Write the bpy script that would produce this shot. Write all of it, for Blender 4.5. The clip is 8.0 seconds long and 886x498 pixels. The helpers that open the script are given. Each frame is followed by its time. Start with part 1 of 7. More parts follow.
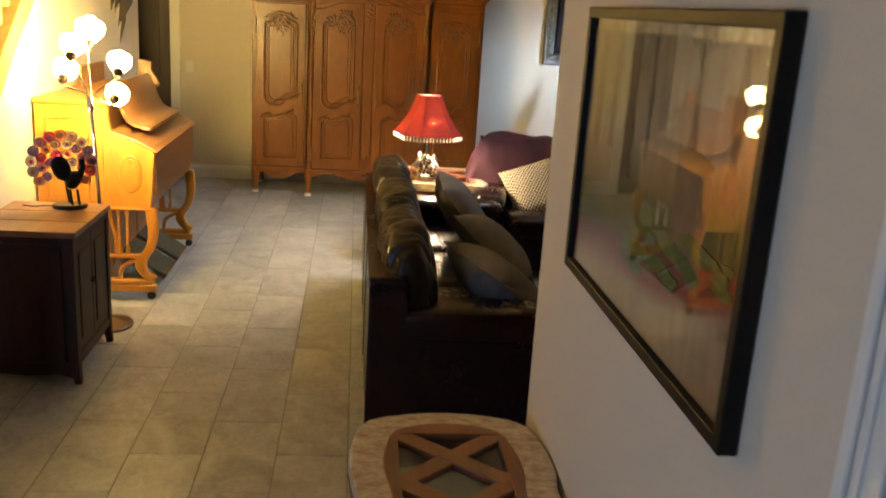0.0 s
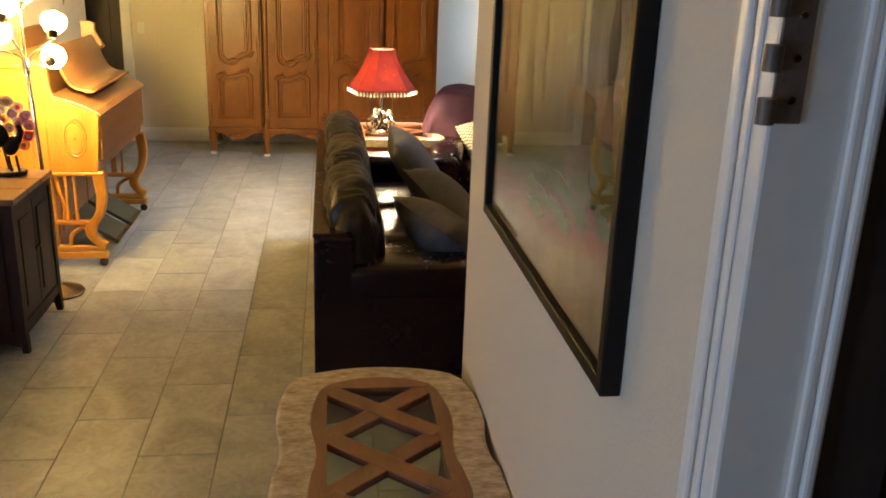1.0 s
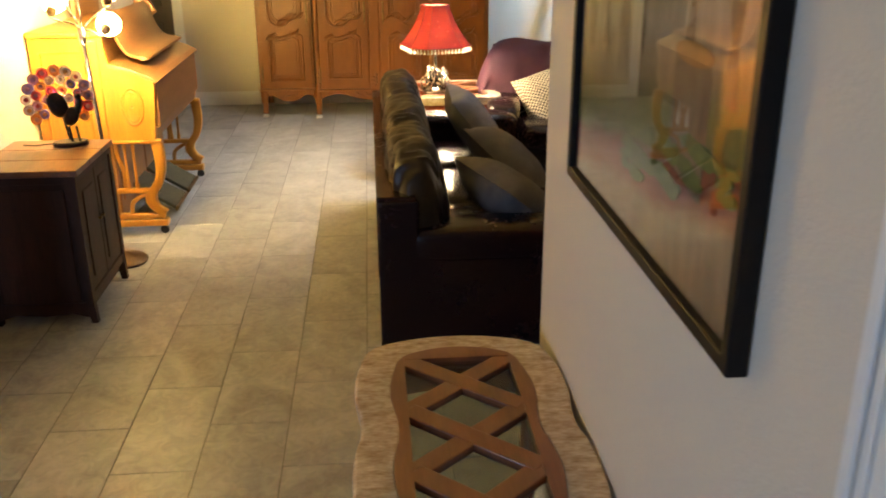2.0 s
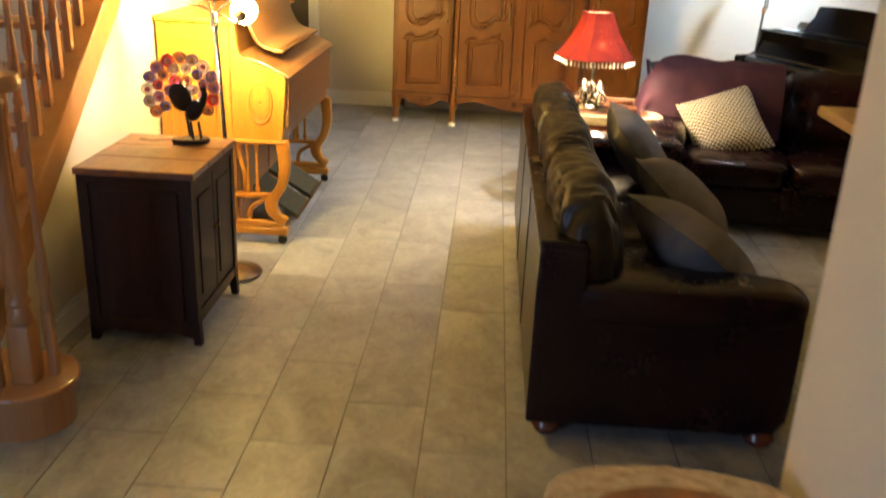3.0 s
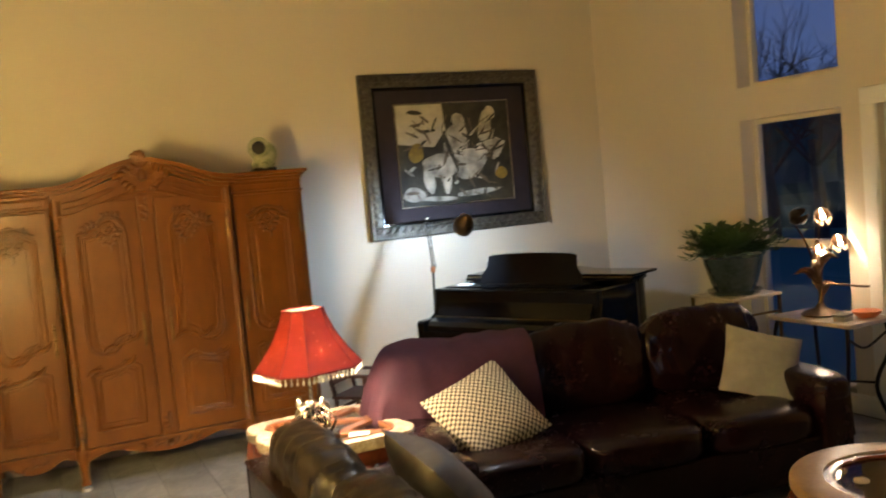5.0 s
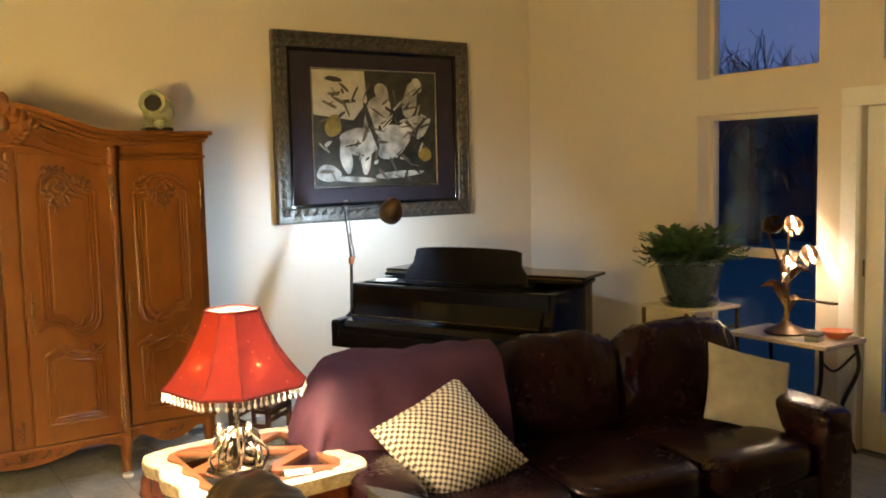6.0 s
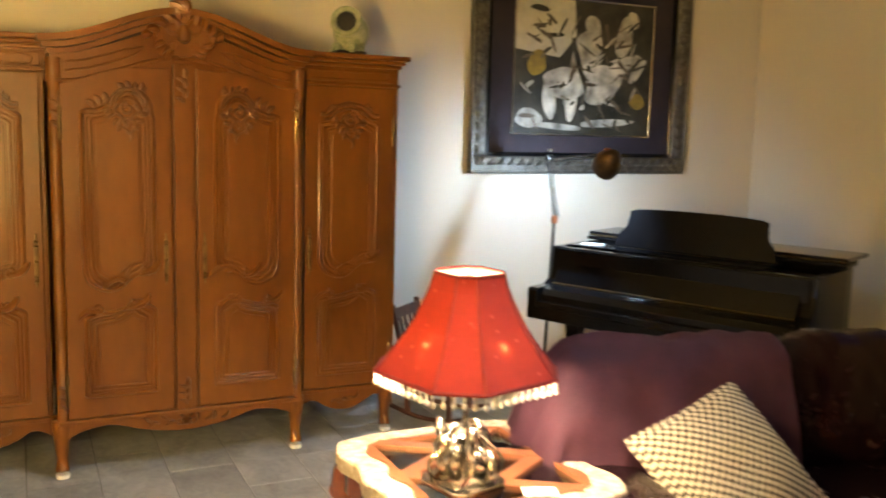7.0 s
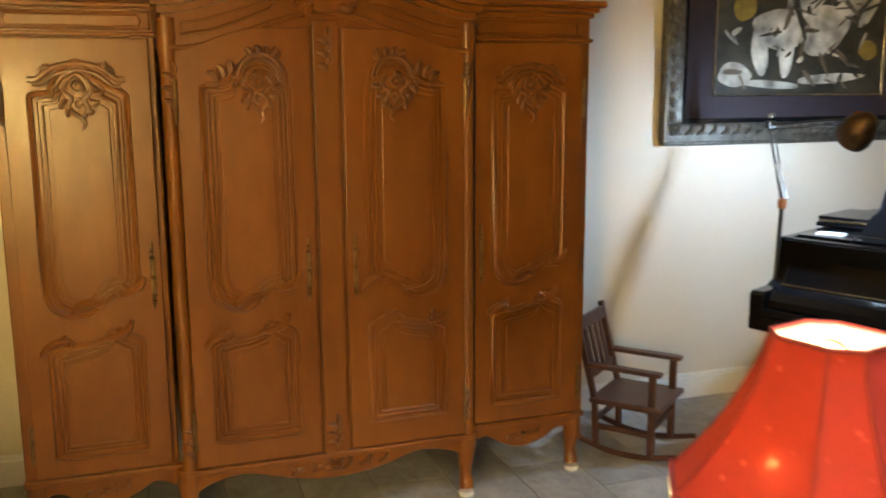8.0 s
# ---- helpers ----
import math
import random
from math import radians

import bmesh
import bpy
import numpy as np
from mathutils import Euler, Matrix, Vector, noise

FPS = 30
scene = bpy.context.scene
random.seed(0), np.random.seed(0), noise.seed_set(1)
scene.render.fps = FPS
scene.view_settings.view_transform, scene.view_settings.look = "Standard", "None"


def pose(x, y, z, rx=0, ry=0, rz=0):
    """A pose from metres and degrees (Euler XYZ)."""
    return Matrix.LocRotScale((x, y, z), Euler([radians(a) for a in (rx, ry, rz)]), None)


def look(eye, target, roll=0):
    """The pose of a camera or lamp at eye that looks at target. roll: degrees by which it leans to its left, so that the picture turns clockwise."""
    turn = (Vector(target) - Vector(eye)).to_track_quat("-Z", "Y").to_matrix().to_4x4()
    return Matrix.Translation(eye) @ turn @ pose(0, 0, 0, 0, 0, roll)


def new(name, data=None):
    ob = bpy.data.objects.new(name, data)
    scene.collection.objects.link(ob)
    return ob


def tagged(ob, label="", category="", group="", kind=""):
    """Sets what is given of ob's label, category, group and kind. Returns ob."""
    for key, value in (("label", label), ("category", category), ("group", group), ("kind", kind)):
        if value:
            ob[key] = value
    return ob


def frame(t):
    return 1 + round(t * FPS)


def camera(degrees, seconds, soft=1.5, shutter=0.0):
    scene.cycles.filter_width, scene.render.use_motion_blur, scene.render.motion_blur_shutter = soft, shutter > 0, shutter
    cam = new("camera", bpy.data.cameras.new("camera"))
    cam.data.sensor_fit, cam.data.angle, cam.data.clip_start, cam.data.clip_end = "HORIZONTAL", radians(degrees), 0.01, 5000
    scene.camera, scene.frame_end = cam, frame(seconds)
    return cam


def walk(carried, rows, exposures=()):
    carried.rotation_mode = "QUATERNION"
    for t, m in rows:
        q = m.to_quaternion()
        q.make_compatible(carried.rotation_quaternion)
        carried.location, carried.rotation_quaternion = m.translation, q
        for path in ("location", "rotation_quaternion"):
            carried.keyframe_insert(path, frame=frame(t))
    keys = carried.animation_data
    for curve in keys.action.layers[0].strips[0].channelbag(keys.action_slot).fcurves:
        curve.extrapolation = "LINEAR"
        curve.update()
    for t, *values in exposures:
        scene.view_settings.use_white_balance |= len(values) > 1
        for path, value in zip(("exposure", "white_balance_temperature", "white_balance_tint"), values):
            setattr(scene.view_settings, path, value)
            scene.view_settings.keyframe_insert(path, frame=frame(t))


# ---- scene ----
cam = camera(53.0, 8.0, soft=1.8, shutter=0.4)
PATH = [
    (0, (0.244, -0.086, 1.884), (0.453, 1.833, 1.361), 3.6),
    (0.5, (0.378, -0.088, 1.866), (0.563, 1.808, 1.26), 1.0),
    (1, (0.392, -0.073, 1.865), (0.65, 1.814, 1.253), 2.1),
    (2.5, (0.234, 0.243, 1.843), (0.286, 2.103, 1.11), -1.3),
    (2.9, (0.144, 0.593, 1.789), (0.071, 2.457, 1.066), 1.1),
    (3, (0.128, 0.698, 1.771), (0.047, 2.57, 1.073), 2.6),
    (3.5, (0.001, 1.137, 1.728), (-0.075, 3.058, 1.175), -0.2),
    (4, (-0.144, 1.585, 1.74), (0.141, 3.492, 1.21), -1.5),
    (4.5, (-0.231, 1.998, 1.739), (0.309, 3.899, 1.432), -1.6),
    (5, (-0.328, 2.445, 1.765), (0.502, 4.259, 1.628), -5.2),
    (5.2, (-0.348, 2.626, 1.78), (0.56, 4.403, 1.639), -5.3),
    (6.3, (-0.379, 3.733, 1.715), (0.759, 5.365, 1.506), -0.4),
    (6.5, (-0.39, 3.883, 1.685), (0.649, 5.571, 1.418), -1.3),
    (7, (-0.327, 4.414, 1.642), (0.529, 6.201, 1.373), 1.6),
    (7.5, (-0.349, 4.899, 1.648), (0.374, 6.735, 1.324), 0.5),
    (8, (-0.275, 5.436, 1.654), (0.35, 7.303, 1.302), -0.3),
]
walk(cam, [(t, look(eye, target, roll)) for t, eye, target, roll in PATH],
     exposures=[(0.0, -0.4), (0.5, -0.4), (1.0, -0.1), (2.5, 0.05), (3.0, 0.05), (3.5, -0.35), (4.0, -0.45), (4.5, -0.3), (5.0, -0.35), (5.3, -0.3), (6.3, -0.05), (7.0, -0.1), (7.5, -0.25), (8.0, -0.35)])

# ---- world and exposure ----
world = bpy.data.worlds.new("dusk")
scene.world = world
world.use_nodes = True
wn, wl = world.node_tree.nodes, world.node_tree.links
wbg = wn["Background"]
wbg.inputs["Strength"].default_value = 0.6
wco, wsep, wramp = wn.new("ShaderNodeTexCoord"), wn.new("ShaderNodeSeparateXYZ"), wn.new("ShaderNodeValToRGB")
wl.new(wco.outputs["Generated"], wsep.inputs[0])
wl.new(wsep.outputs["Z"], wramp.inputs[0])
wramp.color_ramp.elements[0].color = (0.16, 0.24, 0.55, 1)
wramp.color_ramp.elements[1].color = (0.03, 0.10, 0.50, 1)
wl.new(wramp.outputs[0], wbg.inputs["Color"])
sky_light = bpy.data.lights.new("sky_through_entry_window", "AREA")
sky_light.shape, sky_light.size, sky_light.size_y = "RECTANGLE", 1.7, 1.75
sky_light.energy, sky_light.color = 60.0, (0.50, 0.68, 1.0)
new("sky_through_entry_window", sky_light).matrix_basis = look((-2.84, -0.6, 1.25), (1.0, 1.6, 0.4))

# ---- mesh helpers ----
def part(name, bm, material, parent=None, label="", smooth=False, at=None):
    me = bpy.data.meshes.new(name)
    bmesh.ops.recalc_face_normals(bm, faces=bm.faces)
    bm.to_mesh(me)
    bm.free()
    me.materials.append(material)
    if smooth:
        for p in me.polygons:
            p.use_smooth = True
        me.set_sharp_from_angle(angle=radians(40))
    ob = new(name, me)
    if parent:
        ob.parent = parent
    if at is not None:
        ob.matrix_basis = at
    if label:
        ob["label"] = label
    return ob


def thing(name, m, label, category, group="", kind=""):
    ob = new(name)
    ob.matrix_basis = m
    ob.empty_display_size = 0.1
    return tagged(ob, label, category, group, kind)


def box(x0, x1, y0, y1, z0, z1, r=0.0, seg=2, bm=None):
    """A box, its edges rounded by r."""
    b = bmesh.new()
    bmesh.ops.create_cube(b, size=1, matrix=Matrix.Translation(((x0 + x1) / 2, (y0 + y1) / 2, (z0 + z1) / 2)) @ Matrix.Diagonal((x1 - x0, y1 - y0, z1 - z0, 1)))
    if r > 0:
        bmesh.ops.bevel(b, geom=b.edges[:], offset=min(r, 0.49 * min(x1 - x0, y1 - y0, z1 - z0)), segments=seg, profile=0.5, affect="EDGES")
    return add(bm, b)


def add(bm, b):
    """Joins bmesh b into bm."""
    if bm is None:
        return b
    me = bpy.data.meshes.new("tmp")
    b.to_mesh(me)
    b.free()
    bm.from_mesh(me)
    bpy.data.meshes.remove(me)
    return bm


def moved(b, m):
    bmesh.ops.transform(b, matrix=m, verts=b.verts)
    return b


def lathe(profile, seg=24, bm=None, m=None):
    """Turns (radius, height) pairs about z."""
    b = bmesh.new()
    rings = []
    for r, z in profile:
        if r < 1e-5:
            rings.append([b.verts.new((0, 0, z))])
        else:
            rings.append([b.verts.new((r * math.cos(2 * math.pi * i / seg), r * math.sin(2 * math.pi * i / seg), z)) for i in range(seg)])
    for a, c in zip(rings, rings[1:]):
        for i in range(seg):
            j = (i + 1) % seg
            if len(a) == 1 and len(c) == 1:
                continue
            if len(a) == 1:
                b.faces.new((a[0], c[i], c[j]))
            elif len(c) == 1:
                b.faces.new((a[i], a[j], c[0]))
            else:
                b.faces.new((a[i], a[j], c[j], c[i]))
    for ring in (rings[0], rings[-1]):
        if len(ring) > 2 and ring[0].is_valid:
            try:
                b.faces.new(ring)
            except ValueError:
                pass
    if m:
        moved(b, m)
    return add(bm, b)


def tube(pts, radius, seg=8, bm=None, closed=False):
    """A round bar along points; radius is one number or one for each point."""
    b = bmesh.new()
    pts = [Vector(p) for p in pts]
    n = len(pts)
    rings, side = [], None
    for i, p in enumerate(pts):
        d = (pts[(i + 1) % n] - pts[i - 1]) if closed else (pts[min(i + 1, n - 1)] - pts[max(i - 1, 0)])
        d.normalize()
        if side is None:
            side = d.orthogonal().normalized()
        else:
            side = (side - d * side.dot(d)).normalized()
        up = d.cross(side)
        r = radius[i] if isinstance(radius, (list, tuple)) else radius
        rings.append([b.verts.new(p + r * (math.cos(2 * math.pi * k / seg) * side + math.sin(2 * math.pi * k / seg) * up)) for k in range(seg)])
    pairs = list(zip(rings, rings[1:])) + ([(rings[-1], rings[0])] if closed else [])
    for a, c in pairs:
        for i in range(seg):
            b.faces.new((a[i], a[(i + 1) % seg], c[(i + 1) % seg], c[i]))
    if not closed:
        b.faces.new(rings[0])
        b.faces.new(rings[-1])
    return add(bm, b)


def slab(outline, z0, z1, r=0.0, seg=2, bm=None, m=None):
    """A flat outline (x, y) with the thickness z0 to z1 and edges rounded by r."""
    b = bmesh.new()
    lo = [b.verts.new((x, y, z0)) for x, y in outline]
    f = b.faces.new(lo)
    got = bmesh.ops.extrude_face_region(b, geom=[f])
    up = [v for v in got["geom"] if isinstance(v, bmesh.types.BMVert)]
    bmesh.ops.translate(b, verts=up, vec=(0, 0, z1 - z0))
    if r > 0:
        rim = [e for e in b.edges if abs(e.verts[0].co.z - e.verts[1].co.z) < 1e-6]
        bmesh.ops.bevel(b, geom=rim, offset=r, segments=seg, profile=0.5, affect="EDGES", clamp_overlap=True)
    bmesh.ops.recalc_face_normals(b, faces=b.faces)
    if m:
        moved(b, m)
    return add(bm, b)


UPRIGHT_XZ = Matrix(((1, 0, 0, 0), (0, 0, -1, 0), (0, 1, 0, 0), (0, 0, 0, 1)))  # (x, y, z) -> (x, -z, y)
UPRIGHT_YZ = Matrix(((0, 0, 1, 0), (1, 0, 0, 0), (0, 1, 0, 0), (0, 0, 0, 1)))   # (x, y, z) -> (z, x, y)


def curve_pts(points, n=6):
    """A smooth line through points (Catmull-Rom)."""
    p = [Vector(q) for q in points]
    p = [2 * p[0] - p[1]] + p + [2 * p[-1] - p[-2]]
    out = []
    for i in range(1, len(p) - 2):
        for k in range(n):
            t = k / n
            out.append(0.5 * (2 * p[i] + (p[i + 1] - p[i - 1]) * t + (2 * p[i - 1] - 5 * p[i] + 4 * p[i + 1] - p[i + 2]) * t * t + (3 * p[i] - p[i - 1] - 3 * p[i + 1] + p[i + 2]) * t ** 3))
    out.append(p[-2])
    return out

# ---- materials ----
def material(name, base, rough=0.5, metal=0.0, var=None, scale=6.0, fine=60.0, bump=0.0, stretch=(1, 1, 1), coat=0.0, emit=None, strength=0.0, rvar=0.0, random_tint=0.0, spec=0.5):
    """base to var by noise at two scales; bump from the fine one."""
    m = bpy.data.materials.new(name)
    m.use_nodes = True
    n, l = m.node_tree.nodes, m.node_tree.links
    p = n["Principled BSDF"]
    p.inputs["Base Color"].default_value = (*base, 1)
    p.inputs["Roughness"].default_value = rough
    p.inputs["Metallic"].default_value = metal
    p.inputs["Coat Weight"].default_value = coat
    p.inputs["Coat Roughness"].default_value = 0.12
    p.inputs["Specular IOR Level"].default_value = spec
    if emit:
        p.inputs["Emission Color"].default_value = (*emit, 1)
        p.inputs["Emission Strength"].default_value = strength
    if var:
        co, mp = n.new("ShaderNodeTexCoord"), n.new("ShaderNodeMapping")
        mp.inputs["Scale"].default_value = stretch
        if random_tint:
            oi0, va = n.new("ShaderNodeObjectInfo"), n.new("ShaderNodeVectorMath")
            va.operation = "MULTIPLY_ADD"
            l.new(oi0.outputs["Random"], va.inputs[0])
            va.inputs[1].default_value = (31, 57, 13)
            l.new(co.outputs["Object"], va.inputs[2])
            l.new(va.outputs[0], mp.inputs["Vector"])
        else:
            l.new(co.outputs["Object"], mp.inputs["Vector"])
        a, b = n.new("ShaderNodeTexNoise"), n.new("ShaderNodeTexNoise")
        a.inputs["Scale"].default_value, a.inputs["Detail"].default_value = scale, 4
        b.inputs["Scale"].default_value, b.inputs["Detail"].default_value = fine, 5
        l.new(mp.outputs[0], a.inputs["Vector"])
        l.new(mp.outputs[0], b.inputs["Vector"])
        mix = n.new("ShaderNodeMath")
        mix.operation = "MULTIPLY_ADD"
        l.new(b.outputs["Fac"], mix.inputs[0])
        mix.inputs[1].default_value = 0.4
        sc = n.new("ShaderNodeMath")
        sc.operation = "MULTIPLY_ADD"
        l.new(a.outputs["Fac"], sc.inputs[0])
        sc.inputs[1].default_value = 0.6
        sc.inputs[2].default_value = 0.0
        l.new(sc.outputs[0], mix.inputs[2])
        ramp = n.new("ShaderNodeValToRGB")
        ramp.color_ramp.elements[0].position, ramp.color_ramp.elements[1].position = 0.33, 0.67
        ramp.color_ramp.elements[0].color, ramp.color_ramp.elements[1].color = (*base, 1), (*var, 1)
        l.new(mix.outputs[0], ramp.inputs[0])
        col = ramp.outputs[0]
        if random_tint:
            oi, hsv, mr = n.new("ShaderNodeObjectInfo"), n.new("ShaderNodeHueSaturation"), n.new("ShaderNodeMapRange")
            mr.inputs["To Min"].default_value, mr.inputs["To Max"].default_value = 1 - random_tint, 1 + random_tint
            l.new(oi.outputs["Random"], mr.inputs["Value"])
            l.new(mr.outputs[0], hsv.inputs["Value"])
            l.new(col, hsv.inputs["Color"])
            col = hsv.outputs[0]
        l.new(col, p.inputs["Base Color"])
        if rvar:
            mr2 = n.new("ShaderNodeMapRange")
            mr2.inputs["To Min"].default_value, mr2.inputs["To Max"].default_value = rough - rvar, rough + rvar
            l.new(mix.outputs[0], mr2.inputs["Value"])
            l.new(mr2.outputs[0], p.inputs["Roughness"])
        if bump:
            bp = n.new("ShaderNodeBump")
            bp.inputs["Strength"].default_value = 1.0
            bp.inputs["Distance"].default_value = bump
            l.new(b.outputs["Fac"], bp.inputs["Height"])
            l.new(bp.outputs[0], p.inputs["Normal"])
    return m


PAINT = material("wall_paint", (0.62, 0.555, 0.45), 0.75, var=(0.66, 0.595, 0.49), scale=0.8, fine=160, bump=0.0012)
WHITE = material("white_trim_paint", (0.74, 0.73, 0.70), 0.4, var=(0.80, 0.79, 0.76), scale=2, fine=40, bump=0.0004)
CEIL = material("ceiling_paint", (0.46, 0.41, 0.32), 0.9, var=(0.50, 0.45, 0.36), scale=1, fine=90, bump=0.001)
TILE = material("slate_tile", (0.205, 0.206, 0.204), 0.41, var=(0.40, 0.40, 0.395), scale=3.0, fine=17, bump=0.0014, stretch=(1, 0.8, 1), rvar=0.12, random_tint=0.12)
for node_ in TILE.node_tree.nodes:
    if node_.type == "TEX_NOISE":
        node_.inputs["Distortion"].default_value = 1.6
GROUT = material("grout", (0.15, 0.145, 0.135), 0.9, var=(0.2, 0.19, 0.175), scale=8, fine=90)
OAKRAIL = material("stair_oak", (0.36, 0.165, 0.065), 0.32, var=(0.46, 0.235, 0.10), scale=2.5, fine=22, stretch=(6, 6, 0.6), bump=0.0004, coat=0.2)
ARMOIRE = material("carved_walnut", (0.118, 0.037, 0.004), 0.35, var=(0.195, 0.068, 0.008), scale=2.6, fine=11, stretch=(1.5, 1.5, 0.6), bump=0.0005, coat=0.03, rvar=0.08, spec=0.4)
# darker than carved_walnut, to set the carvings off from the doors
CARVED = material("dark_carving", (0.065, 0.022, 0.005), 0.36, var=(0.19, 0.070, 0.014), scale=6, fine=40, bump=0.0008)
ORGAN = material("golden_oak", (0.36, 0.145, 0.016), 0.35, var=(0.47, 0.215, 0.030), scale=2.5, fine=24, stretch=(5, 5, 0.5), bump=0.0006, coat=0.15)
# darker and browner than golden_oak: organ case, front, lid and music rest
ORGAN_DARK = material("brown_oak", (0.17, 0.075, 0.028), 0.36, var=(0.27, 0.125, 0.05), scale=2.5, fine=24, stretch=(5, 0.6, 5), bump=0.0005, coat=0.2)
CAB = material("dark_stained_wood", (0.018, 0.008, 0.005), 0.55, var=(0.045, 0.017, 0.009), spec=0.25, scale=3, fine=25, stretch=(5, 5, 0.5), bump=0.0006)
CABTOP = material("worn_cherry_top", (0.12, 0.050, 0.022), 0.36, var=(0.24, 0.11, 0.05), scale=4, fine=30, stretch=(4, 0.7, 4), bump=0.0005)
LEATHER = material("brown_leather", (0.0095, 0.0034, 0.0042), 0.27, var=(0.014, 0.0048, 0.0060), scale=5, fine=40, bump=0.0008, rvar=0.02, spec=0.28)
LEATHER_BACK = material("olive_leather", (0.012, 0.009, 0.006), 0.34, spec=0.35, var=(0.030, 0.021, 0.013), scale=7, fine=26, bump=0.003, rvar=0.05)
LACQUER = material("black_lacquer", (0.004, 0.004, 0.005), 0.14, var=(0.007, 0.007, 0.008), scale=4, fine=30, spec=0.3)
BLACK = material("black_paint", (0.010, 0.009, 0.009), 0.35, var=(0.018, 0.016, 0.015), scale=9, fine=70)
GREY_CLOTH = material("grey_linen", (0.105, 0.10, 0.10), 0.9, var=(0.165, 0.158, 0.16), scale=14, fine=300, bump=0.0015)
PALE_CLOTH = material("pale_linen", (0.30, 0.29, 0.27), 0.9, var=(0.40, 0.39, 0.365), scale=14, fine=300, bump=0.0015)
PURPLE = material("plum_throw", (0.055, 0.014, 0.030), 0.75, var=(0.10, 0.030, 0.055), scale=6, fine=220, bump=0.002)
TRAV = material("travertine", (0.34, 0.235, 0.14), 0.26, var=(0.70, 0.60, 0.47), scale=24, fine=60, bump=0.0018, stretch=(1, 2.2, 1))
# wood of the back door; also the gloom coloured onto the side room walls
DOOR_AND_UNLIT = material("door_wood_and_unlit_room", (0.035, 0.026, 0.022), 0.45, var=(0.06, 0.045, 0.038), scale=3, fine=25, stretch=(5, 5, 0.5))
GLOBE = material("lit_glass_globe", (0.9, 0.85, 0.75), 0.3, emit=(1.0, 0.68, 0.20), strength=95.0)
GLOBE_TOP = material("bare_bulb_in_globe", (0.9, 0.85, 0.75), 0.3, emit=(1.0, 0.68, 0.20), strength=2400.0)
SILVER = material("old_silver", (0.55, 0.52, 0.46), 0.22, 1.0, var=(0.30, 0.28, 0.25), scale=20, fine=90, bump=0.0006)
CHROME = material("brushed_nickel", (0.55, 0.53, 0.50), 0.25, 1.0, var=(0.45, 0.43, 0.40), scale=10, fine=90)
BRASS = material("aged_brass", (0.26, 0.17, 0.07), 0.4, 1.0, var=(0.12, 0.08, 0.04), scale=30, fine=120)
PEWTER = material("pewter_carving", (0.045, 0.042, 0.036), 0.38, 0.6, var=(0.17, 0.155, 0.13), scale=30, fine=90, bump=0.004)
MATBOARD = material("plum_mat", (0.014, 0.009, 0.014), 0.8, var=(0.024, 0.016, 0.025), scale=10, fine=200)
BRONZE = material("dark_bronze", (0.07, 0.045, 0.028), 0.4, 0.8, var=(0.14, 0.09, 0.05), scale=20, fine=80)
GLAZE = material("green_glaze", (0.020, 0.035, 0.027), 0.15, var=(0.05, 0.07, 0.09), scale=7, fine=40, coat=0.5)
LEAF = material("leaf", (0.022, 0.055, 0.014), 0.5, var=(0.05, 0.10, 0.028), scale=30, fine=90)
REDGLASS = material("copper_paint", (0.30, 0.09, 0.03), 0.3, 0.6, var=(0.38, 0.13, 0.05), scale=12, fine=60)
SANDSTONE = material("tan_stone_rim", (0.34, 0.21, 0.10), 0.35, var=(0.46, 0.31, 0.17), scale=6, fine=40)
ROSEWOOD = material("carved_rosewood", (0.11, 0.028, 0.014), 0.25, var=(0.20, 0.055, 0.025), scale=6, fine=40, coat=0.4, bump=0.001)
TABLEWOOD = material("inlay_mahogany", (0.15, 0.050, 0.022), 0.28, var=(0.24, 0.09, 0.04), scale=4, fine=30, stretch=(5, 0.6, 5), coat=0.3)
GROUND = material("lawn_at_dusk", (0.03, 0.13, 0.10), 0.9, var=(0.05, 0.18, 0.13), scale=2, fine=30)
FENCE = material("far_hedge", (0.025, 0.06, 0.075), 0.9, var=(0.045, 0.10, 0.12), scale=2, fine=20)
BARK = material("bark", (0.04, 0.035, 0.03), 0.9, var=(0.07, 0.06, 0.05), scale=5, fine=40)
PEDAL = material("green_carpet", (0.045, 0.042, 0.022), 0.95, var=(0.075, 0.07, 0.04), scale=40, fine=200)
PAPER = material("white_paper", (0.75, 0.74, 0.72), 0.7)
SWITCHP = material("switch_plastic", (0.72, 0.70, 0.64), 0.35)
FRINGE = material("glass_beads", (0.55, 0.52, 0.47), 0.2, var=(0.38, 0.34, 0.29), scale=60, fine=90)
CERAMIC = material("mottled_ceramic", (0.50, 0.47, 0.34), 0.35, var=(0.20, 0.24, 0.12), scale=22, fine=60)
ORANGE = material("orange_glaze", (0.42, 0.10, 0.03), 0.4, var=(0.5, 0.14, 0.05), scale=12, fine=50)
MARBLE = material("pale_marble", (0.52, 0.44, 0.36), 0.25, var=(0.66, 0.58, 0.50), scale=8, fine=40)
IRON = material("black_iron", (0.012, 0.011, 0.010), 0.45, 0.6, var=(0.03, 0.026, 0.022), scale=20, fine=80)


def glass(name, colour=(1, 1, 1), rough=0.0):
    m = bpy.data.materials.new(name)
    m.use_nodes = True
    p = m.node_tree.nodes["Principled BSDF"]
    p.inputs["Base Color"].default_value = (*colour, 1)
    p.inputs["Transmission Weight"].default_value = 1.0
    p.inputs["Roughness"].default_value = rough
    p.inputs["IOR"].default_value = 1.45
    return m


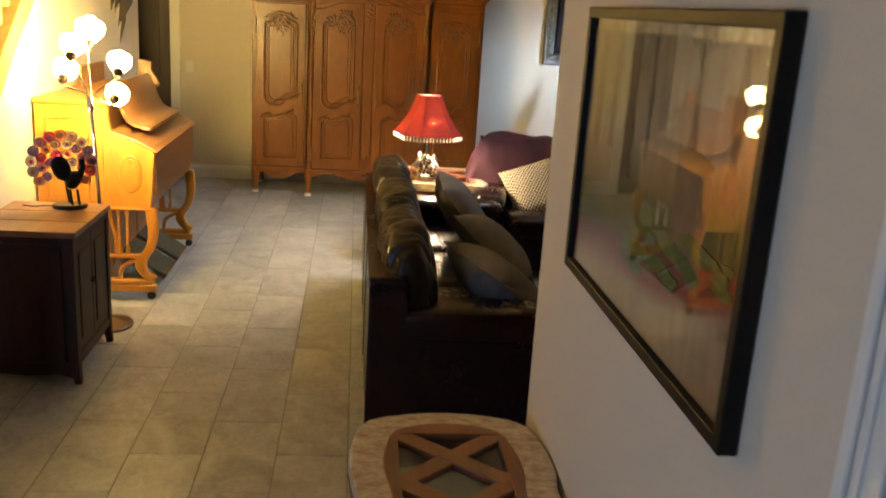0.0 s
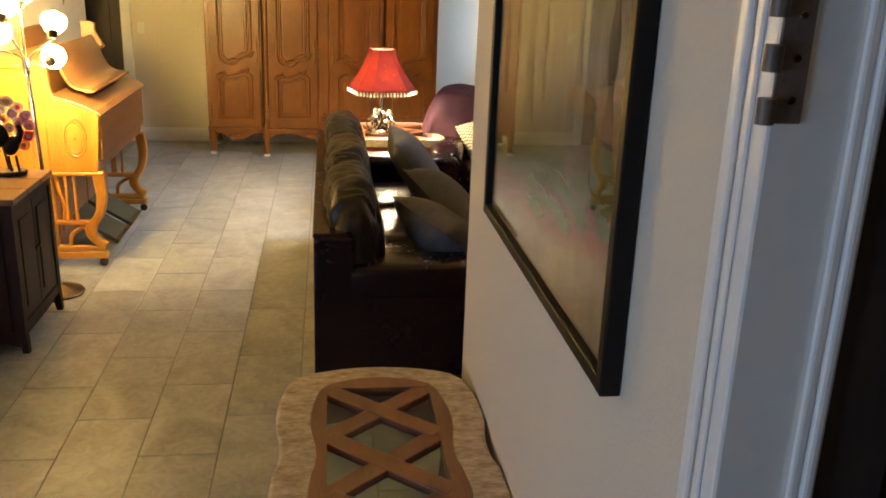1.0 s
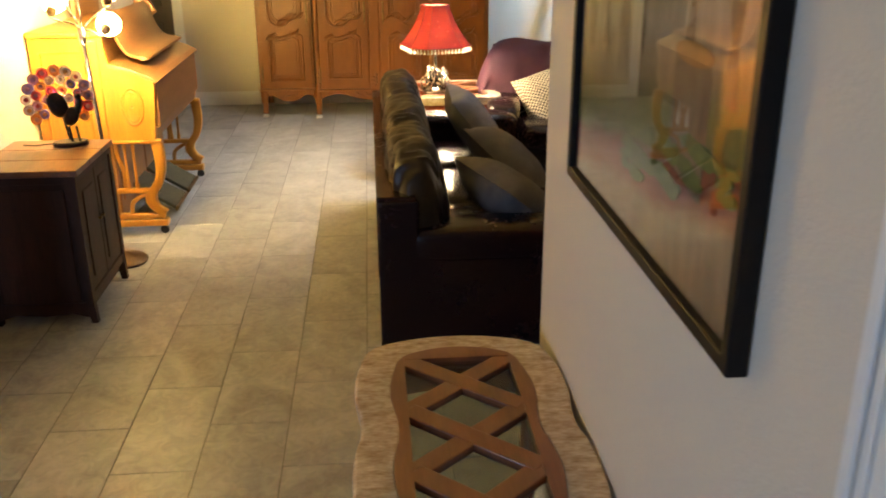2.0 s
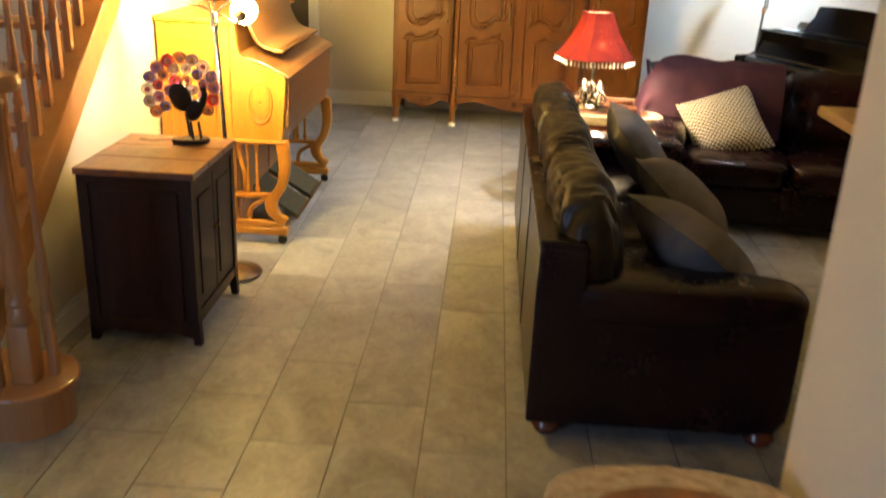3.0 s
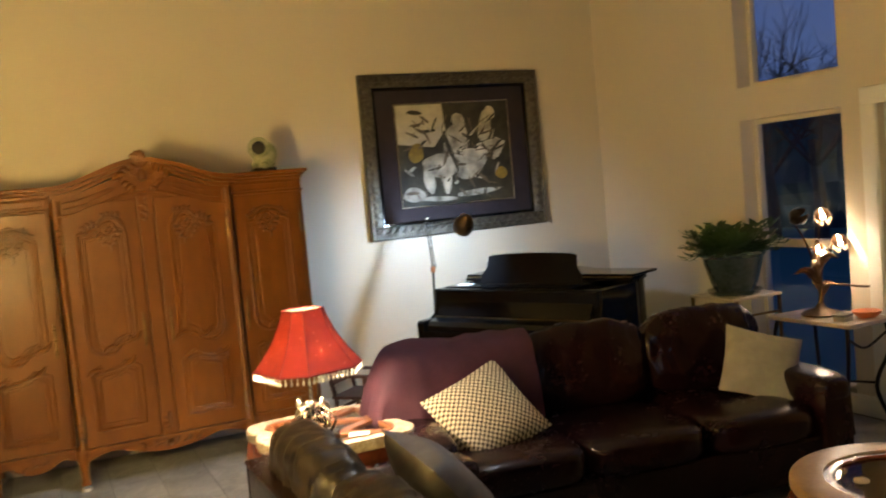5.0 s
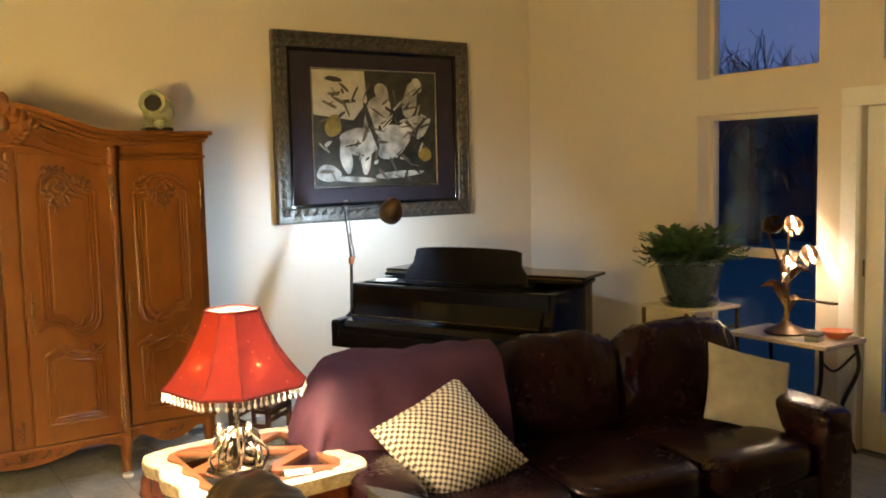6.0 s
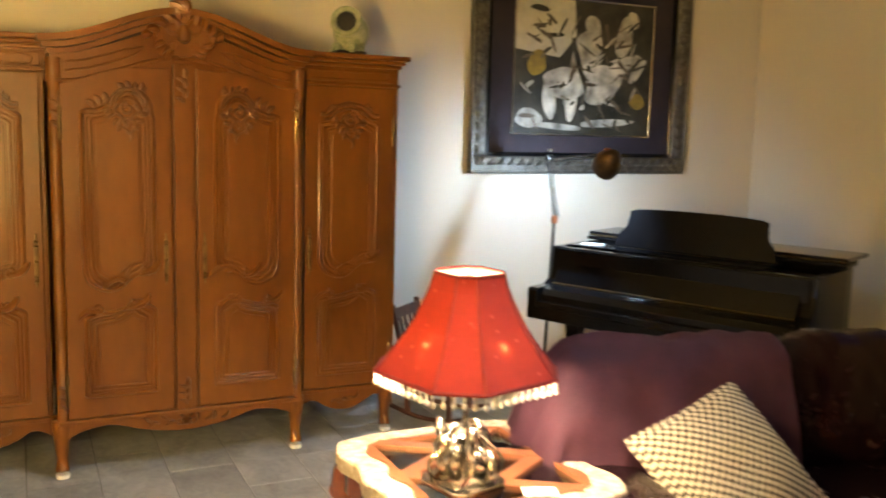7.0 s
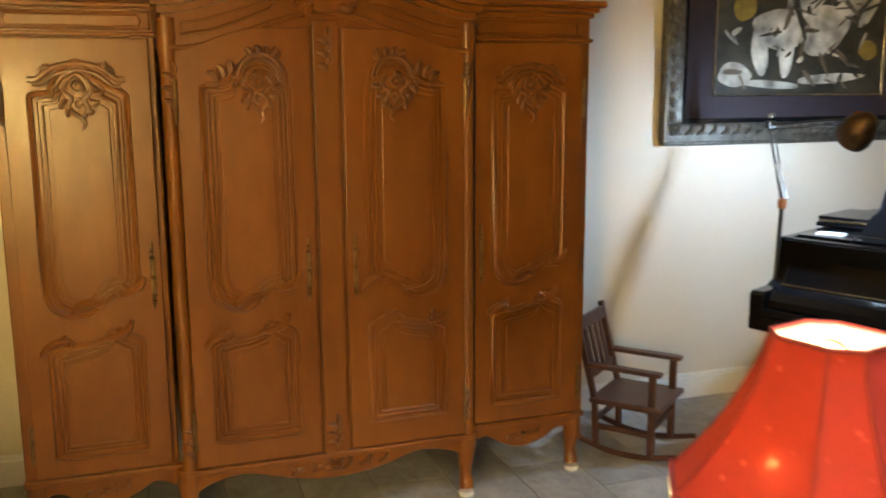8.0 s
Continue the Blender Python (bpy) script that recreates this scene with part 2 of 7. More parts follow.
def pane_glass(name, tint=(0.95, 0.97, 0.97), weight=0.10, slant=0.8):
    """Flat clear glass: it lets light straight through and mirrors a little more at a slant."""
    m = bpy.data.materials.new(name)
    m.use_nodes = True
    n, l = m.node_tree.nodes, m.node_tree.links
    n.remove(n["Principled BSDF"])
    t, g, mix, lw, pw, f = n.new("ShaderNodeBsdfTransparent"), n.new("ShaderNodeBsdfGlossy"), n.new("ShaderNodeMixShader"), n.new("ShaderNodeLayerWeight"), n.new("ShaderNodeMath"), n.new("ShaderNodeMath")
    t.inputs["Color"].default_value = (*tint, 1)
    g.inputs["Roughness"].default_value = 0.02
    lw.inputs["Blend"].default_value = 0.5
    pw.operation, f.operation = "POWER", "MULTIPLY_ADD"
    l.new(lw.outputs["Facing"], pw.inputs[0])
    pw.inputs[1].default_value = 4.0
    l.new(pw.outputs[0], f.inputs[0])
    f.inputs[1].default_value, f.inputs[2].default_value = slant, weight * 0.3
    l.new(f.outputs[0], mix.inputs[0])
    l.new(t.outputs[0], mix.inputs[1])
    l.new(g.outputs[0], mix.inputs[2])
    l.new(mix.outputs[0], n["Material Output"].inputs["Surface"])
    return m


def lampshade(name, colour, share=0.16):
    """Thin cloth that light shines through, with a faint printed motif."""
    m = bpy.data.materials.new(name)
    m.use_nodes = True
    n, l = m.node_tree.nodes, m.node_tree.links
    p = n["Principled BSDF"]
    p.inputs["Roughness"].default_value = 0.85
    tr, mix, co, ns, vo, ramp = n.new("ShaderNodeBsdfTranslucent"), n.new("ShaderNodeMixShader"), n.new("ShaderNodeTexCoord"), n.new("ShaderNodeTexNoise"), n.new("ShaderNodeTexVoronoi"), n.new("ShaderNodeValToRGB")
    vo.inputs["Scale"].default_value = 22
    ns.inputs["Scale"].default_value = 14
    l.new(co.outputs["Object"], vo.inputs["Vector"])
    l.new(co.outputs["Object"], ns.inputs["Vector"])
    ramp.color_ramp.elements[0].position, ramp.color_ramp.elements[1].position = 0.06, 0.16
    ramp.color_ramp.elements[0].color = (min(1, colour[0] * 1.5), colour[1] * 2.2 + 0.03, colour[2] * 2 + 0.02, 1)
    ramp.color_ramp.elements[1].color = (*colour, 1)
    l.new(vo.outputs["Distance"], ramp.inputs[0])
    mx = n.new("ShaderNodeMix")
    mx.data_type, mx.blend_type = "RGBA", "MULTIPLY"
    mx.inputs[0].default_value = 0.35
    l.new(ramp.outputs[0], mx.inputs[6])
    l.new(ns.outputs["Fac"], mx.inputs[7])
    l.new(mx.outputs[2], p.inputs["Base Color"])
    tint = n.new("ShaderNodeMix")
    tint.data_type, tint.blend_type = "RGBA", "MIX"
    tint.inputs[0].default_value = 0.3
    tint.inputs[7].default_value = (0.9, 0.22, 0.08, 1)
    l.new(mx.outputs[2], tint.inputs[6])
    l.new(tint.outputs[2], tr.inputs["Color"])
    mix.inputs[0].default_value = share
    l.new(p.outputs[0], mix.inputs[1])
    l.new(tr.outputs[0], mix.inputs[2])
    l.new(mix.outputs[0], n["Material Output"].inputs["Surface"])
    return m


def checks(name, a, b, size):
    m = material(name, a, 0.9)
    n, l = m.node_tree.nodes, m.node_tree.links
    co, ch, wv = n.new("ShaderNodeTexCoord"), n.new("ShaderNodeTexChecker"), n.new("ShaderNodeTexNoise")
    ch.inputs["Scale"].default_value = 1 / size
    ch.inputs["Color1"].default_value, ch.inputs["Color2"].default_value = (*a, 1), (*b, 1)
    mp = n.new("ShaderNodeMapping")
    mp.inputs["Scale"].default_value = (1, 1, 0.0)
    mp.inputs["Location"].default_value = (0, 0, 0.001)
    l.new(co.outputs["Object"], mp.inputs["Vector"])
    l.new(mp.outputs[0], ch.inputs["Vector"])
    l.new(ch.outputs["Color"], n["Principled BSDF"].inputs["Base Color"])
    wv.inputs["Scale"].default_value = 250
    bp = n.new("ShaderNodeBump")
    bp.inputs["Distance"].default_value = 0.002
    l.new(co.outputs["Object"], wv.inputs["Vector"])
    l.new(wv.outputs["Fac"], bp.inputs["Height"])
    l.new(bp.outputs[0], n["Principled BSDF"].inputs["Normal"])
    return m


def glow(name, colour, strength):
    return material(name, (0.8, 0.8, 0.8), 0.4, emit=colour, strength=strength)


WINDOW_GLASS = pane_glass("window_glass")
PICTURE_GLASS = pane_glass("picture_glass", (0.97, 0.97, 0.96), 0.07)
SMOKED_GLASS = pane_glass("smoked_table_glass", (0.55, 0.50, 0.42), 0.05, 0.25)
TABLE_GLASS = pane_glass("table_glass", (0.72, 0.78, 0.78), 0.11)
RED_SHADE = lampshade("red_brocade_shade", (0.30, 0.016, 0.011), 0.048)
LINING = lampshade("cream_lining", (0.8, 0.70, 0.55), 0.6)
BULB_WARM = glow("warm_bulb", (1.0, 0.78, 0.50), 950.0)
BULB_COOL = glow("cool_led", (0.55, 0.76, 1.0), 2200.0)
BULB_LILY = glow("lily_bulb", (1.0, 0.80, 0.58), 420.0)
BULB_FAN = glow("fan_bulb", (1.0, 0.86, 0.68), 600.0)
CHECKED = checks("checked_weave", (0.58, 0.50, 0.36), (0.07, 0.055, 0.04), 0.015)
SPOT_LENS = glow("lit_spot_lens", (0.84, 0.92, 1.0), 6000.0)

# ---- structure ----
XL, XR, YB, YN, ZC = -1.65, 4.57, 9.40, -2.2, 4.3


def wall(name, x0, x1, y0, y1, z0, z1, holes=(), mat=PAINT):
    """A wall along x or y with rectangular holes (a0, a1, z0, z1) cut right through."""
    along_x = (x1 - x0) > (y1 - y0)
    lo, hi = (x0, x1) if along_x else (y0, y1)
    cuts_a = sorted({lo, hi, *[h[0] for h in holes], *[h[1] for h in holes]})
    cuts_z = sorted({z0, z1, *[h[2] for h in holes], *[h[3] for h in holes]})
    b = bmesh.new()
    solid = lambda a, z: lo < a < hi and z0 < z < z1 and not any(h[0] < a < h[1] and h[2] < z < h[3] for h in holes)
    t0, t1 = (y0, y1) if along_x else (x0, x1)
    v = lambda a, t, z: b.verts.new((a, t, z) if along_x else (t, a, z))
    q = lambda *p: b.faces.new([v(*c) for c in p])
    for a0, a1 in zip(cuts_a, cuts_a[1:]):
        for c0, c1 in zip(cuts_z, cuts_z[1:]):
            am, cm = (a0 + a1) / 2, (c0 + c1) / 2
            if not solid(am, cm):
                continue
            q((a0, t0, c0), (a1, t0, c0), (a1, t0, c1), (a0, t0, c1))
            q((a0, t1, c0), (a0, t1, c1), (a1, t1, c1), (a1, t1, c0))
    eps = 1e-4
    for a in cuts_a:
        for c0, c1 in zip(cuts_z, cuts_z[1:]):
            if solid(a - eps, (c0 + c1) / 2) != solid(a + eps, (c0 + c1) / 2):
                q((a, t0, c0), (a, t1, c0), (a, t1, c1), (a, t0, c1))
    for c in cuts_z:
        for a0, a1 in zip(cuts_a, cuts_a[1:]):
            if solid((a0 + a1) / 2, c - eps) != solid((a0 + a1) / 2, c + eps):
                q((a0, t0, c), (a1, t0, c), (a1, t1, c), (a0, t1, c))
    bmesh.ops.remove_doubles(b, verts=b.verts, dist=1e-5)
    return tagged(part(name, b, mat), "beige painted plaster wall", "wall", kind="structure")


wall("wall_back", -3.0, XR + 0.2, YB, YB + 0.15, 0, ZC, [(-2.52, -1.64, 0, 2.05)])
wall("wall_window", XR, XR + 0.2, YN, YB, 0, ZC, [(6.68, 7.60, 0.12, 2.06), (6.68, 7.60, 2.305, 3.7), (5.30, 6.28, 2.305, 3.7), (5.42, 6.40, 0.0, 2.05)])
wall("wall_hall", 0.79, 0.93, YN, 2.32, 0, ZC, [(-0.22, 0.662, 0, 2.05)])
wall("wall_stair_far", -3.0, -2.85, YN, YB, 0, ZC, [(-1.5, 0.3, 0.3, 2.15)])
wall("wall_near", -3.0, XR + 0.2, YN - 0.15, YN, 0, ZC)
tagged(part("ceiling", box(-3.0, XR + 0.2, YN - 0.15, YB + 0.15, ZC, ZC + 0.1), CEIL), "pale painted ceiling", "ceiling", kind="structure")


# ceiling spotlight turned to the aisle: it throws the shade of the sofa and the end table
cl = thing("ceiling_spotlight", pose(2.0, 6.1, ZC), "white swivelling ceiling spotlight, lit", "ceiling light")
part("mount", lathe([(0.0, 0.0), (0.06, 0.0), (0.06, -0.02), (0.015, -0.03), (0.012, -0.10), (0.0, -0.10)], 24), WHITE, cl, smooth=True)
SPOT = look((0.0, 0.0, -0.15), (-2.4, 0.7, -4.3))
part("can", lathe([(0.0, 0.07), (0.05, 0.07), (0.066, 0.05), (0.068, -0.15), (0.064, -0.15), (0.060, 0.03), (0.0, 0.03)], 28), WHITE, cl, "white metal can", smooth=True, at=SPOT)
part("lens", lathe([(0.0, 0.004), (0.056, 0.004), (0.056, 0.012), (0.0, 0.012)], 28), SPOT_LENS, cl, "glowing round lens", at=SPOT)


def trim(name, boxes_, label, mat=WHITE, r=0.004):
    b = None
    for q in boxes_:
        b = box(*q, r, 2, b)
    return tagged(part(name, b, mat), label, "trim", kind="structure")


# stair side
def zs(y):
    return 0.54 + 0.825 * (y - 3.995)


tagged(part("wall_stair", slab([(3.62, 0), (8.1, 0), (8.1, zs(8.1)), (3.62, zs(3.62))], XL - 0.1, XL, m=UPRIGHT_YZ), PAINT), "beige plaster wall under the stairs", "wall", kind="structure")
wall("wall_under_stair_end", -2.85, XL - 0.1, 8.0, 8.1, 0, 3.6)
# side room: its lack of light is put into the dark wall colour
wall("wall_side_room", 0.93, 3.2, -0.9, -0.75, 0, 2.6, mat=DOOR_AND_UNLIT)
wall("wall_side_room_far", 3.2, 3.35, -0.9, 2.2, 0, 2.6, mat=DOOR_AND_UNLIT)
wall("wall_side_room_end", 0.93, 3.2, 2.05, 2.2, 0, 2.6, mat=DOOR_AND_UNLIT)
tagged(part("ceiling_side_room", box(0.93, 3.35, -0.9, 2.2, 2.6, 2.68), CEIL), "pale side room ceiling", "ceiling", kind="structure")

trim("baseboard_back", [(-1.53, XR, YB - 0.014, YB, 0.0, 0.115), (-1.53, XR, YB - 0.009, YB, 0.115, 0.14)], "white moulded baseboard along back wall")
trim("baseboard_stair", [(XL, XL + 0.014, 3.66, 8.1, 0.0, 0.105), (XL, XL + 0.009, 3.66, 8.1, 0.105, 0.128)], "white moulded baseboard below the stairs")
trim("baseboard_hall", [(0.776, 0.79, 0.728, 2.334, 0.0, 0.115), (0.781, 0.79, 0.728, 2.329, 0.115, 0.14), (0.79, 0.944, 2.32, 2.334, 0.0, 0.115)], "white baseboard along hall wall")
trim("baseboard_window", [(XR - 0.014, XR, 6.52, YB, 0.0, 0.115), (XR - 0.009, XR, 6.52, YB, 0.115, 0.14)], "white baseboard on window wall")
trim("trim_back_door", [(-1.64, -1.54, YB - 0.018, YB, 0, 2.05), (-1.60, -1.545, YB - 0.026, YB - 0.018, 0, 2.05), (-2.62, -1.54, YB - 0.018, YB, 2.05, 2.15), (-2.62, -2.52, YB - 0.018, YB, 0, 2.05)], "white painted door casing")
d = tagged(part("door_back", box(-2.515, -1.645, YB + 0.03, YB + 0.07, 0.01, 2.045, 0.003), DOOR_AND_UNLIT), "dark stained closed wooden door", "door", kind="structure")
for z0, z1 in ((0.15, 0.85), (1.0, 1.9)):
    for x0, x1 in ((-2.42, -2.14), (-2.02, -1.75)):
        part("door_panel", box(x0, x1, YB + 0.018, YB + 0.034, z0, z1, 0.008), DOOR_AND_UNLIT, d)

# hall door opening: casing, jamb, stop and an empty hinge
trim("trim_hall_door", [(0.772, 0.79, 0.652, 0.727, 0, 2.12), (0.764, 0.772, 0.700, 0.722, 0, 2.12), (0.767, 0.772, 0.680, 0.694, 0, 2.12), (0.766, 0.772, 0.655, 0.668, 0, 2.12), (0.772, 0.79, -0.36, 0.652, 2.05, 2.12), (0.772, 0.79, -0.36, -0.22, 0, 2.04)], "white moulded door casing")
trim("trim_hall_jamb", [(0.764, 0.850, 0.64, 0.662, 0, 2.05), (0.838, 0.850, 0.632, 0.64, 0, 2.05), (0.850, 0.862, 0.626, 0.662, 0, 2.05), (0.78, 0.94, -0.222, -0.20, 0, 2.05)], "white painted door jamb with stop")
trim("trim_hall_inner_jamb", [(0.862, 0.945, 0.640, 0.662, 0, 2.05)], "dark brown inner door jamb", DOOR_AND_UNLIT)
hg = thing("door_hinge", pose(0.782, 0.64, 1.80), "tarnished steel hinge leaf on bare jamb", "hinge")
HINGE = material("tarnished_steel", (0.10, 0.075, 0.06), 0.5, 0.15, var=(0.17, 0.13, 0.105), scale=30, fine=120)
part("leaf", box(-0.018, 0.010, -0.004, 0.0, -0.055, 0.055, 0.001), HINGE, hg)
for k in range(3):
    part("knuckle", lathe([(0.008, -0.011), (0.008, 0.011)], 12, m=pose(-0.024, -0.006, -0.044 + 0.044 * k)), HINGE, hg, smooth=True)
for z in (-0.035, 0.0, 0.035):
    part("screw", lathe([(0.004, 0), (0.003, 0.002), (0, 0.002)], 8, m=pose(-0.002, -0.004, z, 90)), CHROME, hg)

# light switch
sw = thing("light_switch", pose(-1.45, YB - 0.001, 1.147), "ivory rocker light switch on wall", "switch")
part("plate", box(-0.036, 0.036, -0.007, 0, -0.058, 0.058, 0.003), SWITCHP, sw)
part("rocker", box(-0.016, 0.016, -0.011, -0.006, -0.033, 0.033, 0.002), SWITCHP, sw)


# windows
def window(name, y0, y1, z0, z1, bars=(), sill=True):
    w = thing(name, pose(XR, 0, 0), "deep-set window with pale frame at dusk", "window", kind="structure")
    f = None
    for q in ((0.13, 0.19, y0, y0 + 0.035, z0, z1), (0.13, 0.19, y1 - 0.035, y1, z0, z1), (0.13, 0.19, y0 + 0.035, y1 - 0.035, z0, z0 + 0.035), (0.13, 0.19, y0 + 0.035, y1 - 0.035, z1 - 0.035, z1)):
        f = box(*q, 0.004, 2, f)
    part("window_frame", f, PAINT, w)
    zz = [z0 + 0.035, *bars, z1 - 0.035]
    for zb in bars:
        part("mullion", box(0.12, 0.19, y0 + 0.035, y1 - 0.035, zb - 0.03, zb + 0.03, 0.004), PAINT, w, "pale horizontal window rail")
    for a, c in zip(zz, zz[1:]):
        part("pane", box(0.155, 0.161, y0 + 0.03, y1 - 0.03, a, c), WINDOW_GLASS, w)
    return w


ew = thing("window_entry", pose(-2.85, -0.6, 0, 0, 0, 90), "tall entry window at dusk", "window", kind="structure")
ef = None
for q in ((-0.9, -0.85, 0.04, 0.10, 0.3, 2.15), (0.85, 0.9, 0.04, 0.10, 0.3, 2.15), (-0.85, 0.85, 0.04, 0.10, 0.3, 0.35), (-0.85, 0.85, 0.04, 0.10, 2.10, 2.15), (-0.03, 0.03, 0.04, 0.10, 0.35, 2.10)):
    ef = box(*q, 0.004, 2, ef)
part("window_frame", ef, WHITE, ew)
for x0, x1 in ((-0.85, -0.03), (0.03, 0.85)):
    part("pane", box(x0, x1, 0.067, 0.073, 0.35, 2.10), WINDOW_GLASS, ew)
window("window_1", 6.68, 7.60, 0.12, 2.06, (1.13,))
window("window_2", 6.68, 7.60, 2.305, 3.7)
window("window_3", 5.30, 6.28, 2.305, 3.7)
trim("trim_patio_door", [(XR - 0.018, XR, 6.40, 6.52, 0, 2.05), (XR - 0.026, XR - 0.018, 6.41, 6.46, 0, 2.05), (XR - 0.018, XR, 5.30, 6.52, 2.05, 2.16), (XR - 0.018, XR, 5.30, 5.42, 0, 2.05)], "white painted patio door casing")
pd = thing("door_patio", pose(XR, 0, 0), "white glazed patio door, closed", "door", kind="structure")
for n_, q in (("stile", (0.05, 0.095, 6.28, 6.395, 0.005, 2.045)), ("stile", (0.05, 0.095, 5.425, 5.54, 0.005, 2.045)), ("rail", (0.05, 0.095, 5.54, 6.28, 0.005, 0.25)), ("rail", (0.05, 0.095, 5.54, 6.28, 1.93, 2.045))):
    part(n_, box(*q, 0.004), WHITE, pd)
part("pane", box(0.07, 0.076, 5.54, 6.28, 0.25, 1.93), WINDOW_GLASS, pd)
part("hinge", lathe([(0.008, -0.05), (0.008, 0.05)], 10, m=pose(0.04, 6.40, 1.1)), BRASS, pd)
trim("trim_window_ledge", [(XR - 0.02, XR + 0.14, 6.66, 7.62, 0.09, 0.12)], "white painted window ledge")

# stairs
st = thing("staircase", pose(0, 0, 0), "oak staircase with turned balusters and newel", "staircase", kind="structure")
part("string", slab([(3.60, zs(3.60)), (8.1, zs(8.1)), (8.1, zs(8.1) + 0.17), (3.60, zs(3.60) + 0.17)], XL - 0.105, XL + 0.018, 0.006, m=UPRIGHT_YZ), OAKRAIL, st)
part("string_cap", slab([(3.60, zs(3.60) + 0.17), (8.1, zs(8.1) + 0.17), (8.1, zs(8.1) + 0.20), (3.60, zs(3.60) + 0.20)], XL - 0.115, XL + 0.028, 0.006, m=UPRIGHT_YZ), OAKRAIL, st)
arc = [(-1.47 + 0.19 * math.cos(a), 3.43 + 0.19 * math.sin(a)) for a in [radians(-90 + 15 * i) for i in range(13)]]
arc2 = [(-1.47 + 0.165 * math.cos(a), 3.43 + 0.165 * math.sin(a)) for a in [radians(-90 + 15 * i) for i in range(13)]]
part("starting_riser", slab([(-2.85, 3.265)] + arc2 + [(-2.85, 3.595)], 0.0, 0.15), OAKRAIL, st)
part("starting_tread", slab([(-2.85, 3.24)] + arc + [(-2.85, 3.62)], 0.15, 0.178, 0.008), OAKRAIL, st)
for i in range(1, 15):
    part("tread", box(-2.85, XL - 0.115, 3.30 + 0.217 * i, 3.30 + 0.217 * (i + 1) + 0.025, 0.18 * (i + 1) - 0.03, 0.18 * (i + 1), 0.006), OAKRAIL, st)
    part("riser", box(-2.85, XL - 0.115, 3.325 + 0.217 * i, 3.345 + 0.217 * i, 0.18 * i, 0.18 * (i + 1) - 0.03), WHITE, st)
BAL = [(0.016, 0.24), (0.021, 0.26), (0.016, 0.28), (0.014, 0.30), (0.022, 0.36), (0.019, 0.44), (0.014, 0.52), (0.012, 0.6), (0.010, 0.92)]


def baluster_mesh():
    b = box(-0.016, 0.016, -0.016, 0.016, 0, 0.24, 0.002, 1)
    lathe(BAL, 10, b)
    return b


first = None
for i in range(36):
    y = 3.80 + 0.118 * i
    m = pose(XL - 0.045, y, zs(y) + 0.197)
    if first is None:
        first = part("baluster", baluster_mesh(), OAKRAIL, st, smooth=True, at=m)
    else:
        o = new("baluster", first.data)
        o.parent, o.matrix_basis = st, m
for x, y in ((-1.365, 3.45), (-1.505, 3.335), (-1.52, 3.50)):
    o = new("baluster", first.data)
    o.parent, o.matrix_basis = st, pose(x, y, 0.178)
nb = box(-0.04, 0.04, -0.04, 0.04, 0, 0.22, 0.004)
lathe([(0.036, 0.22), (0.044, 0.24), (0.034, 0.27), (0.030, 0.285), (0.042, 0.30), (0.030, 0.325), (0.038, 0.36), (0.040, 0.42), (0.033, 0.60), (0.026, 0.80), (0.028, 0.96), (0.036, 0.985), (0.028, 1.0), (0.034, 1.03)], 20, nb)
part("newel", nb, OAKRAIL, st, smooth=True, at=pose(-1.435, 3.40, 0.178))
part("volute_cap", lathe([(0.0, 1.20), (0.085, 1.205), (0.095, 1.225), (0.085, 1.255), (0.0, 1.265)], 24), OAKRAIL, st, smooth=True, at=pose(-1.435, 3.40, 0))
part("handrail", tube(curve_pts([(-1.435, 3.40, 1.235), (-1.58, 3.46, 1.235), (XL - 0.045, 3.62, 1.26), (XL - 0.045, 3.9, zs(3.9) + 1.13), (XL - 0.045, 8.1, zs(8.1) + 1.13)], 5), 0.03, 10), OAKRAIL, st, smooth=True)

# outside
tagged(part("ground", box(XR + 0.25, 90, -50, 70, -0.25, -0.15), GROUND), "dim lawn outside at dusk", "ground", kind="structure")
hb = bmesh.new()
hrow = []
for i in range(161):
    y = -20 + 0.45 * i
    h = 3.4 + 0.5 * noise.fractal(Vector((y * 0.25, 1, 0)), 1.0, 2.0, 5) + 0.25 * noise.noise(Vector((y * 3.1, 5, 0)))
    hrow.append([hb.verts.new((18 + 0.5 * noise.noise(Vector((y, k * 1.7, 3))) + 0.2 * k, y, -0.15 + (h + 0.15) * k / 6)) for k in range(7)])
for a_, c_ in zip(hrow, hrow[1:]):
    for k in range(6):
        hb.faces.new((a_[k], c_[k], c_[k + 1], a_[k + 1]))
bmesh.ops.solidify(hb, geom=hb.faces[:], thickness=0.6)
tagged(part("far_hedge", hb, FENCE), "dark distant hedge and woods at dusk", "hedge", kind="stuff")


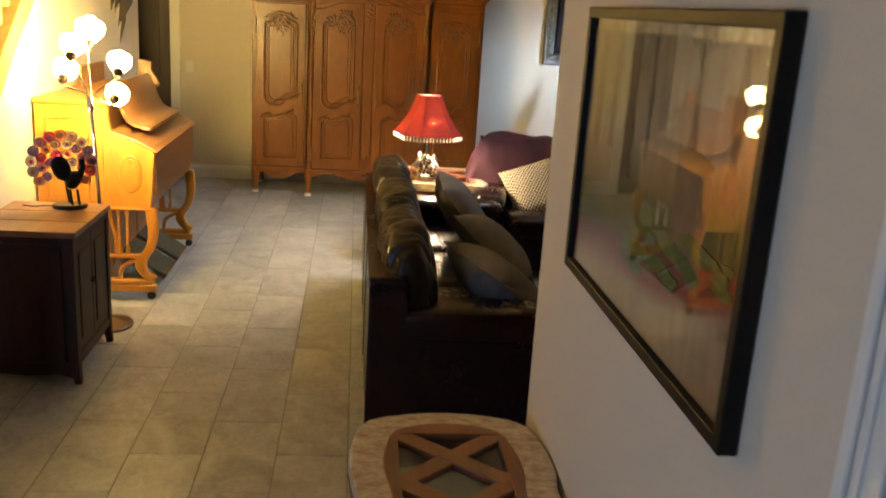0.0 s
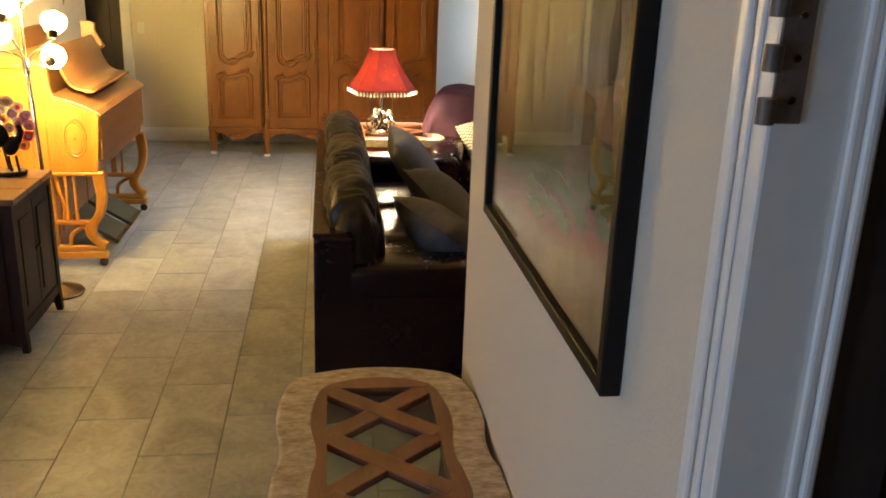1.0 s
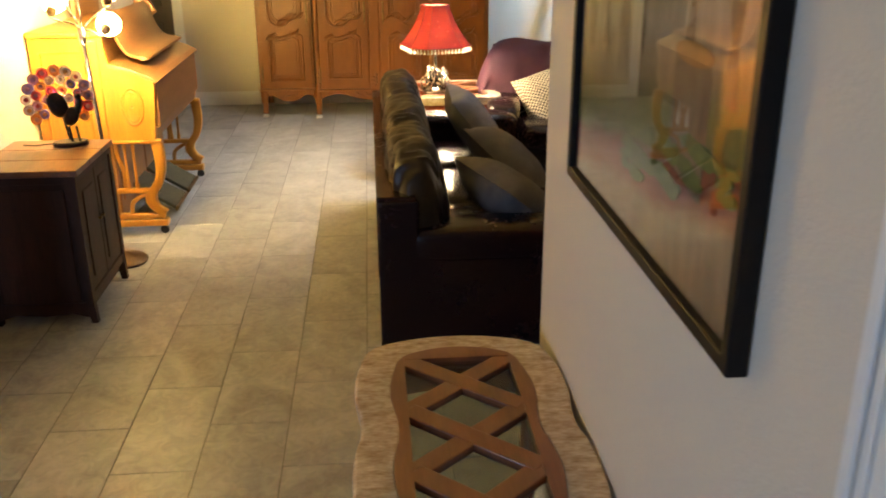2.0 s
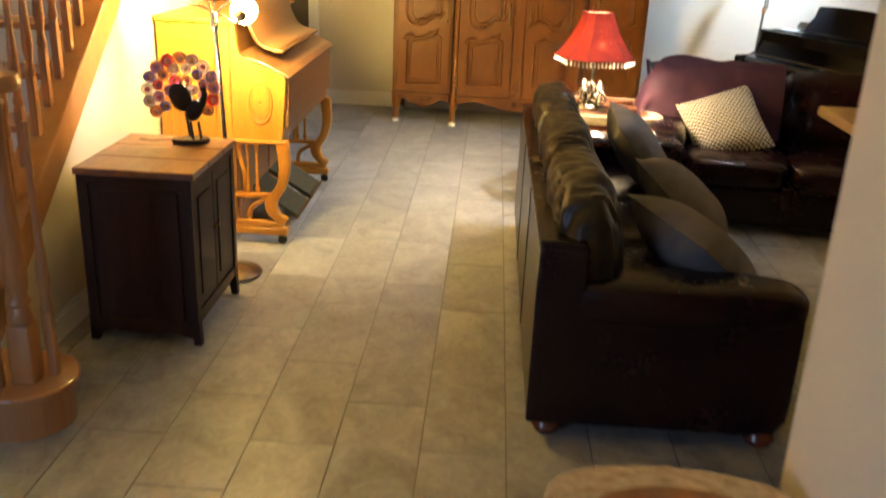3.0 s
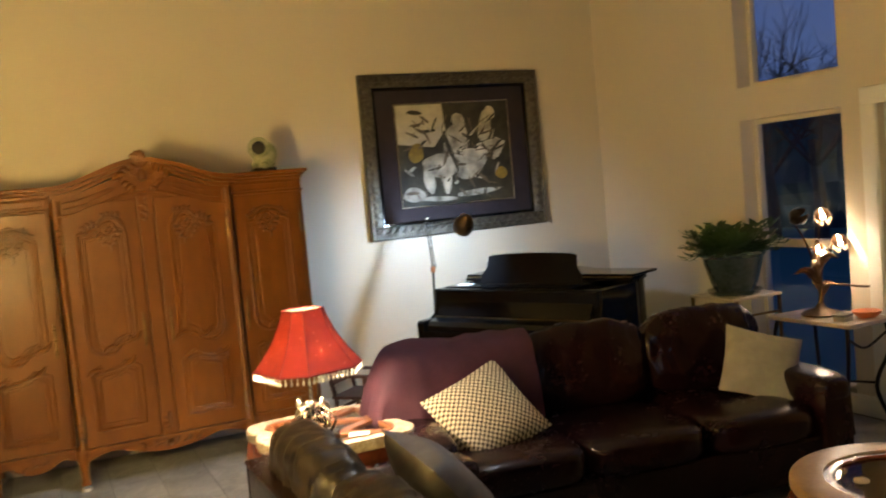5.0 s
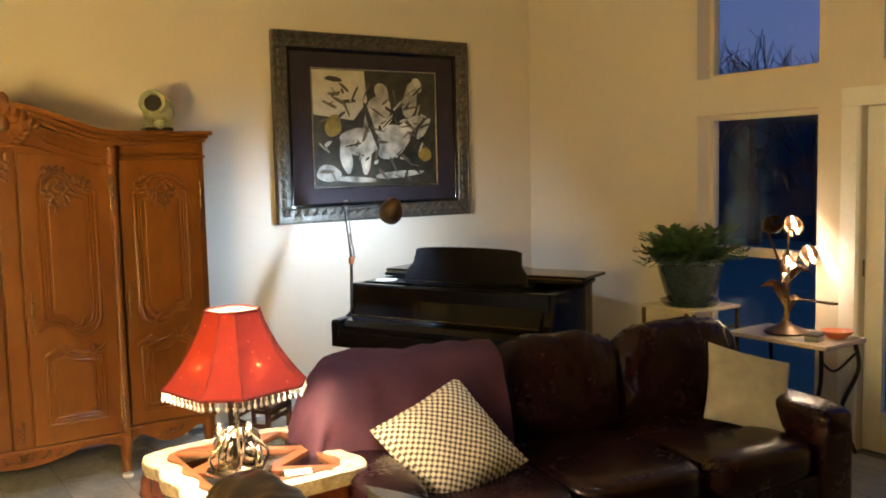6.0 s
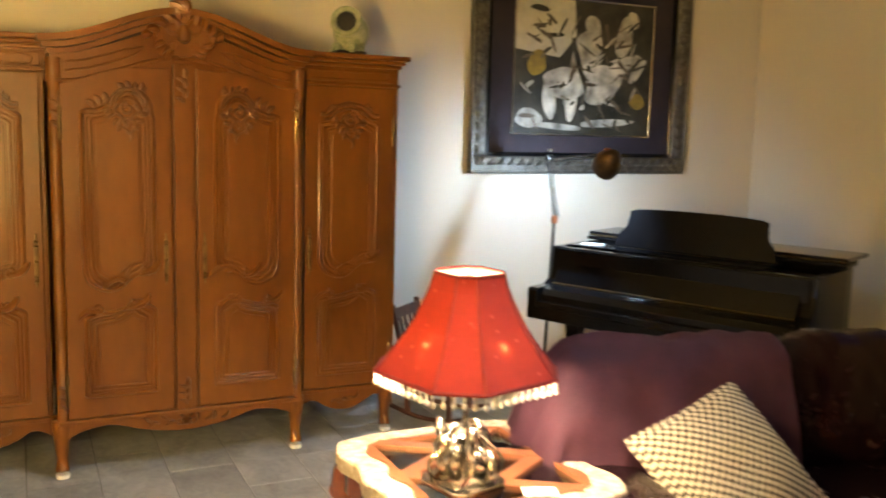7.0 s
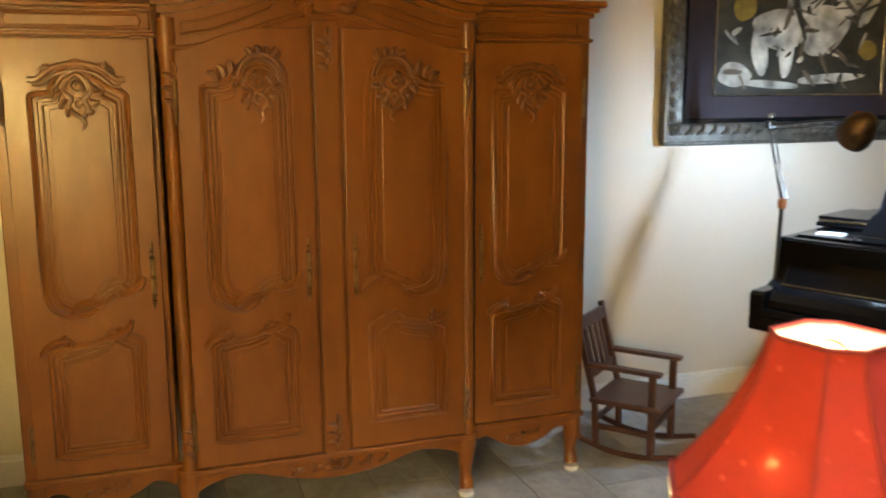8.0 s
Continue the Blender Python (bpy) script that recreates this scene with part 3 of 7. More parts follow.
def bare_tree(x, y, h, seed):
    r = random.Random(seed)
    t = thing("bare_tree", pose(x, y, -0.15), "leafless tree seen against dusk sky", "tree", "trees outside")
    trunk = tube([(0, 0, 0), (0.05, 0.03, h * 0.2), (0, 0.1, h * 0.4)], [0.16, 0.12, 0.09], 8)
    crown = bmesh.new()

    def grow(p, d, length, rad, level):
        q = p + d * length
        mid = p + d * length * 0.5 + Vector((r.uniform(-1, 1), r.uniform(-1, 1), r.uniform(-1, 1))) * length * 0.07
        tube([p, mid, q], [rad, rad * 0.8, rad * 0.6], 5, crown)
        if level:
            for _ in range(3 if level > 1 else 4):
                e = (d + Vector((r.uniform(-1, 1), r.uniform(-1, 1), r.uniform(-0.5, 0.8))) * 0.8).normalized()
                grow(p + d * length * r.uniform(0.5, 1.0), e, length * r.uniform(0.55, 0.8), rad * 0.55, level - 1)

    for k in range(5):
        a = k * 1.26 + r.uniform(-0.3, 0.3)
        grow(Vector((0, 0.05, h * 0.3)), Vector((math.cos(a) * 0.7, math.sin(a) * 0.7, 0.8)).normalized(), h * 0.28, 0.04, 3)
    part("trunk", trunk, BARK, t)
    part("crown", crown, BARK, t)


for x, y, h, sd in ((13.5, 15.0, 5.5, 3), (15.5, 19.0, 6.5, 4), (14.5, 17.2, 4.8, 7), (16.5, 16.0, 5.6, 9), (15.0, 13.4, 5.0, 12)):
    bare_tree(x, y, h, sd)

# ---- armoire ----
def bump01(u):
    return 0.5 * (1 + math.cos(math.pi * max(-1.0, min(1.0, u))))


def panel_loop(w, z0, z1, lean, lower):
    """The outline of a door panel: a waved top, high on the side that lean names; a bowed or straight foot."""
    if lower:
        top = [(-w, 0, z1 - 0.045), (-w + 0.012, 0, z1 - 0.034), (-w * 0.62, 0, z1 - 0.022), (-w * 0.2, 0, z1 - 0.014), (w * 0.3, 0, z1 + 0.008), (w * 0.52, 0, z1 + 0.032), (w * 0.68, 0, z1 + 0.012), (w - 0.012, 0, z1 - 0.006), (w, 0, z1 - 0.02)]
        foot = [(w, 0, z0 + 0.05), (w, 0, z0 + 0.010), (w - 0.010, 0, z0), (0, 0, z0), (-w + 0.010, 0, z0), (-w, 0, z0 + 0.010), (-w, 0, z0 + 0.05)]
    else:
        p = 0.42 if lean else 0.0
        q = 0.62 if lean else 0.46
        top = [(-w, 0, z1 - 0.06), (-w + 0.014, 0, z1 - 0.052), (-w * 0.62, 0, z1 - 0.046), (-w * 0.36 if lean else -w * 0.55, 0, z1 - 0.030), (w * (p - q), 0, z1 + 0.004), (w * (p - q * 0.5), 0, z1 + 0.040), (w * p, 0, z1 + 0.055), (w * (p + q * 0.45), 0, z1 + 0.036), (w * (p + q * 0.8), 0, z1 - 0.006), (w - 0.008, 0, z1 - 0.05), (w, 0, z1 - 0.075)]
        foot = [(w, 0, z0 + 0.07), (w - 0.010, 0, z0 + 0.045), (w * 0.62, 0, z0 + 0.036), (w * 0.30, 0, z0 + 0.012), (-w * 0.05, 0, z0 - 0.034), (-w * 0.45, 0, z0 - 0.040), (-w * 0.85, 0, z0 - 0.008), (-w, 0, z0 + 0.05)]
    loop = curve_pts(top, 4) + curve_pts(foot, 4)
    if lean < 0:
        loop = [(-x, y, z) for x, y, z in reversed(loop)]
    return loop


def inset(loop, w, z0, z1, d):
    zc, h = (z0 + z1) / 2, (z1 - z0) / 2
    return [(x * (1 - d / w), y, (z - zc) * (1 - d / h) + zc) for x, y, z in loop]


def scroll(cx, cz, r, turns, start, flip, thick, bm):
    pts, rad = [], []
    n = 16
    for i in range(n + 1):
        t = i / n
        a = start + flip * turns * 2 * math.pi * t
        rr = r * (1 - 0.78 * t)
        pts.append((cx + rr * math.cos(a), 0, cz + rr * math.sin(a)))
        rad.append(thick * (1 - 0.55 * t))
    return tube(pts, rad, 6, bm)


def leafspray(cx, cz, ang, length, thick, bm):
    """A carved leaf: a bent tapered lobe."""
    pts = [(cx + length * t * math.cos(ang + 0.9 * t), -0.004 * math.sin(math.pi * t), cz + length * t * math.sin(ang + 0.9 * t)) for t in [i / 6 for i in range(7)]]
    return tube(pts, [thick * (0.35 + 1.0 * math.sin(math.pi * (0.12 + 0.8 * i / 6))) for i in range(7)], 6, bm)


def carving(z, lean):
    """Carved head of a door panel: a bow with ledged ends (lean 0) or a shoulder and a C-scroll arch, with a garland below."""
    if lean == 0:
        bow = [(1.14 * x, y, q) for x, y, q in [(-0.135, 0, z - 0.052), (-0.112, 0, z - 0.052), (-0.095, -0.003, z - 0.040), (-0.060, -0.005, z - 0.012), (0, -0.006, z), (0.060, -0.005, z - 0.012), (0.095, -0.003, z - 0.040), (0.112, 0, z - 0.052), (0.135, 0, z - 0.052)]]
        bm = tube(curve_pts(bow, 4), 0.010, 8)
        tube(curve_pts([(x * 0.9, y, q - 0.022) for x, y, q in bow], 4), 0.006, 6, bm)
        for f in (-1, 1):
            scroll(f * 0.100, z - 0.026, 0.018, 1.1, -math.pi / 2, f, 0.008, bm)
            leafspray(f * 0.082, z - 0.014, math.pi / 2 - f * 0.9 - 0.4, 0.024, 0.007, bm)
        gx, w = 0.0, 0.9
    else:
        arc_ = [(0.035 + 0.075 * math.cos(a), -0.004, z - 0.062 + 0.075 * math.sin(a)) for a in [math.pi * k / 14 for k in range(15)]]
        bm = tube(arc_, [0.011 - 0.003 * abs(k - 7) / 7 for k in range(15)], 8)
        tube([(0.035 + (x - 0.035) * 0.80, y, z - 0.062 + (q - z + 0.062) * 0.80) for x, y, q in arc_], 0.006, 6, bm)
        tube([(-0.148, 0, z - 0.088), (-0.118, 0, z - 0.088), (-0.100, 0, z - 0.082)], [0.011, 0.011, 0.008], 8, bm)
        tube([(-0.138, 0, z - 0.104), (-0.108, 0, z - 0.104)], 0.006, 6, bm)
        scroll(-0.052, z - 0.052, 0.020, 1.2, math.pi, -1, 0.010, bm)
        for k in range(3):
            leafspray(-0.112 + 0.022 * k, z - 0.076 + 0.012 * k, 1.5 - 0.35 * k, 0.044, 0.011, bm)
        for k in range(4):
            leafspray(0.010 + 0.022 * k, z + 0.008 + 0.004 * (k % 2), 1.9 - 0.42 * k - 0.45, 0.034, 0.009, bm)
        scroll(0.090, z + 0.020, 0.016, 1.1, -math.pi / 2, 1, 0.008, bm)
        gx, w = 0.026, 1.0
    g = z - 0.045
    for f in (-1, 1):
        tube(curve_pts([(gx + f * 0.034 * w, 0, g - 0.010), (gx + f * 0.052 * w, -0.004, g - 0.042), (gx + f * 0.022 * w, -0.005, g - 0.070), (gx + f * 0.036 * w, -0.003, g - 0.102), (gx + 0.010, 0, g - 0.140)], 4), 0.0085, 7, bm)
        scroll(gx + f * 0.072 * w, g - 0.046, 0.018, 1.2, math.pi / 2, -f, 0.008, bm)
        for k in range(3):
            leafspray(gx + f * (0.050 - 0.012 * k) * w, g - 0.050 - 0.028 * k, (-0.7 if f > 0 else math.pi - 0.2) - f * 0.25 * k, 0.040 - 0.006 * k, 0.009, bm)
    scroll(gx, g - 0.030, 0.028, 1.3, math.pi / 2, 1, 0.010, bm)
    scroll(gx + 0.004, g - 0.086, 0.020, 1.2, -math.pi / 2, -1, 0.008, bm)
    tube(curve_pts([(gx + 0.010, 0, g - 0.130), (gx + 0.018, -0.002, g - 0.158), (gx + 0.004, 0, g - 0.178)], 4), [0.010, 0.010, 0.009, 0.008, 0.007, 0.006, 0.005, 0.004, 0.002], 6, bm)
    bmesh.ops.transform(bm, matrix=Matrix.Diagonal((1, 0.65, 1, 1)), verts=bm.verts)
    if lean < 0:
        bmesh.ops.transform(bm, matrix=Matrix.Diagonal((-1, 1, 1, 1)), verts=bm.verts)
    return bm


def sprig(name, stem, leaves, m, smooth=True):
    """A carved stem or boss with its leaves and scrolls as pieces of their own."""
    body = part(name, moved(stem, m), CARVED, ar, "carved leaf sprig", smooth=smooth)
    for b_ in leaves:
        part("carved_leaf", moved(b_, m), CARVED, body, smooth=smooth)


def apron_outline(w, z1, low):
    """The scalloped rail between two legs."""
    foot = [(w, low - 0.03), (w * 0.86, low + 0.02), (w * 0.62, low + 0.045), (w * 0.4, low + 0.012), (w * 0.2, low - 0.012), (0, low - 0.02), (-w * 0.2, low - 0.012), (-w * 0.4, low + 0.012), (-w * 0.62, low + 0.045), (-w * 0.86, low + 0.02), (-w, low - 0.03)]
    sm = curve_pts([(x, z, 0) for x, z in foot], 3)
    return [(-w, z1), (w, z1)] + [(p[0], p[1]) for p in sm]


ar = thing("armoire", pose(0.365, 9.37, 0), "large carved honey-brown wooden armoire with four doors", "armoire")
SIDES = ((-1.115, -0.565), (0.555, 1.105))
for x0, x1 in SIDES:
    part("side_body", box(x0 if x0 < 0 else x0 + 0.018, x1 - 0.018 if x0 < 0 else x1, -0.615, 0, 0.25, 1.94, 0.006), ARMOIRE, ar)
    part("side_rail", box(x0, x1, -0.60, -0.02, 1.80, 1.936, 0.004), ARMOIRE, ar)
    part("side_frieze", box(x0 + 0.03, x1 - 0.03, -0.627, -0.60, 1.862, 1.925, 0.006), ARMOIRE, ar)
    xm, w = (x0 + x1) / 2, (x1 - x0) / 2
    part("frieze_moulding", tube([(x0 + 0.07, -0.63, 1.873), (x1 - 0.07, -0.63, 1.873), (x1 - 0.06, -0.63, 1.893), (x1 - 0.07, -0.63, 1.913), (x0 + 0.07, -0.63, 1.913), (x0 + 0.06, -0.63, 1.893)], 0.005, 6, closed=True), ARMOIRE, ar)
    c = box(x0 - 0.01, x1 + 0.01, -0.635, 0, 1.935, 1.955, 0.006)
    box(x0 - 0.025, x1 + 0.025, -0.655, 0, 1.955, 1.975, 0.008, 3, c)
    box(x0 - 0.045, x1 + 0.045, -0.675, 0, 1.975, 2.0, 0.008, 3, c)
    part("cornice", c, ARMOIRE, ar)
    part("waist_moulding", box(x0 - 0.008, x1 + 0.008, -0.632, -0.6, 1.84, 1.856, 0.006, 3), ARMOIRE, ar)
    part("base_moulding", box(x0 - 0.006, x1 + 0.006, -0.634, -0.6, 0.252, 0.275, 0.006, 3), ARMOIRE, ar)
    part("apron", slab(apron_outline(w, 0.255, 0.165), -0.02, 0.012, 0.004, m=pose(xm, -0.60, 0) @ UPRIGHT_XZ), ARMOIRE, ar)
    sprig("apron_carving", lathe([(0, -0.012), (0.014, 0), (0, 0.012)], 10, m=pose(0, 0, 0.205)),
          [q for f in (-1, 1) for q in (scroll(f * 0.03, 0.2, 0.018, 1.0, 0, f, 0.005, None), leafspray(f * 0.05, 0.205, 0 if f > 0 else math.pi, 0.04, 0.006, None))], pose(xm, -0.614, 0))

# middle
CW = 0.56


def arch(u, lift=0.15):
    return lift * bump01(u * 1.02)


bd = slab([(-CW, 0.25), (CW, 0.25)] + [(CW * u, 1.92 + arch(u, 0.13)) for u in [1 - i / 12 for i in range(25)]], 0, 0.70, m=UPRIGHT_XZ)
part("middle_body", bd, ARMOIRE, ar)
c = None
for k, (dy, dz0, dz1) in enumerate(((0.72, 0.0, 0.025), (0.74, 0.025, 0.05), (0.765, 0.05, 0.08))):
    us = [i / 16 for i in range(-16, 17)]
    e = 0.012 + 0.018 * k
    lo = [((CW + e) * u, 1.915 + dz0 + arch(u)) for u in us]
    hi = [((CW + e) * u, 1.915 + dz1 + arch(u)) for u in reversed(us)]
    c = slab(lo + hi, 0, dy, bm=c, m=UPRIGHT_XZ)
part("arched_cornice", c, ARMOIRE, ar)
part("arch_moulding", tube([(CW * 0.96 * u, -0.715, 1.80 + 0.125 * bump01(u * 1.02)) for u in [i / 16 for i in range(-16, 17)]], 0.010, 7), ARMOIRE, ar)
for f in (-1, 1):
    part("frieze_moulding", tube([(f * x, -0.712, z) for x, z in ((0.50, 1.845), (0.40, 1.862), (0.30, 1.895), (0.20, 1.935), (0.17, 1.965), (0.24, 1.955), (0.32, 1.925), (0.42, 1.895), (0.50, 1.885))], 0.005, 6, closed=True), ARMOIRE, ar)
    part("corner_post", lathe([(0.03, 0.25), (0.03, 0.30), (0.026, 0.31), (0.026, 1.76), (0.032, 1.78), (0.032, 1.90)], 14, m=pose(f * (CW - 0.015), -0.69, 0)), ARMOIRE, ar, smooth=True)
    for zc in (1.66, 0.38):
        sprig("post_carving", tube([(f * (CW - 0.03), 0, zc - 0.07), (f * (CW - 0.03), 0, zc + 0.07)], 0.004, 6),
              [leafspray(f * (CW - 0.03), zc - 0.06 + 0.022 * k, math.pi / 2 + 0.5 * (-1) ** k - 0.4, 0.045, 0.008, None) for k in range(6)], pose(0, -0.715, 0))
CREST = pose(0, -0.745, 0)
crest = part("crest", lathe([(0, -0.05), (0.030, -0.03), (0.036, 0.0), (0.020, 0.04), (0, 0.05)], 12, m=CREST @ pose(0, 0.004, 2.03)), ARMOIRE, ar, "carved leaf and scroll crest", smooth=True)
part("shield", slab([(-0.13, 1.985), (-0.06, 1.935), (0, 1.925), (0.06, 1.935), (0.13, 1.985), (0.10, 2.06), (0.03, 2.12), (-0.03, 2.12), (-0.10, 2.06)], 0, 0.012, 0.004, m=pose(0, -0.738, 0) @ UPRIGHT_XZ), ARMOIRE, crest)
for f in (-1, 1):
    for cx_, cz_, r_, st_, fl_, th_ in ((0.052, 2.055, 0.040, math.pi / 2, f, 0.015), (0.105, 2.015, 0.030, math.pi / 2, -f, 0.012), (0.045, 1.975, 0.030, -math.pi / 2, f, 0.012)):
        part("crest_scroll", moved(scroll(f * cx_, cz_, r_, 1.2, st_, fl_, th_, None), CREST), ARMOIRE, crest, smooth=True)
    for k in range(5):
        part("crest_leaf", moved(leafspray(f * (0.020 + 0.030 * k), 2.095 - 0.020 * k, math.pi / 2 - f * (0.15 + 0.28 * k) - 0.35, 0.066 - 0.006 * k, 0.015, None), CREST), ARMOIRE, crest, smooth=True)
    for k in range(3):
        part("crest_leaf", moved(leafspray(f * (0.085 - 0.020 * k), 1.985 - 0.016 * k, (-0.5 if f > 0 else math.pi - 0.4) - f * 0.3 * k, 0.050, 0.012, None), CREST), ARMOIRE, crest, smooth=True)
for a in (-0.45, 0, 0.45):
    part("crest_leaf", moved(leafspray(0, 2.115, math.pi / 2 + a - 0.4, 0.078, 0.017, None), CREST), ARMOIRE, crest, smooth=True)
part("base_moulding", box(-CW - 0.008, CW + 0.008, -0.722, -0.69, 0.252, 0.275, 0.006, 3), ARMOIRE, ar)
part("apron", slab(apron_outline(CW, 0.255, 0.185), -0.02, 0.012, 0.004, m=pose(0, -0.69, 0) @ UPRIGHT_XZ), ARMOIRE, ar)
sprig("apron_carving", lathe([(0, -0.026), (0.020, -0.01), (0.024, 0.008), (0, 0.026)], 10, m=pose(0, 0, 0.215)),
      [scroll(f * 0.03, 0.215, 0.028, 1.1, math.pi / 2, f, 0.008, None) for f in (-1, 1)]
      + [leafspray(f * (0.045 + 0.04 * k), 0.21, (0.3 if f > 0 else math.pi - 1.2) + 0.5 * (-1) ** k, 0.05, 0.008, None) for f in (-1, 1) for k in range(4)], pose(0, -0.705, 0))
part("middle_stile", box(-0.045, 0.045, -0.722, -0.69, 0.275, 1.90, 0.004), ARMOIRE, ar)
for zc, h_ in ((1.80, 0.075), (0.36, 0.06)):
    sprig("stile_carving", tube([(0, 0, zc - h_), (0, 0, zc + h_)], 0.004, 6),
          [leafspray(0, zc - h_ + h_ * 0.3 * k, math.pi / 2 + 0.55 * (-1) ** k - 0.4, 0.042, 0.008, None) for k in range(6)], pose(0, -0.724, 0))


def leg(x, y):
    b = tube(curve_pts([(x, y, 0.27), (x * 1.0, y - 0.006, 0.20), (x, y + 0.004, 0.10), (x, y - 0.012, 0.03)], 4), [0.042, 0.042, 0.041, 0.040, 0.038, 0.035, 0.032, 0.029, 0.026, 0.025, 0.027, 0.030, 0.030], 10)
    l_ = part("leg", b, ARMOIRE, ar, smooth=True)
    part("glide", lathe([(0.030, 0.0), (0.032, 0.008), (0.030, 0.018)], 12, m=pose(x, y - 0.012, 0)), PAPER, l_, "pale felt floor glide")


for x, y in ((-1.08, -0.585), (-0.555, -0.675), (0.545, -0.675), (1.07, -0.585), (-1.08, -0.05), (1.07, -0.05)):
    leg(x, y)


def armoire_door(x, y, w, ztop, slope, hinge_side):
    """A door with upper and lower moulded panels; its top follows the arch of the middle."""
    dr = slab([(-w, 0.285), (w, 0.285)] + [(w * u, ztop + slope * u + (0.03 * bump01(u) if slope else 0)) for u in [1 - i / 6 for i in range(13)]], 0, 0.024, 0.004, m=pose(x, y, 0) @ UPRIGHT_XZ)
    d_ = part("door", dr, ARMOIRE, ar)
    pw = w - 0.082
    lean = (slope > 0) - (slope < 0)
    for name, z0, z1, low in (("upper", 0.915, 1.725 if slope else 1.70, False), ("lower", 0.385 if slope else 0.36, 0.785, True)):
        loop = panel_loop(pw, z0, z1, lean, low)
        mo = tube(loop, 0.011, 7, closed=True)
        tube(inset(loop, pw, z0, z1, 0.021), 0.005, 6, mo, closed=True)
        tube(inset(loop, pw, z0, z1, 0.037), 0.007, 6, mo, closed=True)
        part(name + "_moulding", moved(mo, pose(x, y - 0.025, 0)), ARMOIRE, d_, "wide shaped panel moulding", smooth=True)
        part(name + "_field", slab([(p[0], p[2]) for p in inset(loop, pw, z0, z1, 0.058)], 0, 0.007, 0.003, m=pose(x, y - 0.024, 0) @ UPRIGHT_XZ), ARMOIRE, d_, "raised panel")
    part("carving", moved(carving(1.765 if slope else 1.748, lean), pose(x + lean * pw * 0.10, y - 0.036, 0)), CARVED, d_, "carved scrolls and leaves", smooth=True)
    side = lean or 1
    for name, u, zz, fl in (("foot_scroll", 0.12, 0.925, 1), ("foot_scroll", 0.62, 0.955, -1), ("top_scroll", -0.62, 0.785, 1), ("top_scroll", 0.30, 0.800, -1)):
        px = x + side * u * pw
        sc = scroll(px, zz, 0.022, 1.3, math.pi / 2, fl * side, 0.0105, None)
        leafspray(px, zz - 0.004, -0.3 if fl * side < 0 else math.pi - 0.5, 0.095, 0.0125, sc)
        part(name, moved(sc, pose(0, y - 0.036, 0)), ARMOIRE, d_, smooth=True)
    kx = x - hinge_side * (w - 0.03)
    es = box(kx - 0.009, kx + 0.009, y - 0.030, y - 0.022, 0.93, 1.07, 0.003)
    for dz in (0.91, 0.93, 1.07, 1.09, 1.0):
        lathe([(0, -0.012), (0.011, 0), (0, 0.012)], 8, es, pose(kx, y - 0.027, dz))
    tube([(kx, y - 0.027, 0.885), (kx, y - 0.027, 1.125)], 0.004, 6, es)
    part("escutcheon", es, BRASS, d_, "pierced aged brass keyhole plate")
    hx = x + hinge_side * (w + 0.004)
    for z in (0.42, 1.62):
        part("hinge", tube([(hx, y - 0.024, z - 0.08), (hx, y - 0.024, z - 0.06), (hx, y - 0.024, z + 0.06), (hx, y - 0.024, z + 0.08)], [0.003, 0.008, 0.008, 0.003], 8), BRASS, d_)


armoire_door(-0.84, -0.618, 0.235, 1.835, 0.0, -1)
armoire_door(0.83, -0.618, 0.235, 1.835, 0.0, 1)
armoire_door(-0.29, -0.702, 0.232, 1.835, 0.045, -1)
armoire_door(0.29, -0.702, 0.232, 1.835, -0.045, 1)


# ---- sofas and cushions ----
def rounded(w, d, h, p=4.0, n=10, wrinkle=0.0, freq=6.0, seed=0.0, sag=0.0):
    """A stuffed block: a cube grid pulled towards a superellipsoid, with creases."""
    b = bmesh.new()
    bmesh.ops.create_cube(b, size=2)
    bmesh.ops.subdivide_edges(b, edges=b.edges[:], cuts=n, use_grid_fill=True)
    for v in b.verts:
        c = v.co.copy()
        k = (abs(c.x) ** p + abs(c.y) ** p + abs(c.z) ** p) ** (1 / p)
        c = c / k
        q = Vector((c.x * w / 2, c.y * d / 2, c.z * h / 2))
        if wrinkle:
            s = Vector((q.x * freq * 1.0 + seed, q.y * freq * 0.5, q.z * freq * 0.5 + seed))
            f = noise.fractal(s, 1.0, 2.0, 4)
            ridge = 1 - abs(noise.noise(Vector((q.x * freq * 2.6 + seed * 3 + 0.5 * noise.noise(q * 9), q.y * freq * 0.8, q.z * freq * 0.8)))) * 2.6
            edge = 0.5 + 0.5 * abs(c.x)
            q += c.normalized() * wrinkle * (0.7 * f + 0.6 * ridge * edge)
        q.z -= sag * (1 - c.x ** 2) * (1 - c.y ** 2) * (1 if c.z > 0 else 0)
        v.co = q
    return b


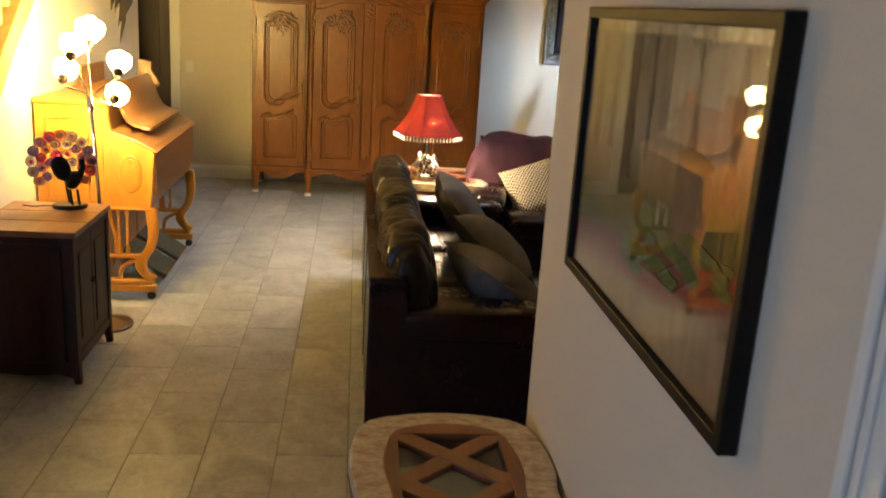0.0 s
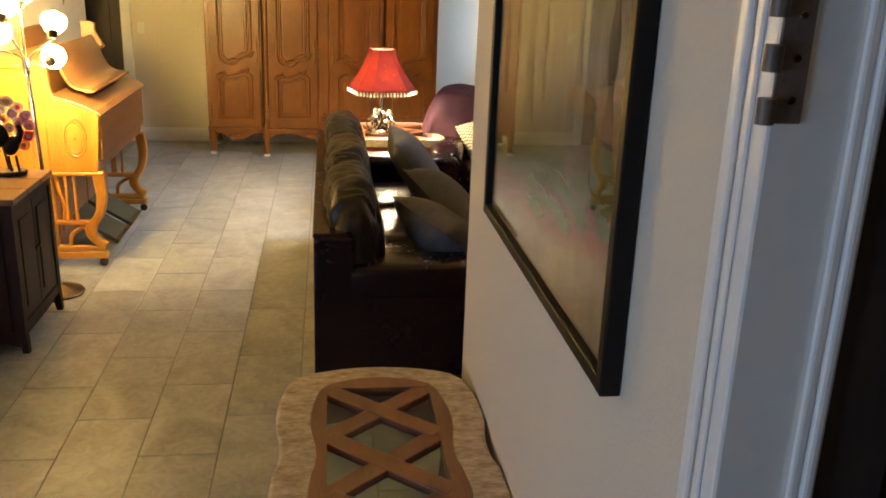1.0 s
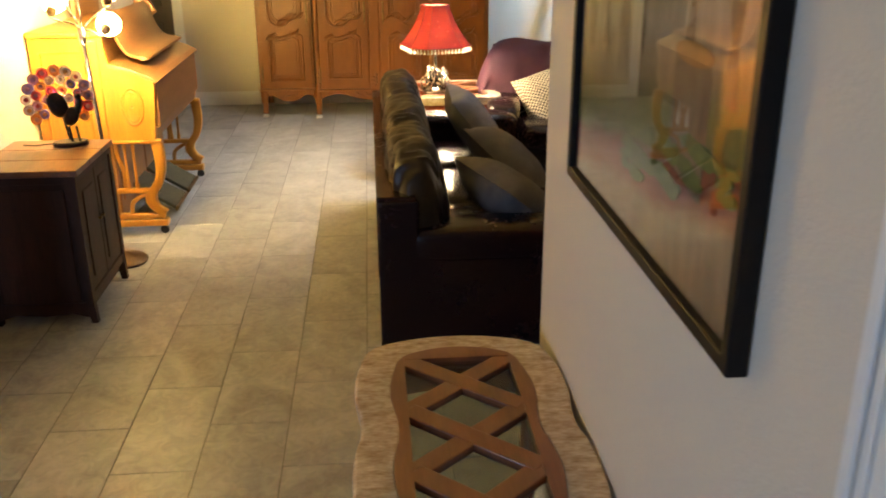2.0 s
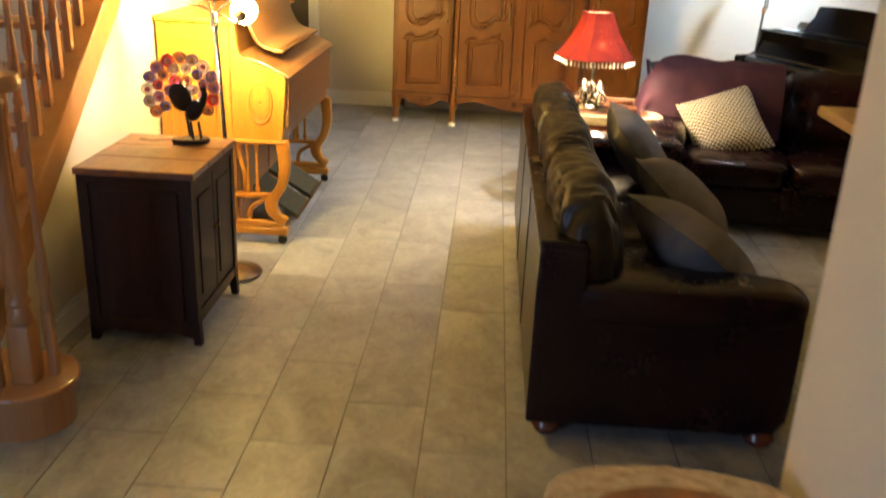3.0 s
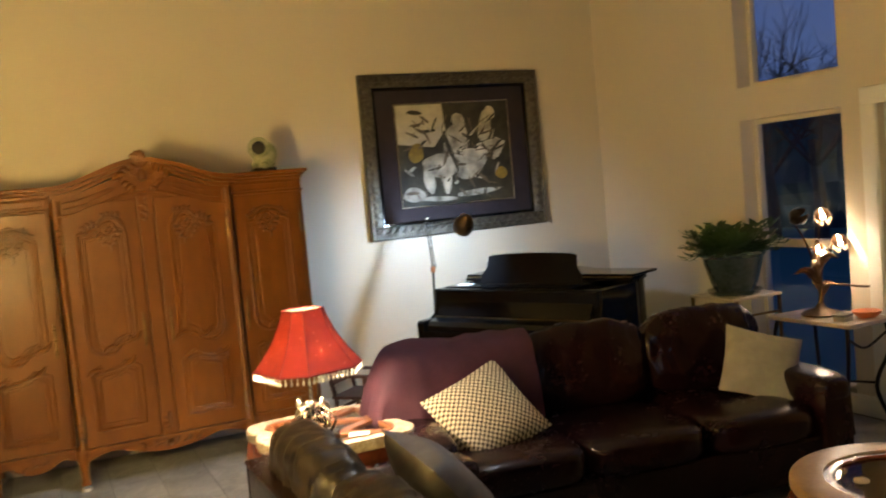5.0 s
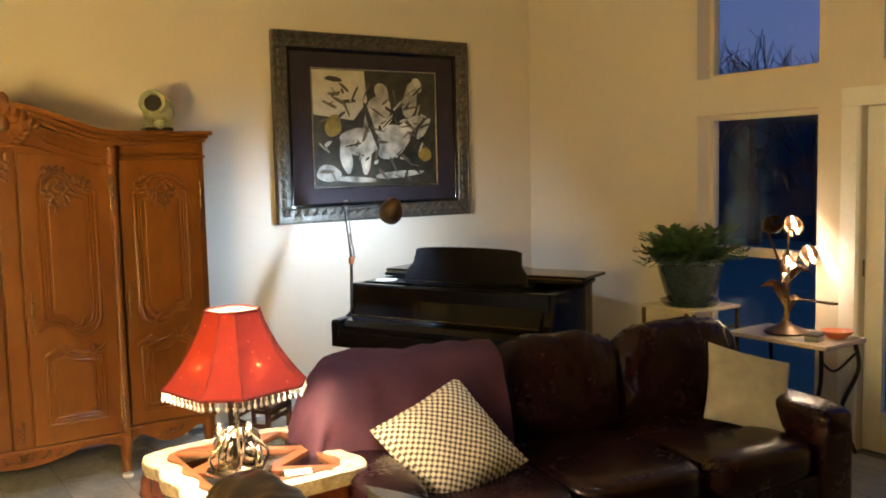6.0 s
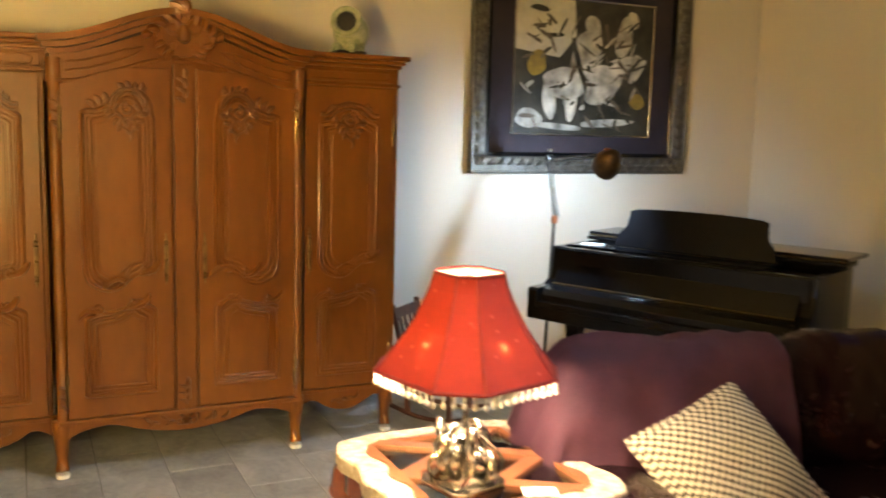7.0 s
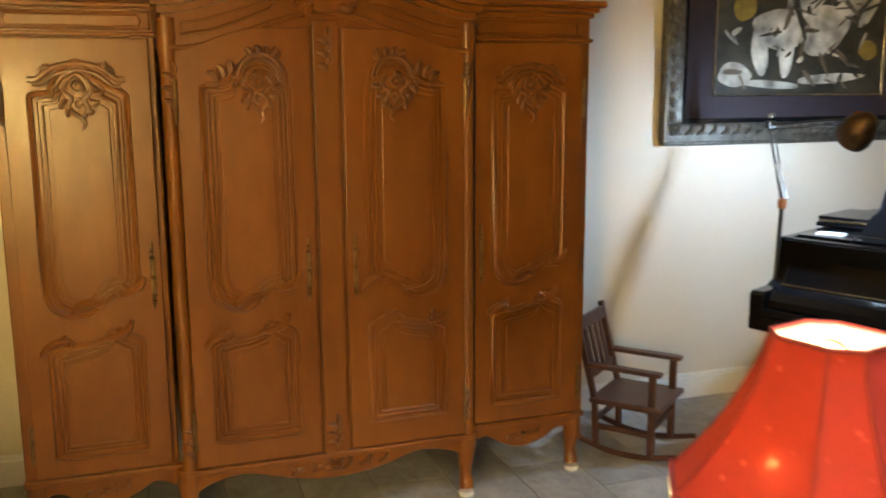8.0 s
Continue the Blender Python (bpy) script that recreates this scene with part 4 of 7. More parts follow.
def sofa(name, length, depth, back_h, arm_h, n, m, label, seed, back_mat, crease=0.014):
    """Origin at the back's end on the floor; it faces -y and runs along x."""
    s = thing(name, m, label, "sofa", "leather sectional")
    aw = 0.21
    part("base", box(0.02, length - 0.02, -depth + 0.04, -0.02, 0.06, 0.30, 0.02), LEATHER, s)
    bf = box(0.02, length - 0.02, -0.17, 0.0, 0.06, back_h, 0.022, 3)
    for x0 in (0.0, length - 0.03):
        part("end_panel", box(x0, x0 + 0.03, -0.172, 0.0015, 0.06, back_h + 0.002, 0.012, 3), LEATHER, s)
    part("back_frame", bf, back_mat, s, "tall leather-covered outside back")
    for i in (1, 2):
        x = length * i / 3
        part("seam", tube([(x, 0.0015, 0.08), (x, 0.0015, back_h - 0.03)], 0.003, 6), LEATHER, s)
    part("back_ledge", box(0.004, length - 0.004, -0.16, 0.006, back_h - 0.004, back_h + 0.018, 0.009, 3), LEATHER, s)
    for x0 in (0.0, length - aw):
        a = rounded(aw, depth - 0.02, arm_h - 0.05, 9, 8)
        moved(a, pose(x0 + aw / 2, -depth / 2, 0.05 + (arm_h - 0.05) / 2))
        arm = part("arm", a, LEATHER, s, smooth=True)
        roll = rounded(aw + 0.035, depth - 0.08, 0.165, 4.0, 12, 0.003, 8, seed + x0)
        part("arm_roll", moved(roll, pose(x0 + aw / 2, -depth / 2 - 0.04, arm_h - 0.055)), LEATHER, arm, "padded rolled arm top", smooth=True)
    inner = length - 2 * aw
    for i in range(n):
        w = inner / n
        x = aw + w * (i + 0.5)
        c = rounded(w + 0.004, depth - 0.22, 0.20, 5, 12, 0.004, 5, seed + i * 2.3)
        part("seat_cushion", moved(c, pose(x, -0.22 - (depth - 0.22) / 2, 0.375)), LEATHER, s, smooth=True)
    for i in range(n):
        w = (length - 0.10) / n
        x = 0.05 + w * (i + 0.5)
        c = rounded(w + 0.014, 0.235, 0.50, 3.2, 30, crease, 8.5, seed + i * 5.1)
        part("back_cushion", moved(c, pose(x, -0.185, 0.685, -9)), back_mat, s, "plump wrinkled leather back cushion", smooth=True)
    for x in (0.07, length - 0.07):
        for y in (-0.08, -depth + 0.09):
            part("foot", lathe([(0.0, 0.0), (0.045, 0.004), (0.058, 0.03), (0.05, 0.06), (0.04, 0.07)], 16, m=pose(x, y, 0)), ROSEWOOD, s, "turned bun foot", smooth=True)
    return s


sofa("sofa", 2.43, 0.95, 0.745, 0.60, 3, pose(0.335, 3.53, 0, 0, 0, 90), "dark brown leather sofa with plump back cushions", 1.0, LEATHER_BACK, 0.023)
S2 = pose(1.27, 7.05, 0, 0, 0, -8.5)
sofa("sofa", 2.38, 0.97, 0.74, 0.58, 3, S2, "dark brown leather sofa beside the black piano", 9.0, LEATHER)


def pillow(size, thick, mat, m, label, seed, name="throw_pillow"):
    b = bmesh.new()
    n = 18
    grid = {}
    for side in (1, -1):
        for i in range(n + 1):
            for j in range(n + 1):
                u, v = 2 * i / n - 1, 2 * j / n - 1
                edge = i in (0, n) or j in (0, n)
                if edge and side < 0:
                    grid[(-1, i, j)] = grid[(1, i, j)]
                    continue
                pull = 1 - 0.06 * (1 - u * u) * abs(v) ** 3
                pull2 = 1 - 0.06 * (1 - v * v) * abs(u) ** 3
                h = thick / 2 * ((1 - abs(u) ** 2.6) * (1 - abs(v) ** 2.6)) ** 0.55
                h += 0.010 * noise.noise(Vector((u * 2 + seed, v * 2, side))) * (1 - abs(u)) ** 0.3
                grid[(side, i, j)] = b.verts.new((u * size / 2 * pull2, v * size / 2 * pull, side * max(h, 0.0)))
        for i in range(n):
            for j in range(n):
                q = [grid[(side, i, j)], grid[(side, i + 1, j)], grid[(side, i + 1, j + 1)], grid[(side, i, j + 1)]]
                b.faces.new(q if side > 0 else q[::-1])
    t = thing(name, m, label, "pillow")
    part("cover", b, mat, t, smooth=True)
    ring = [(u * size / 2 * (1 - 0.06 * (1 - v * v) * abs(u) ** 3), v * size / 2 * (1 - 0.06 * (1 - u * u) * abs(v) ** 3), 0) for u, v in
            [(-1 + 2 * k / 12, -1) for k in range(12)] + [(1, -1 + 2 * k / 12) for k in range(12)] + [(1 - 2 * k / 12, 1) for k in range(12)] + [(-1, 1 - 2 * k / 12) for k in range(12)]]
    part("piping", tube(ring, 0.004, 5, closed=True), mat, t, smooth=True)
    return t


pillow(0.50, 0.25, GREY_CLOTH, pose(0.97, 3.96, 0.60, 40, 0, 108) @ pose(0, 0, 0, 0, 0, 10), "grey linen pillow leaning on leather cushions", 1.0)
pillow(0.48, 0.22, GREY_CLOTH, pose(1.05, 4.66, 0.605, 40, 0, 82) @ pose(0, 0, 0, 0, 0, -24), "grey linen pillow slumped on sofa seat", 2.0)
pillow(0.48, 0.22, GREY_CLOTH, pose(0.94, 5.38, 0.66, 52, 0, 86) @ pose(0, 0, 0, 0, 0, 6), "grey linen pillow upright on the sofa", 3.0)
pillow(0.48, 0.20, CHECKED, pose(1.655, 6.44, 0.60, 50, 0, -14) @ pose(0, 0, 0, 0, 0, 26), "cream and black checked woven pillow", 4.0)
pillow(0.42, 0.15, PALE_CLOTH, pose(3.28, 6.20, 0.62, 52, 0, -24) @ pose(0, 0, 0, 0, 0, -20), "pale grey linen pillow on leather sofa", 5.0)


# plum throw over the end of the far sofa
def throw():
    b = bmesh.new()
    prof = curve_pts([(-0.46, 0.50, 0), (-0.43, 0.66, 0), (-0.38, 0.82, 0), (-0.30, 0.935, 0), (-0.20, 0.955, 0), (-0.10, 0.92, 0), (0.0, 0.80, 0), (0.03, 0.62, 0), (0.04, 0.42, 0)], 5)
    nx = 40
    rows = []
    for i in range(nx + 1):
        x = -0.10 + 0.93 * i / nx
        row = []
        for k, p in enumerate(prof):
            y, z = p[0], p[1]
            drop = max(0.0, (0.08 - x) / 0.18)
            zz = z - 0.34 * drop ** 1.6 * (0.45 + 0.55 * (z - 0.4) / 0.55)
            f = noise.fractal(Vector((x * 5, k * 0.12, 3)), 1.0, 2.0, 3)
            g = noise.noise(Vector((x * 9 + k * 0.15, k * 0.25, 8)))
            fold = 0.016 * math.sin(k * 0.55 + 9 * x + 2 * f) * max(0.0, min(1.0, (0.42 - x) / 0.3))
            row.append(b.verts.new((x - 0.05 * drop * (1 - drop) + fold * 0.8, y + 0.030 * f - 0.006 + 0.05 * drop * g, zz + 0.018 * f + 0.012 * g + fold)))
        rows.append(row)
    for a, c in zip(rows, rows[1:]):
        for k in range(len(prof) - 1):
            b.faces.new((a[k], c[k], c[k + 1], a[k + 1]))
    bmesh.ops.solidify(b, geom=b.faces[:], thickness=-0.008)
    return b


tagged(part("throw_blanket", throw(), PURPLE, smooth=True, at=S2), "plum woven throw draped over the sofa back", "blanket")


# ---- lamps ----
# floor lamp with five glass globes
LX, LY = -1.18, 4.92
fla = thing("floor_lamp", pose(LX, LY, 0), "nickel floor lamp with lit glass globes on arms", "floor lamp")
part("base", lathe([(0.0, 0.0), (0.13, 0.0), (0.135, 0.012), (0.12, 0.028), (0.05, 0.045), (0.02, 0.06), (0.0, 0.06)], 32, m=pose(0.06, -0.02, 0)), BRONZE, fla, "dark bronze weighted base", smooth=True)
part("pole", tube([(0.06, -0.02, 0.05), (0.05, -0.015, 0.3), (0.0, 0, 1.29)], 0.011, 12), CHROME, fla, smooth=True)
part("hub", lathe([(0.013, 1.22), (0.02, 1.24), (0.022, 1.29), (0.015, 1.31), (0.0, 1.315)], 16), CHROME, fla, smooth=True)
GL = ((0.16, 0.0, 1.50, 0.064, 35), (0.15, -0.03, 1.325, 0.062, 75), (0.005, 0.03, 1.66, 0.075, 25), (-0.13, 0.03, 1.44, 0.066, 50), (-0.06, -0.06, 1.58, 0.066, 35))
for x, y, z, r, tip in GL:
    bowl = pose(x, y, z, -tip)
    neck = bowl @ Vector((0, 0, -r - 0.012))
    part("arm", tube(curve_pts([(0, 0, 1.27), (x * 0.25, y * 0.3, 1.30 + 0.2 * max(0, z - 1.32)), (neck.x * 0.9, neck.y - 0.02, neck.z - 0.03), neck], 5), 0.0055, 8), CHROME, fla, smooth=True)
    part("socket", lathe([(0.014, -0.03), (0.026, -0.01), (0.028, 0.012), (0.0, 0.012)], 14, m=bowl @ pose(0, 0, -r)), BRONZE, fla, "dark metal lamp holder", smooth=True)
    part("globe", lathe([(0.018, -r * 0.95), (r * 0.62, -r * 0.72), (r * 0.95, -r * 0.2), (r, r * 0.12), (r * 0.96, r * 0.44), (r * 0.93, r * 0.44), (r * 0.94, r * 0.12), (r * 0.86, r * -0.2), (0.015, r * -0.85)], 24, m=bowl), GLOBE, fla, "glowing frosted glass globe", smooth=True)
    part("bulb", lathe([(0.012, -r * 0.8), (r * 0.40, -r * 0.1), (r * 0.5, r * 0.35), (r * 0.46, r * 0.65), (r * 0.28, r * 0.9), (0.0, r * 0.97)], 14, m=bowl), GLOBE_TOP, fla, "lit bulb", smooth=True)


# red table lamp
def cut_square(half, corner):
    h, c = half, half - corner
    return [(h, -c), (h, c), (c, h), (-c, h), (-h, c), (-h, -c), (-c, -h), (c, -h)]


tl = thing("table_lamp", pose(0.80, 6.59, 0.628, 0, 0, 14), "table lamp with red brocade shade and beaded fringe", "table lamp")
lv = [(0.0, 0.226, 0.098), (0.12, 0.202, 0.088), (0.28, 0.172, 0.075), (0.46, 0.143, 0.063), (0.66, 0.117, 0.051), (0.84, 0.098, 0.043), (1.0, 0.086, 0.038)]
b = bmesh.new()
rings = []
for t, h, c in lv:
    z = 0.350 + 0.270 * t
    rings.append([b.verts.new((x, y, z - 0.012 * (1 - t) * (1 if k % 2 == 0 else 1))) for k, (x, y) in enumerate(cut_square(h, c))])
for a_, c_ in zip(rings, rings[1:]):
    for i in range(8):
        b.faces.new((a_[i], a_[(i + 1) % 8], c_[(i + 1) % 8], c_[i]))
part("shade", b, RED_SHADE, tl, "flared red brocade panelled shade")
b = bmesh.new()
rings = [[b.verts.new((x * 0.975, y * 0.975, 0.350 + 0.270 * t - 0.012 * (1 - t))) for x, y in cut_square(h, c)] for t, h, c in lv]
for a_, c_ in zip(rings, rings[1:]):
    for i in range(8):
        b.faces.new((a_[i], a_[(i + 1) % 8], c_[(i + 1) % 8], c_[i]))
part("lining", b, LINING, tl, "cream cloth shade lining")
RED_TRIM = material("dark_red_braid", (0.16, 0.012, 0.010), 0.8, var=(0.22, 0.02, 0.015), scale=40, fine=150, bump=0.001)
for k in range(8):
    part("shade_rib", tube([(cut_square(h, c)[k][0] * 1.004, cut_square(h, c)[k][1] * 1.004, 0.350 + 0.270 * t - 0.012 * (1 - t)) for t, h, c in lv], 0.0028, 5), RED_TRIM, tl)
part("lower_braid", tube([(x * 1.005, y * 1.005, 0.340) for x, y in cut_square(0.226, 0.098)], 0.006, 6, closed=True), RED_TRIM, tl)
part("upper_braid", tube([(x * 1.005, y * 1.005, 0.618) for x, y in cut_square(0.086, 0.038)], 0.005, 6, closed=True), RED_TRIM, tl)
cs = cut_square(0.226, 0.098)
fb = None
for k in range(8):
    p, q = Vector(cs[k]), Vector(cs[(k + 1) % 8])
    m_ = max(2, int((q - p).length / 0.024))
    for i in range(m_):
        w = p + (q - p) * (i / m_)
        fb = lathe([(0.0, -0.040), (0.0068, -0.034), (0.0072, -0.026), (0.002, -0.017), (0.004, -0.011), (0.0015, 0.0)], 6, fb, pose(w.x, w.y, 0.338))
tagged(part("fringe", fb, FRINGE, tl, "hanging clear glass bead fringe"), kind="stuff")
part("stem", lathe([(0.02, 0.0), (0.03, 0.02), (0.012, 0.05), (0.018, 0.10), (0.010, 0.15), (0.008, 0.40), (0.012, 0.42)], 14), SILVER, tl, smooth=True)
part("harp", tube(curve_pts([(0, 0.03, 0.40), (0, 0.07, 0.47), (0, 0.04, 0.58), (0, 0, 0.61), (0, -0.04, 0.58), (0, -0.07, 0.47), (0, -0.03, 0.40)], 4), 0.0025, 6), SILVER, tl)
for ba in (186, 266, 50):
    bx, by = 0.1405 * math.cos(radians(ba)), 0.1405 * math.sin(radians(ba))
    part("bulb", lathe([(0.010, -0.045), (0.024, -0.02), (0.028, 0.005), (0.018, 0.03), (0.0, 0.038)], 16, m=pose(bx, by, 0.407)), BULB_WARM, tl, "lit frosted bulb", smooth=True)
    part("bulb_arm", tube([(0, 0, 0.34), (bx * 0.7, by * 0.7, 0.345), (bx, by, 0.375)], 0.006, 6), SILVER, tl)
part("foot_plate", slab([(x, y) for x, y in cut_square(0.10, 0.03)], 0.0, 0.018, 0.005), SILVER, tl)
rs_ = random.Random(8)
ornament = part("ornament", lathe([(0.085, 0.018), (0.075, 0.035), (0.035, 0.05), (0.028, 0.12), (0.04, 0.15), (0.02, 0.17), (0.0, 0.172)], 20), SILVER, tl, "polished silver sculpted base ornament", smooth=True)
for k in range(13):
    a = k * 2.4
    rr = 0.05 + 0.035 * rs_.random()
    g = rounded(0.05 + 0.03 * rs_.random(), 0.035, 0.07 + 0.06 * rs_.random(), 2.2, 4)
    part("petal", g, SILVER, ornament, smooth=True, at=pose(rr * math.cos(a), rr * math.sin(a), 0.05 + 0.10 * rs_.random(), 40 * rs_.random() - 20, 40 * rs_.random() - 20, 360 * rs_.random()))
for k in range(5):
    a = k * 1.3
    part("tendril", tube(curve_pts([(0.09 * math.cos(a), 0.09 * math.sin(a), 0.02), (0.11 * math.cos(a + 0.3), 0.11 * math.sin(a + 0.3), 0.08), (0.05 * math.cos(a + 0.7), 0.05 * math.sin(a + 0.7), 0.14)], 4), 0.006, 6), SILVER, ornament, smooth=True)


# jointed lamp beside the piano
jl = thing("jointed_lamp", pose(2.40, 8.72, 0), "black jointed standing lamp with copper joints", "lamp")
JOINT, ELBOW, TIP = Vector((0.05, 0.017, 1.14)), Vector((0.12, 0.225, 1.485)), Vector((0.25, -0.19, 1.525))
part("foot", lathe([(0.0, 0), (0.12, 0.0), (0.12, 0.012), (0.02, 0.03), (0.0, 0.03)], 24), BLACK, jl, smooth=True)
part("pole", tube([(0, 0, 0.02), JOINT], 0.010, 10), BLACK, jl, smooth=True)
part("joint", rounded(0.035, 0.03, 0.05, 4, 3), REDGLASS, jl, "copper-coloured joint", at=Matrix.Translation(JOINT))
off = Vector((0.022, 0, 0.006))
part("lower_arm", tube([JOINT, ELBOW], 0.006, 8), BLACK, jl)
part("lower_arm", tube([JOINT + off, ELBOW + off], 0.004, 8), BLACK, jl)
for k in (-0.008, 0.010):
    part("spring", tube([JOINT.lerp(ELBOW, 0.06) + Vector((k + 0.012, -0.012, 0)), JOINT.lerp(ELBOW, 0.5) + Vector((k, -0.012, 0))], 0.006, 8), CHROME, jl)
part("elbow", rounded(0.05, 0.04, 0.04, 4, 3), BLACK, jl, at=Matrix.Translation(ELBOW + Vector((0.01, 0, 0))))
part("elbow_cap", rounded(0.03, 0.025, 0.025, 2.4, 3), CHROME, jl, "bright nickel elbow cap", at=Matrix.Translation(ELBOW + Vector((0.012, 0, 0.045))))
part("upper_arm", tube([ELBOW, TIP], 0.006, 8), BLACK, jl)
part("upper_arm", tube([ELBOW + Vector((0.02, 0, -0.02)), TIP + Vector((0.008, 0, -0.024))], 0.004, 8), BLACK, jl)
part("head_joint", rounded(0.04, 0.035, 0.065, 4, 3), REDGLASS, jl, "copper-coloured joint", at=Matrix.Translation(TIP))
hd = lathe([(0.018, 0.10), (0.034, 0.088), (0.052, 0.062), (0.074, 0.025), (0.080, -0.025), (0.072, -0.055), (0.070, -0.055), (0.076, -0.025), (0.070, 0.022), (0.048, 0.056), (0.018, 0.07)], 24)
HEAD = Matrix.Translation(TIP + Vector((0.0, 0.0, -0.055))) @ pose(0, 0, 0, 48, 0, 0)
part("head", hd, BRONZE, jl, "dark bronze bell-shaped metal shade", smooth=True, at=HEAD)
part("bulb", lathe([(0.0, -0.060), (0.024, -0.054), (0.030, -0.038), (0.020, -0.005), (0.010, 0.03)], 16), BULB_COOL, jl, "lit cool white bulb", smooth=True, at=HEAD)

# coloured glass fan lamp on the small cabinet
fan = thing("fan_lamp", pose(-1.20, 4.56, 0.772, 0, 0, 20), "lamp with fan of coloured glass and dark bird stand", "table lamp")
part("base", slab([(0.085 * math.cos(a), 0.06 * math.sin(a)) for a in [i * math.pi / 8 for i in range(16)]], 0.0, 0.022, 0.006), IRON, fan)
body = rounded(0.07, 0.055, 0.10, 2.2, 8)
moved(body, pose(0.02, -0.03, 0.15, 0, 25))
tube(curve_pts([(0.045, -0.03, 0.17), (0.065, -0.03, 0.215), (0.06, -0.03, 0.255)], 4), [0.022, 0.02, 0.018, 0.015, 0.014, 0.013, 0.013, 0.014, 0.015], 8, body)
add(body, moved(rounded(0.09, 0.03, 0.13, 2.2, 6), pose(-0.035, -0.03, 0.21, 0, -20)))
for x in (0.0, 0.035):
    tube([(x, -0.03, 0.10), (x + 0.01, -0.03, 0.02)], 0.007, 6, body)
part("bird_stand", body, IRON, fan, "plain dark cast bird shape", smooth=True)
part("frame", tube([(0.0, 0.02, 0.02), (-0.02, 0.03, 0.16), (-0.03, 0.02, 0.28)], 0.006, 8), IRON, fan)
GEMS = [material("glass_" + n_, c_, 0.12, coat=0.4) for n_, c_ in (("ruby", (0.30, 0.02, 0.05)), ("mauve", (0.24, 0.11, 0.28)), ("violet", (0.10, 0.08, 0.38)), ("clear", (0.70, 0.69, 0.74)), ("smoke", (0.30, 0.27, 0.36)), ("amber", (0.42, 0.17, 0.05)))]
for g_ in GEMS:
    g_.node_tree.nodes["Principled BSDF"].inputs["Transmission Weight"].default_value = 0.75
    g_.node_tree.nodes["Principled BSDF"].inputs["Roughness"].default_value = 0.3
CX, CZ = -0.03, 0.235
gid = 0
for ring, (rad, cnt, span) in enumerate(((0.0, 1, 0), (0.050, 6, 300), (0.098, 10, 270), (0.142, 13, 260))):
    for i in range(cnt):
        a = radians(90 + (span * (i / max(1, cnt - 1) - 0.5) if cnt > 1 else 0))
        x, z = CX + rad * math.cos(a), CZ + rad * math.sin(a)
        r = 0.0285 if ring == 3 else 0.0245
        rose = part("rosette", lathe([(r, -0.004), (r, 0.003), (r * 0.75, 0.009), (r * 0.45, 0.006), (0.0, 0.007)], 12, m=pose(x, 0.012 * ring * 0, z, 90)), GEMS[(gid * 7 + ring * 2) % 6], fan)
        part("gem", lathe([(r * 0.42, 0.006), (r * 0.40, 0.012), (0.0, 0.016)], 8, m=pose(x, 0, z, 90)), GEMS[(gid * 5 + 3) % 6], rose)
        gid += 1
part("bulb", lathe([(0.0, -0.022), (0.018, -0.012), (0.02, 0.006), (0.010, 0.026), (0.0, 0.03)], 14, m=pose(CX, 0.045, CZ + 0.005)), BULB_FAN, fan, "small lit bulb", smooth=True)
part("bulb_holder", tube([(CX, 0.045, CZ - 0.06), (CX, 0.045, CZ - 0.02)], 0.010, 10), IRON, fan)
part("bulb_arm", tube([(-0.02, 0.03, 0.16), (CX, 0.045, CZ - 0.055)], 0.004, 6), IRON, fan)
part("cord", tube(curve_pts([(-0.06, 0.03, 0.006), (-0.12, 0.05, 0.004), (-0.17, 0.04, 0.004), (-0.22, 0.08, 0.004)], 4), 0.003, 6), IRON, fan)

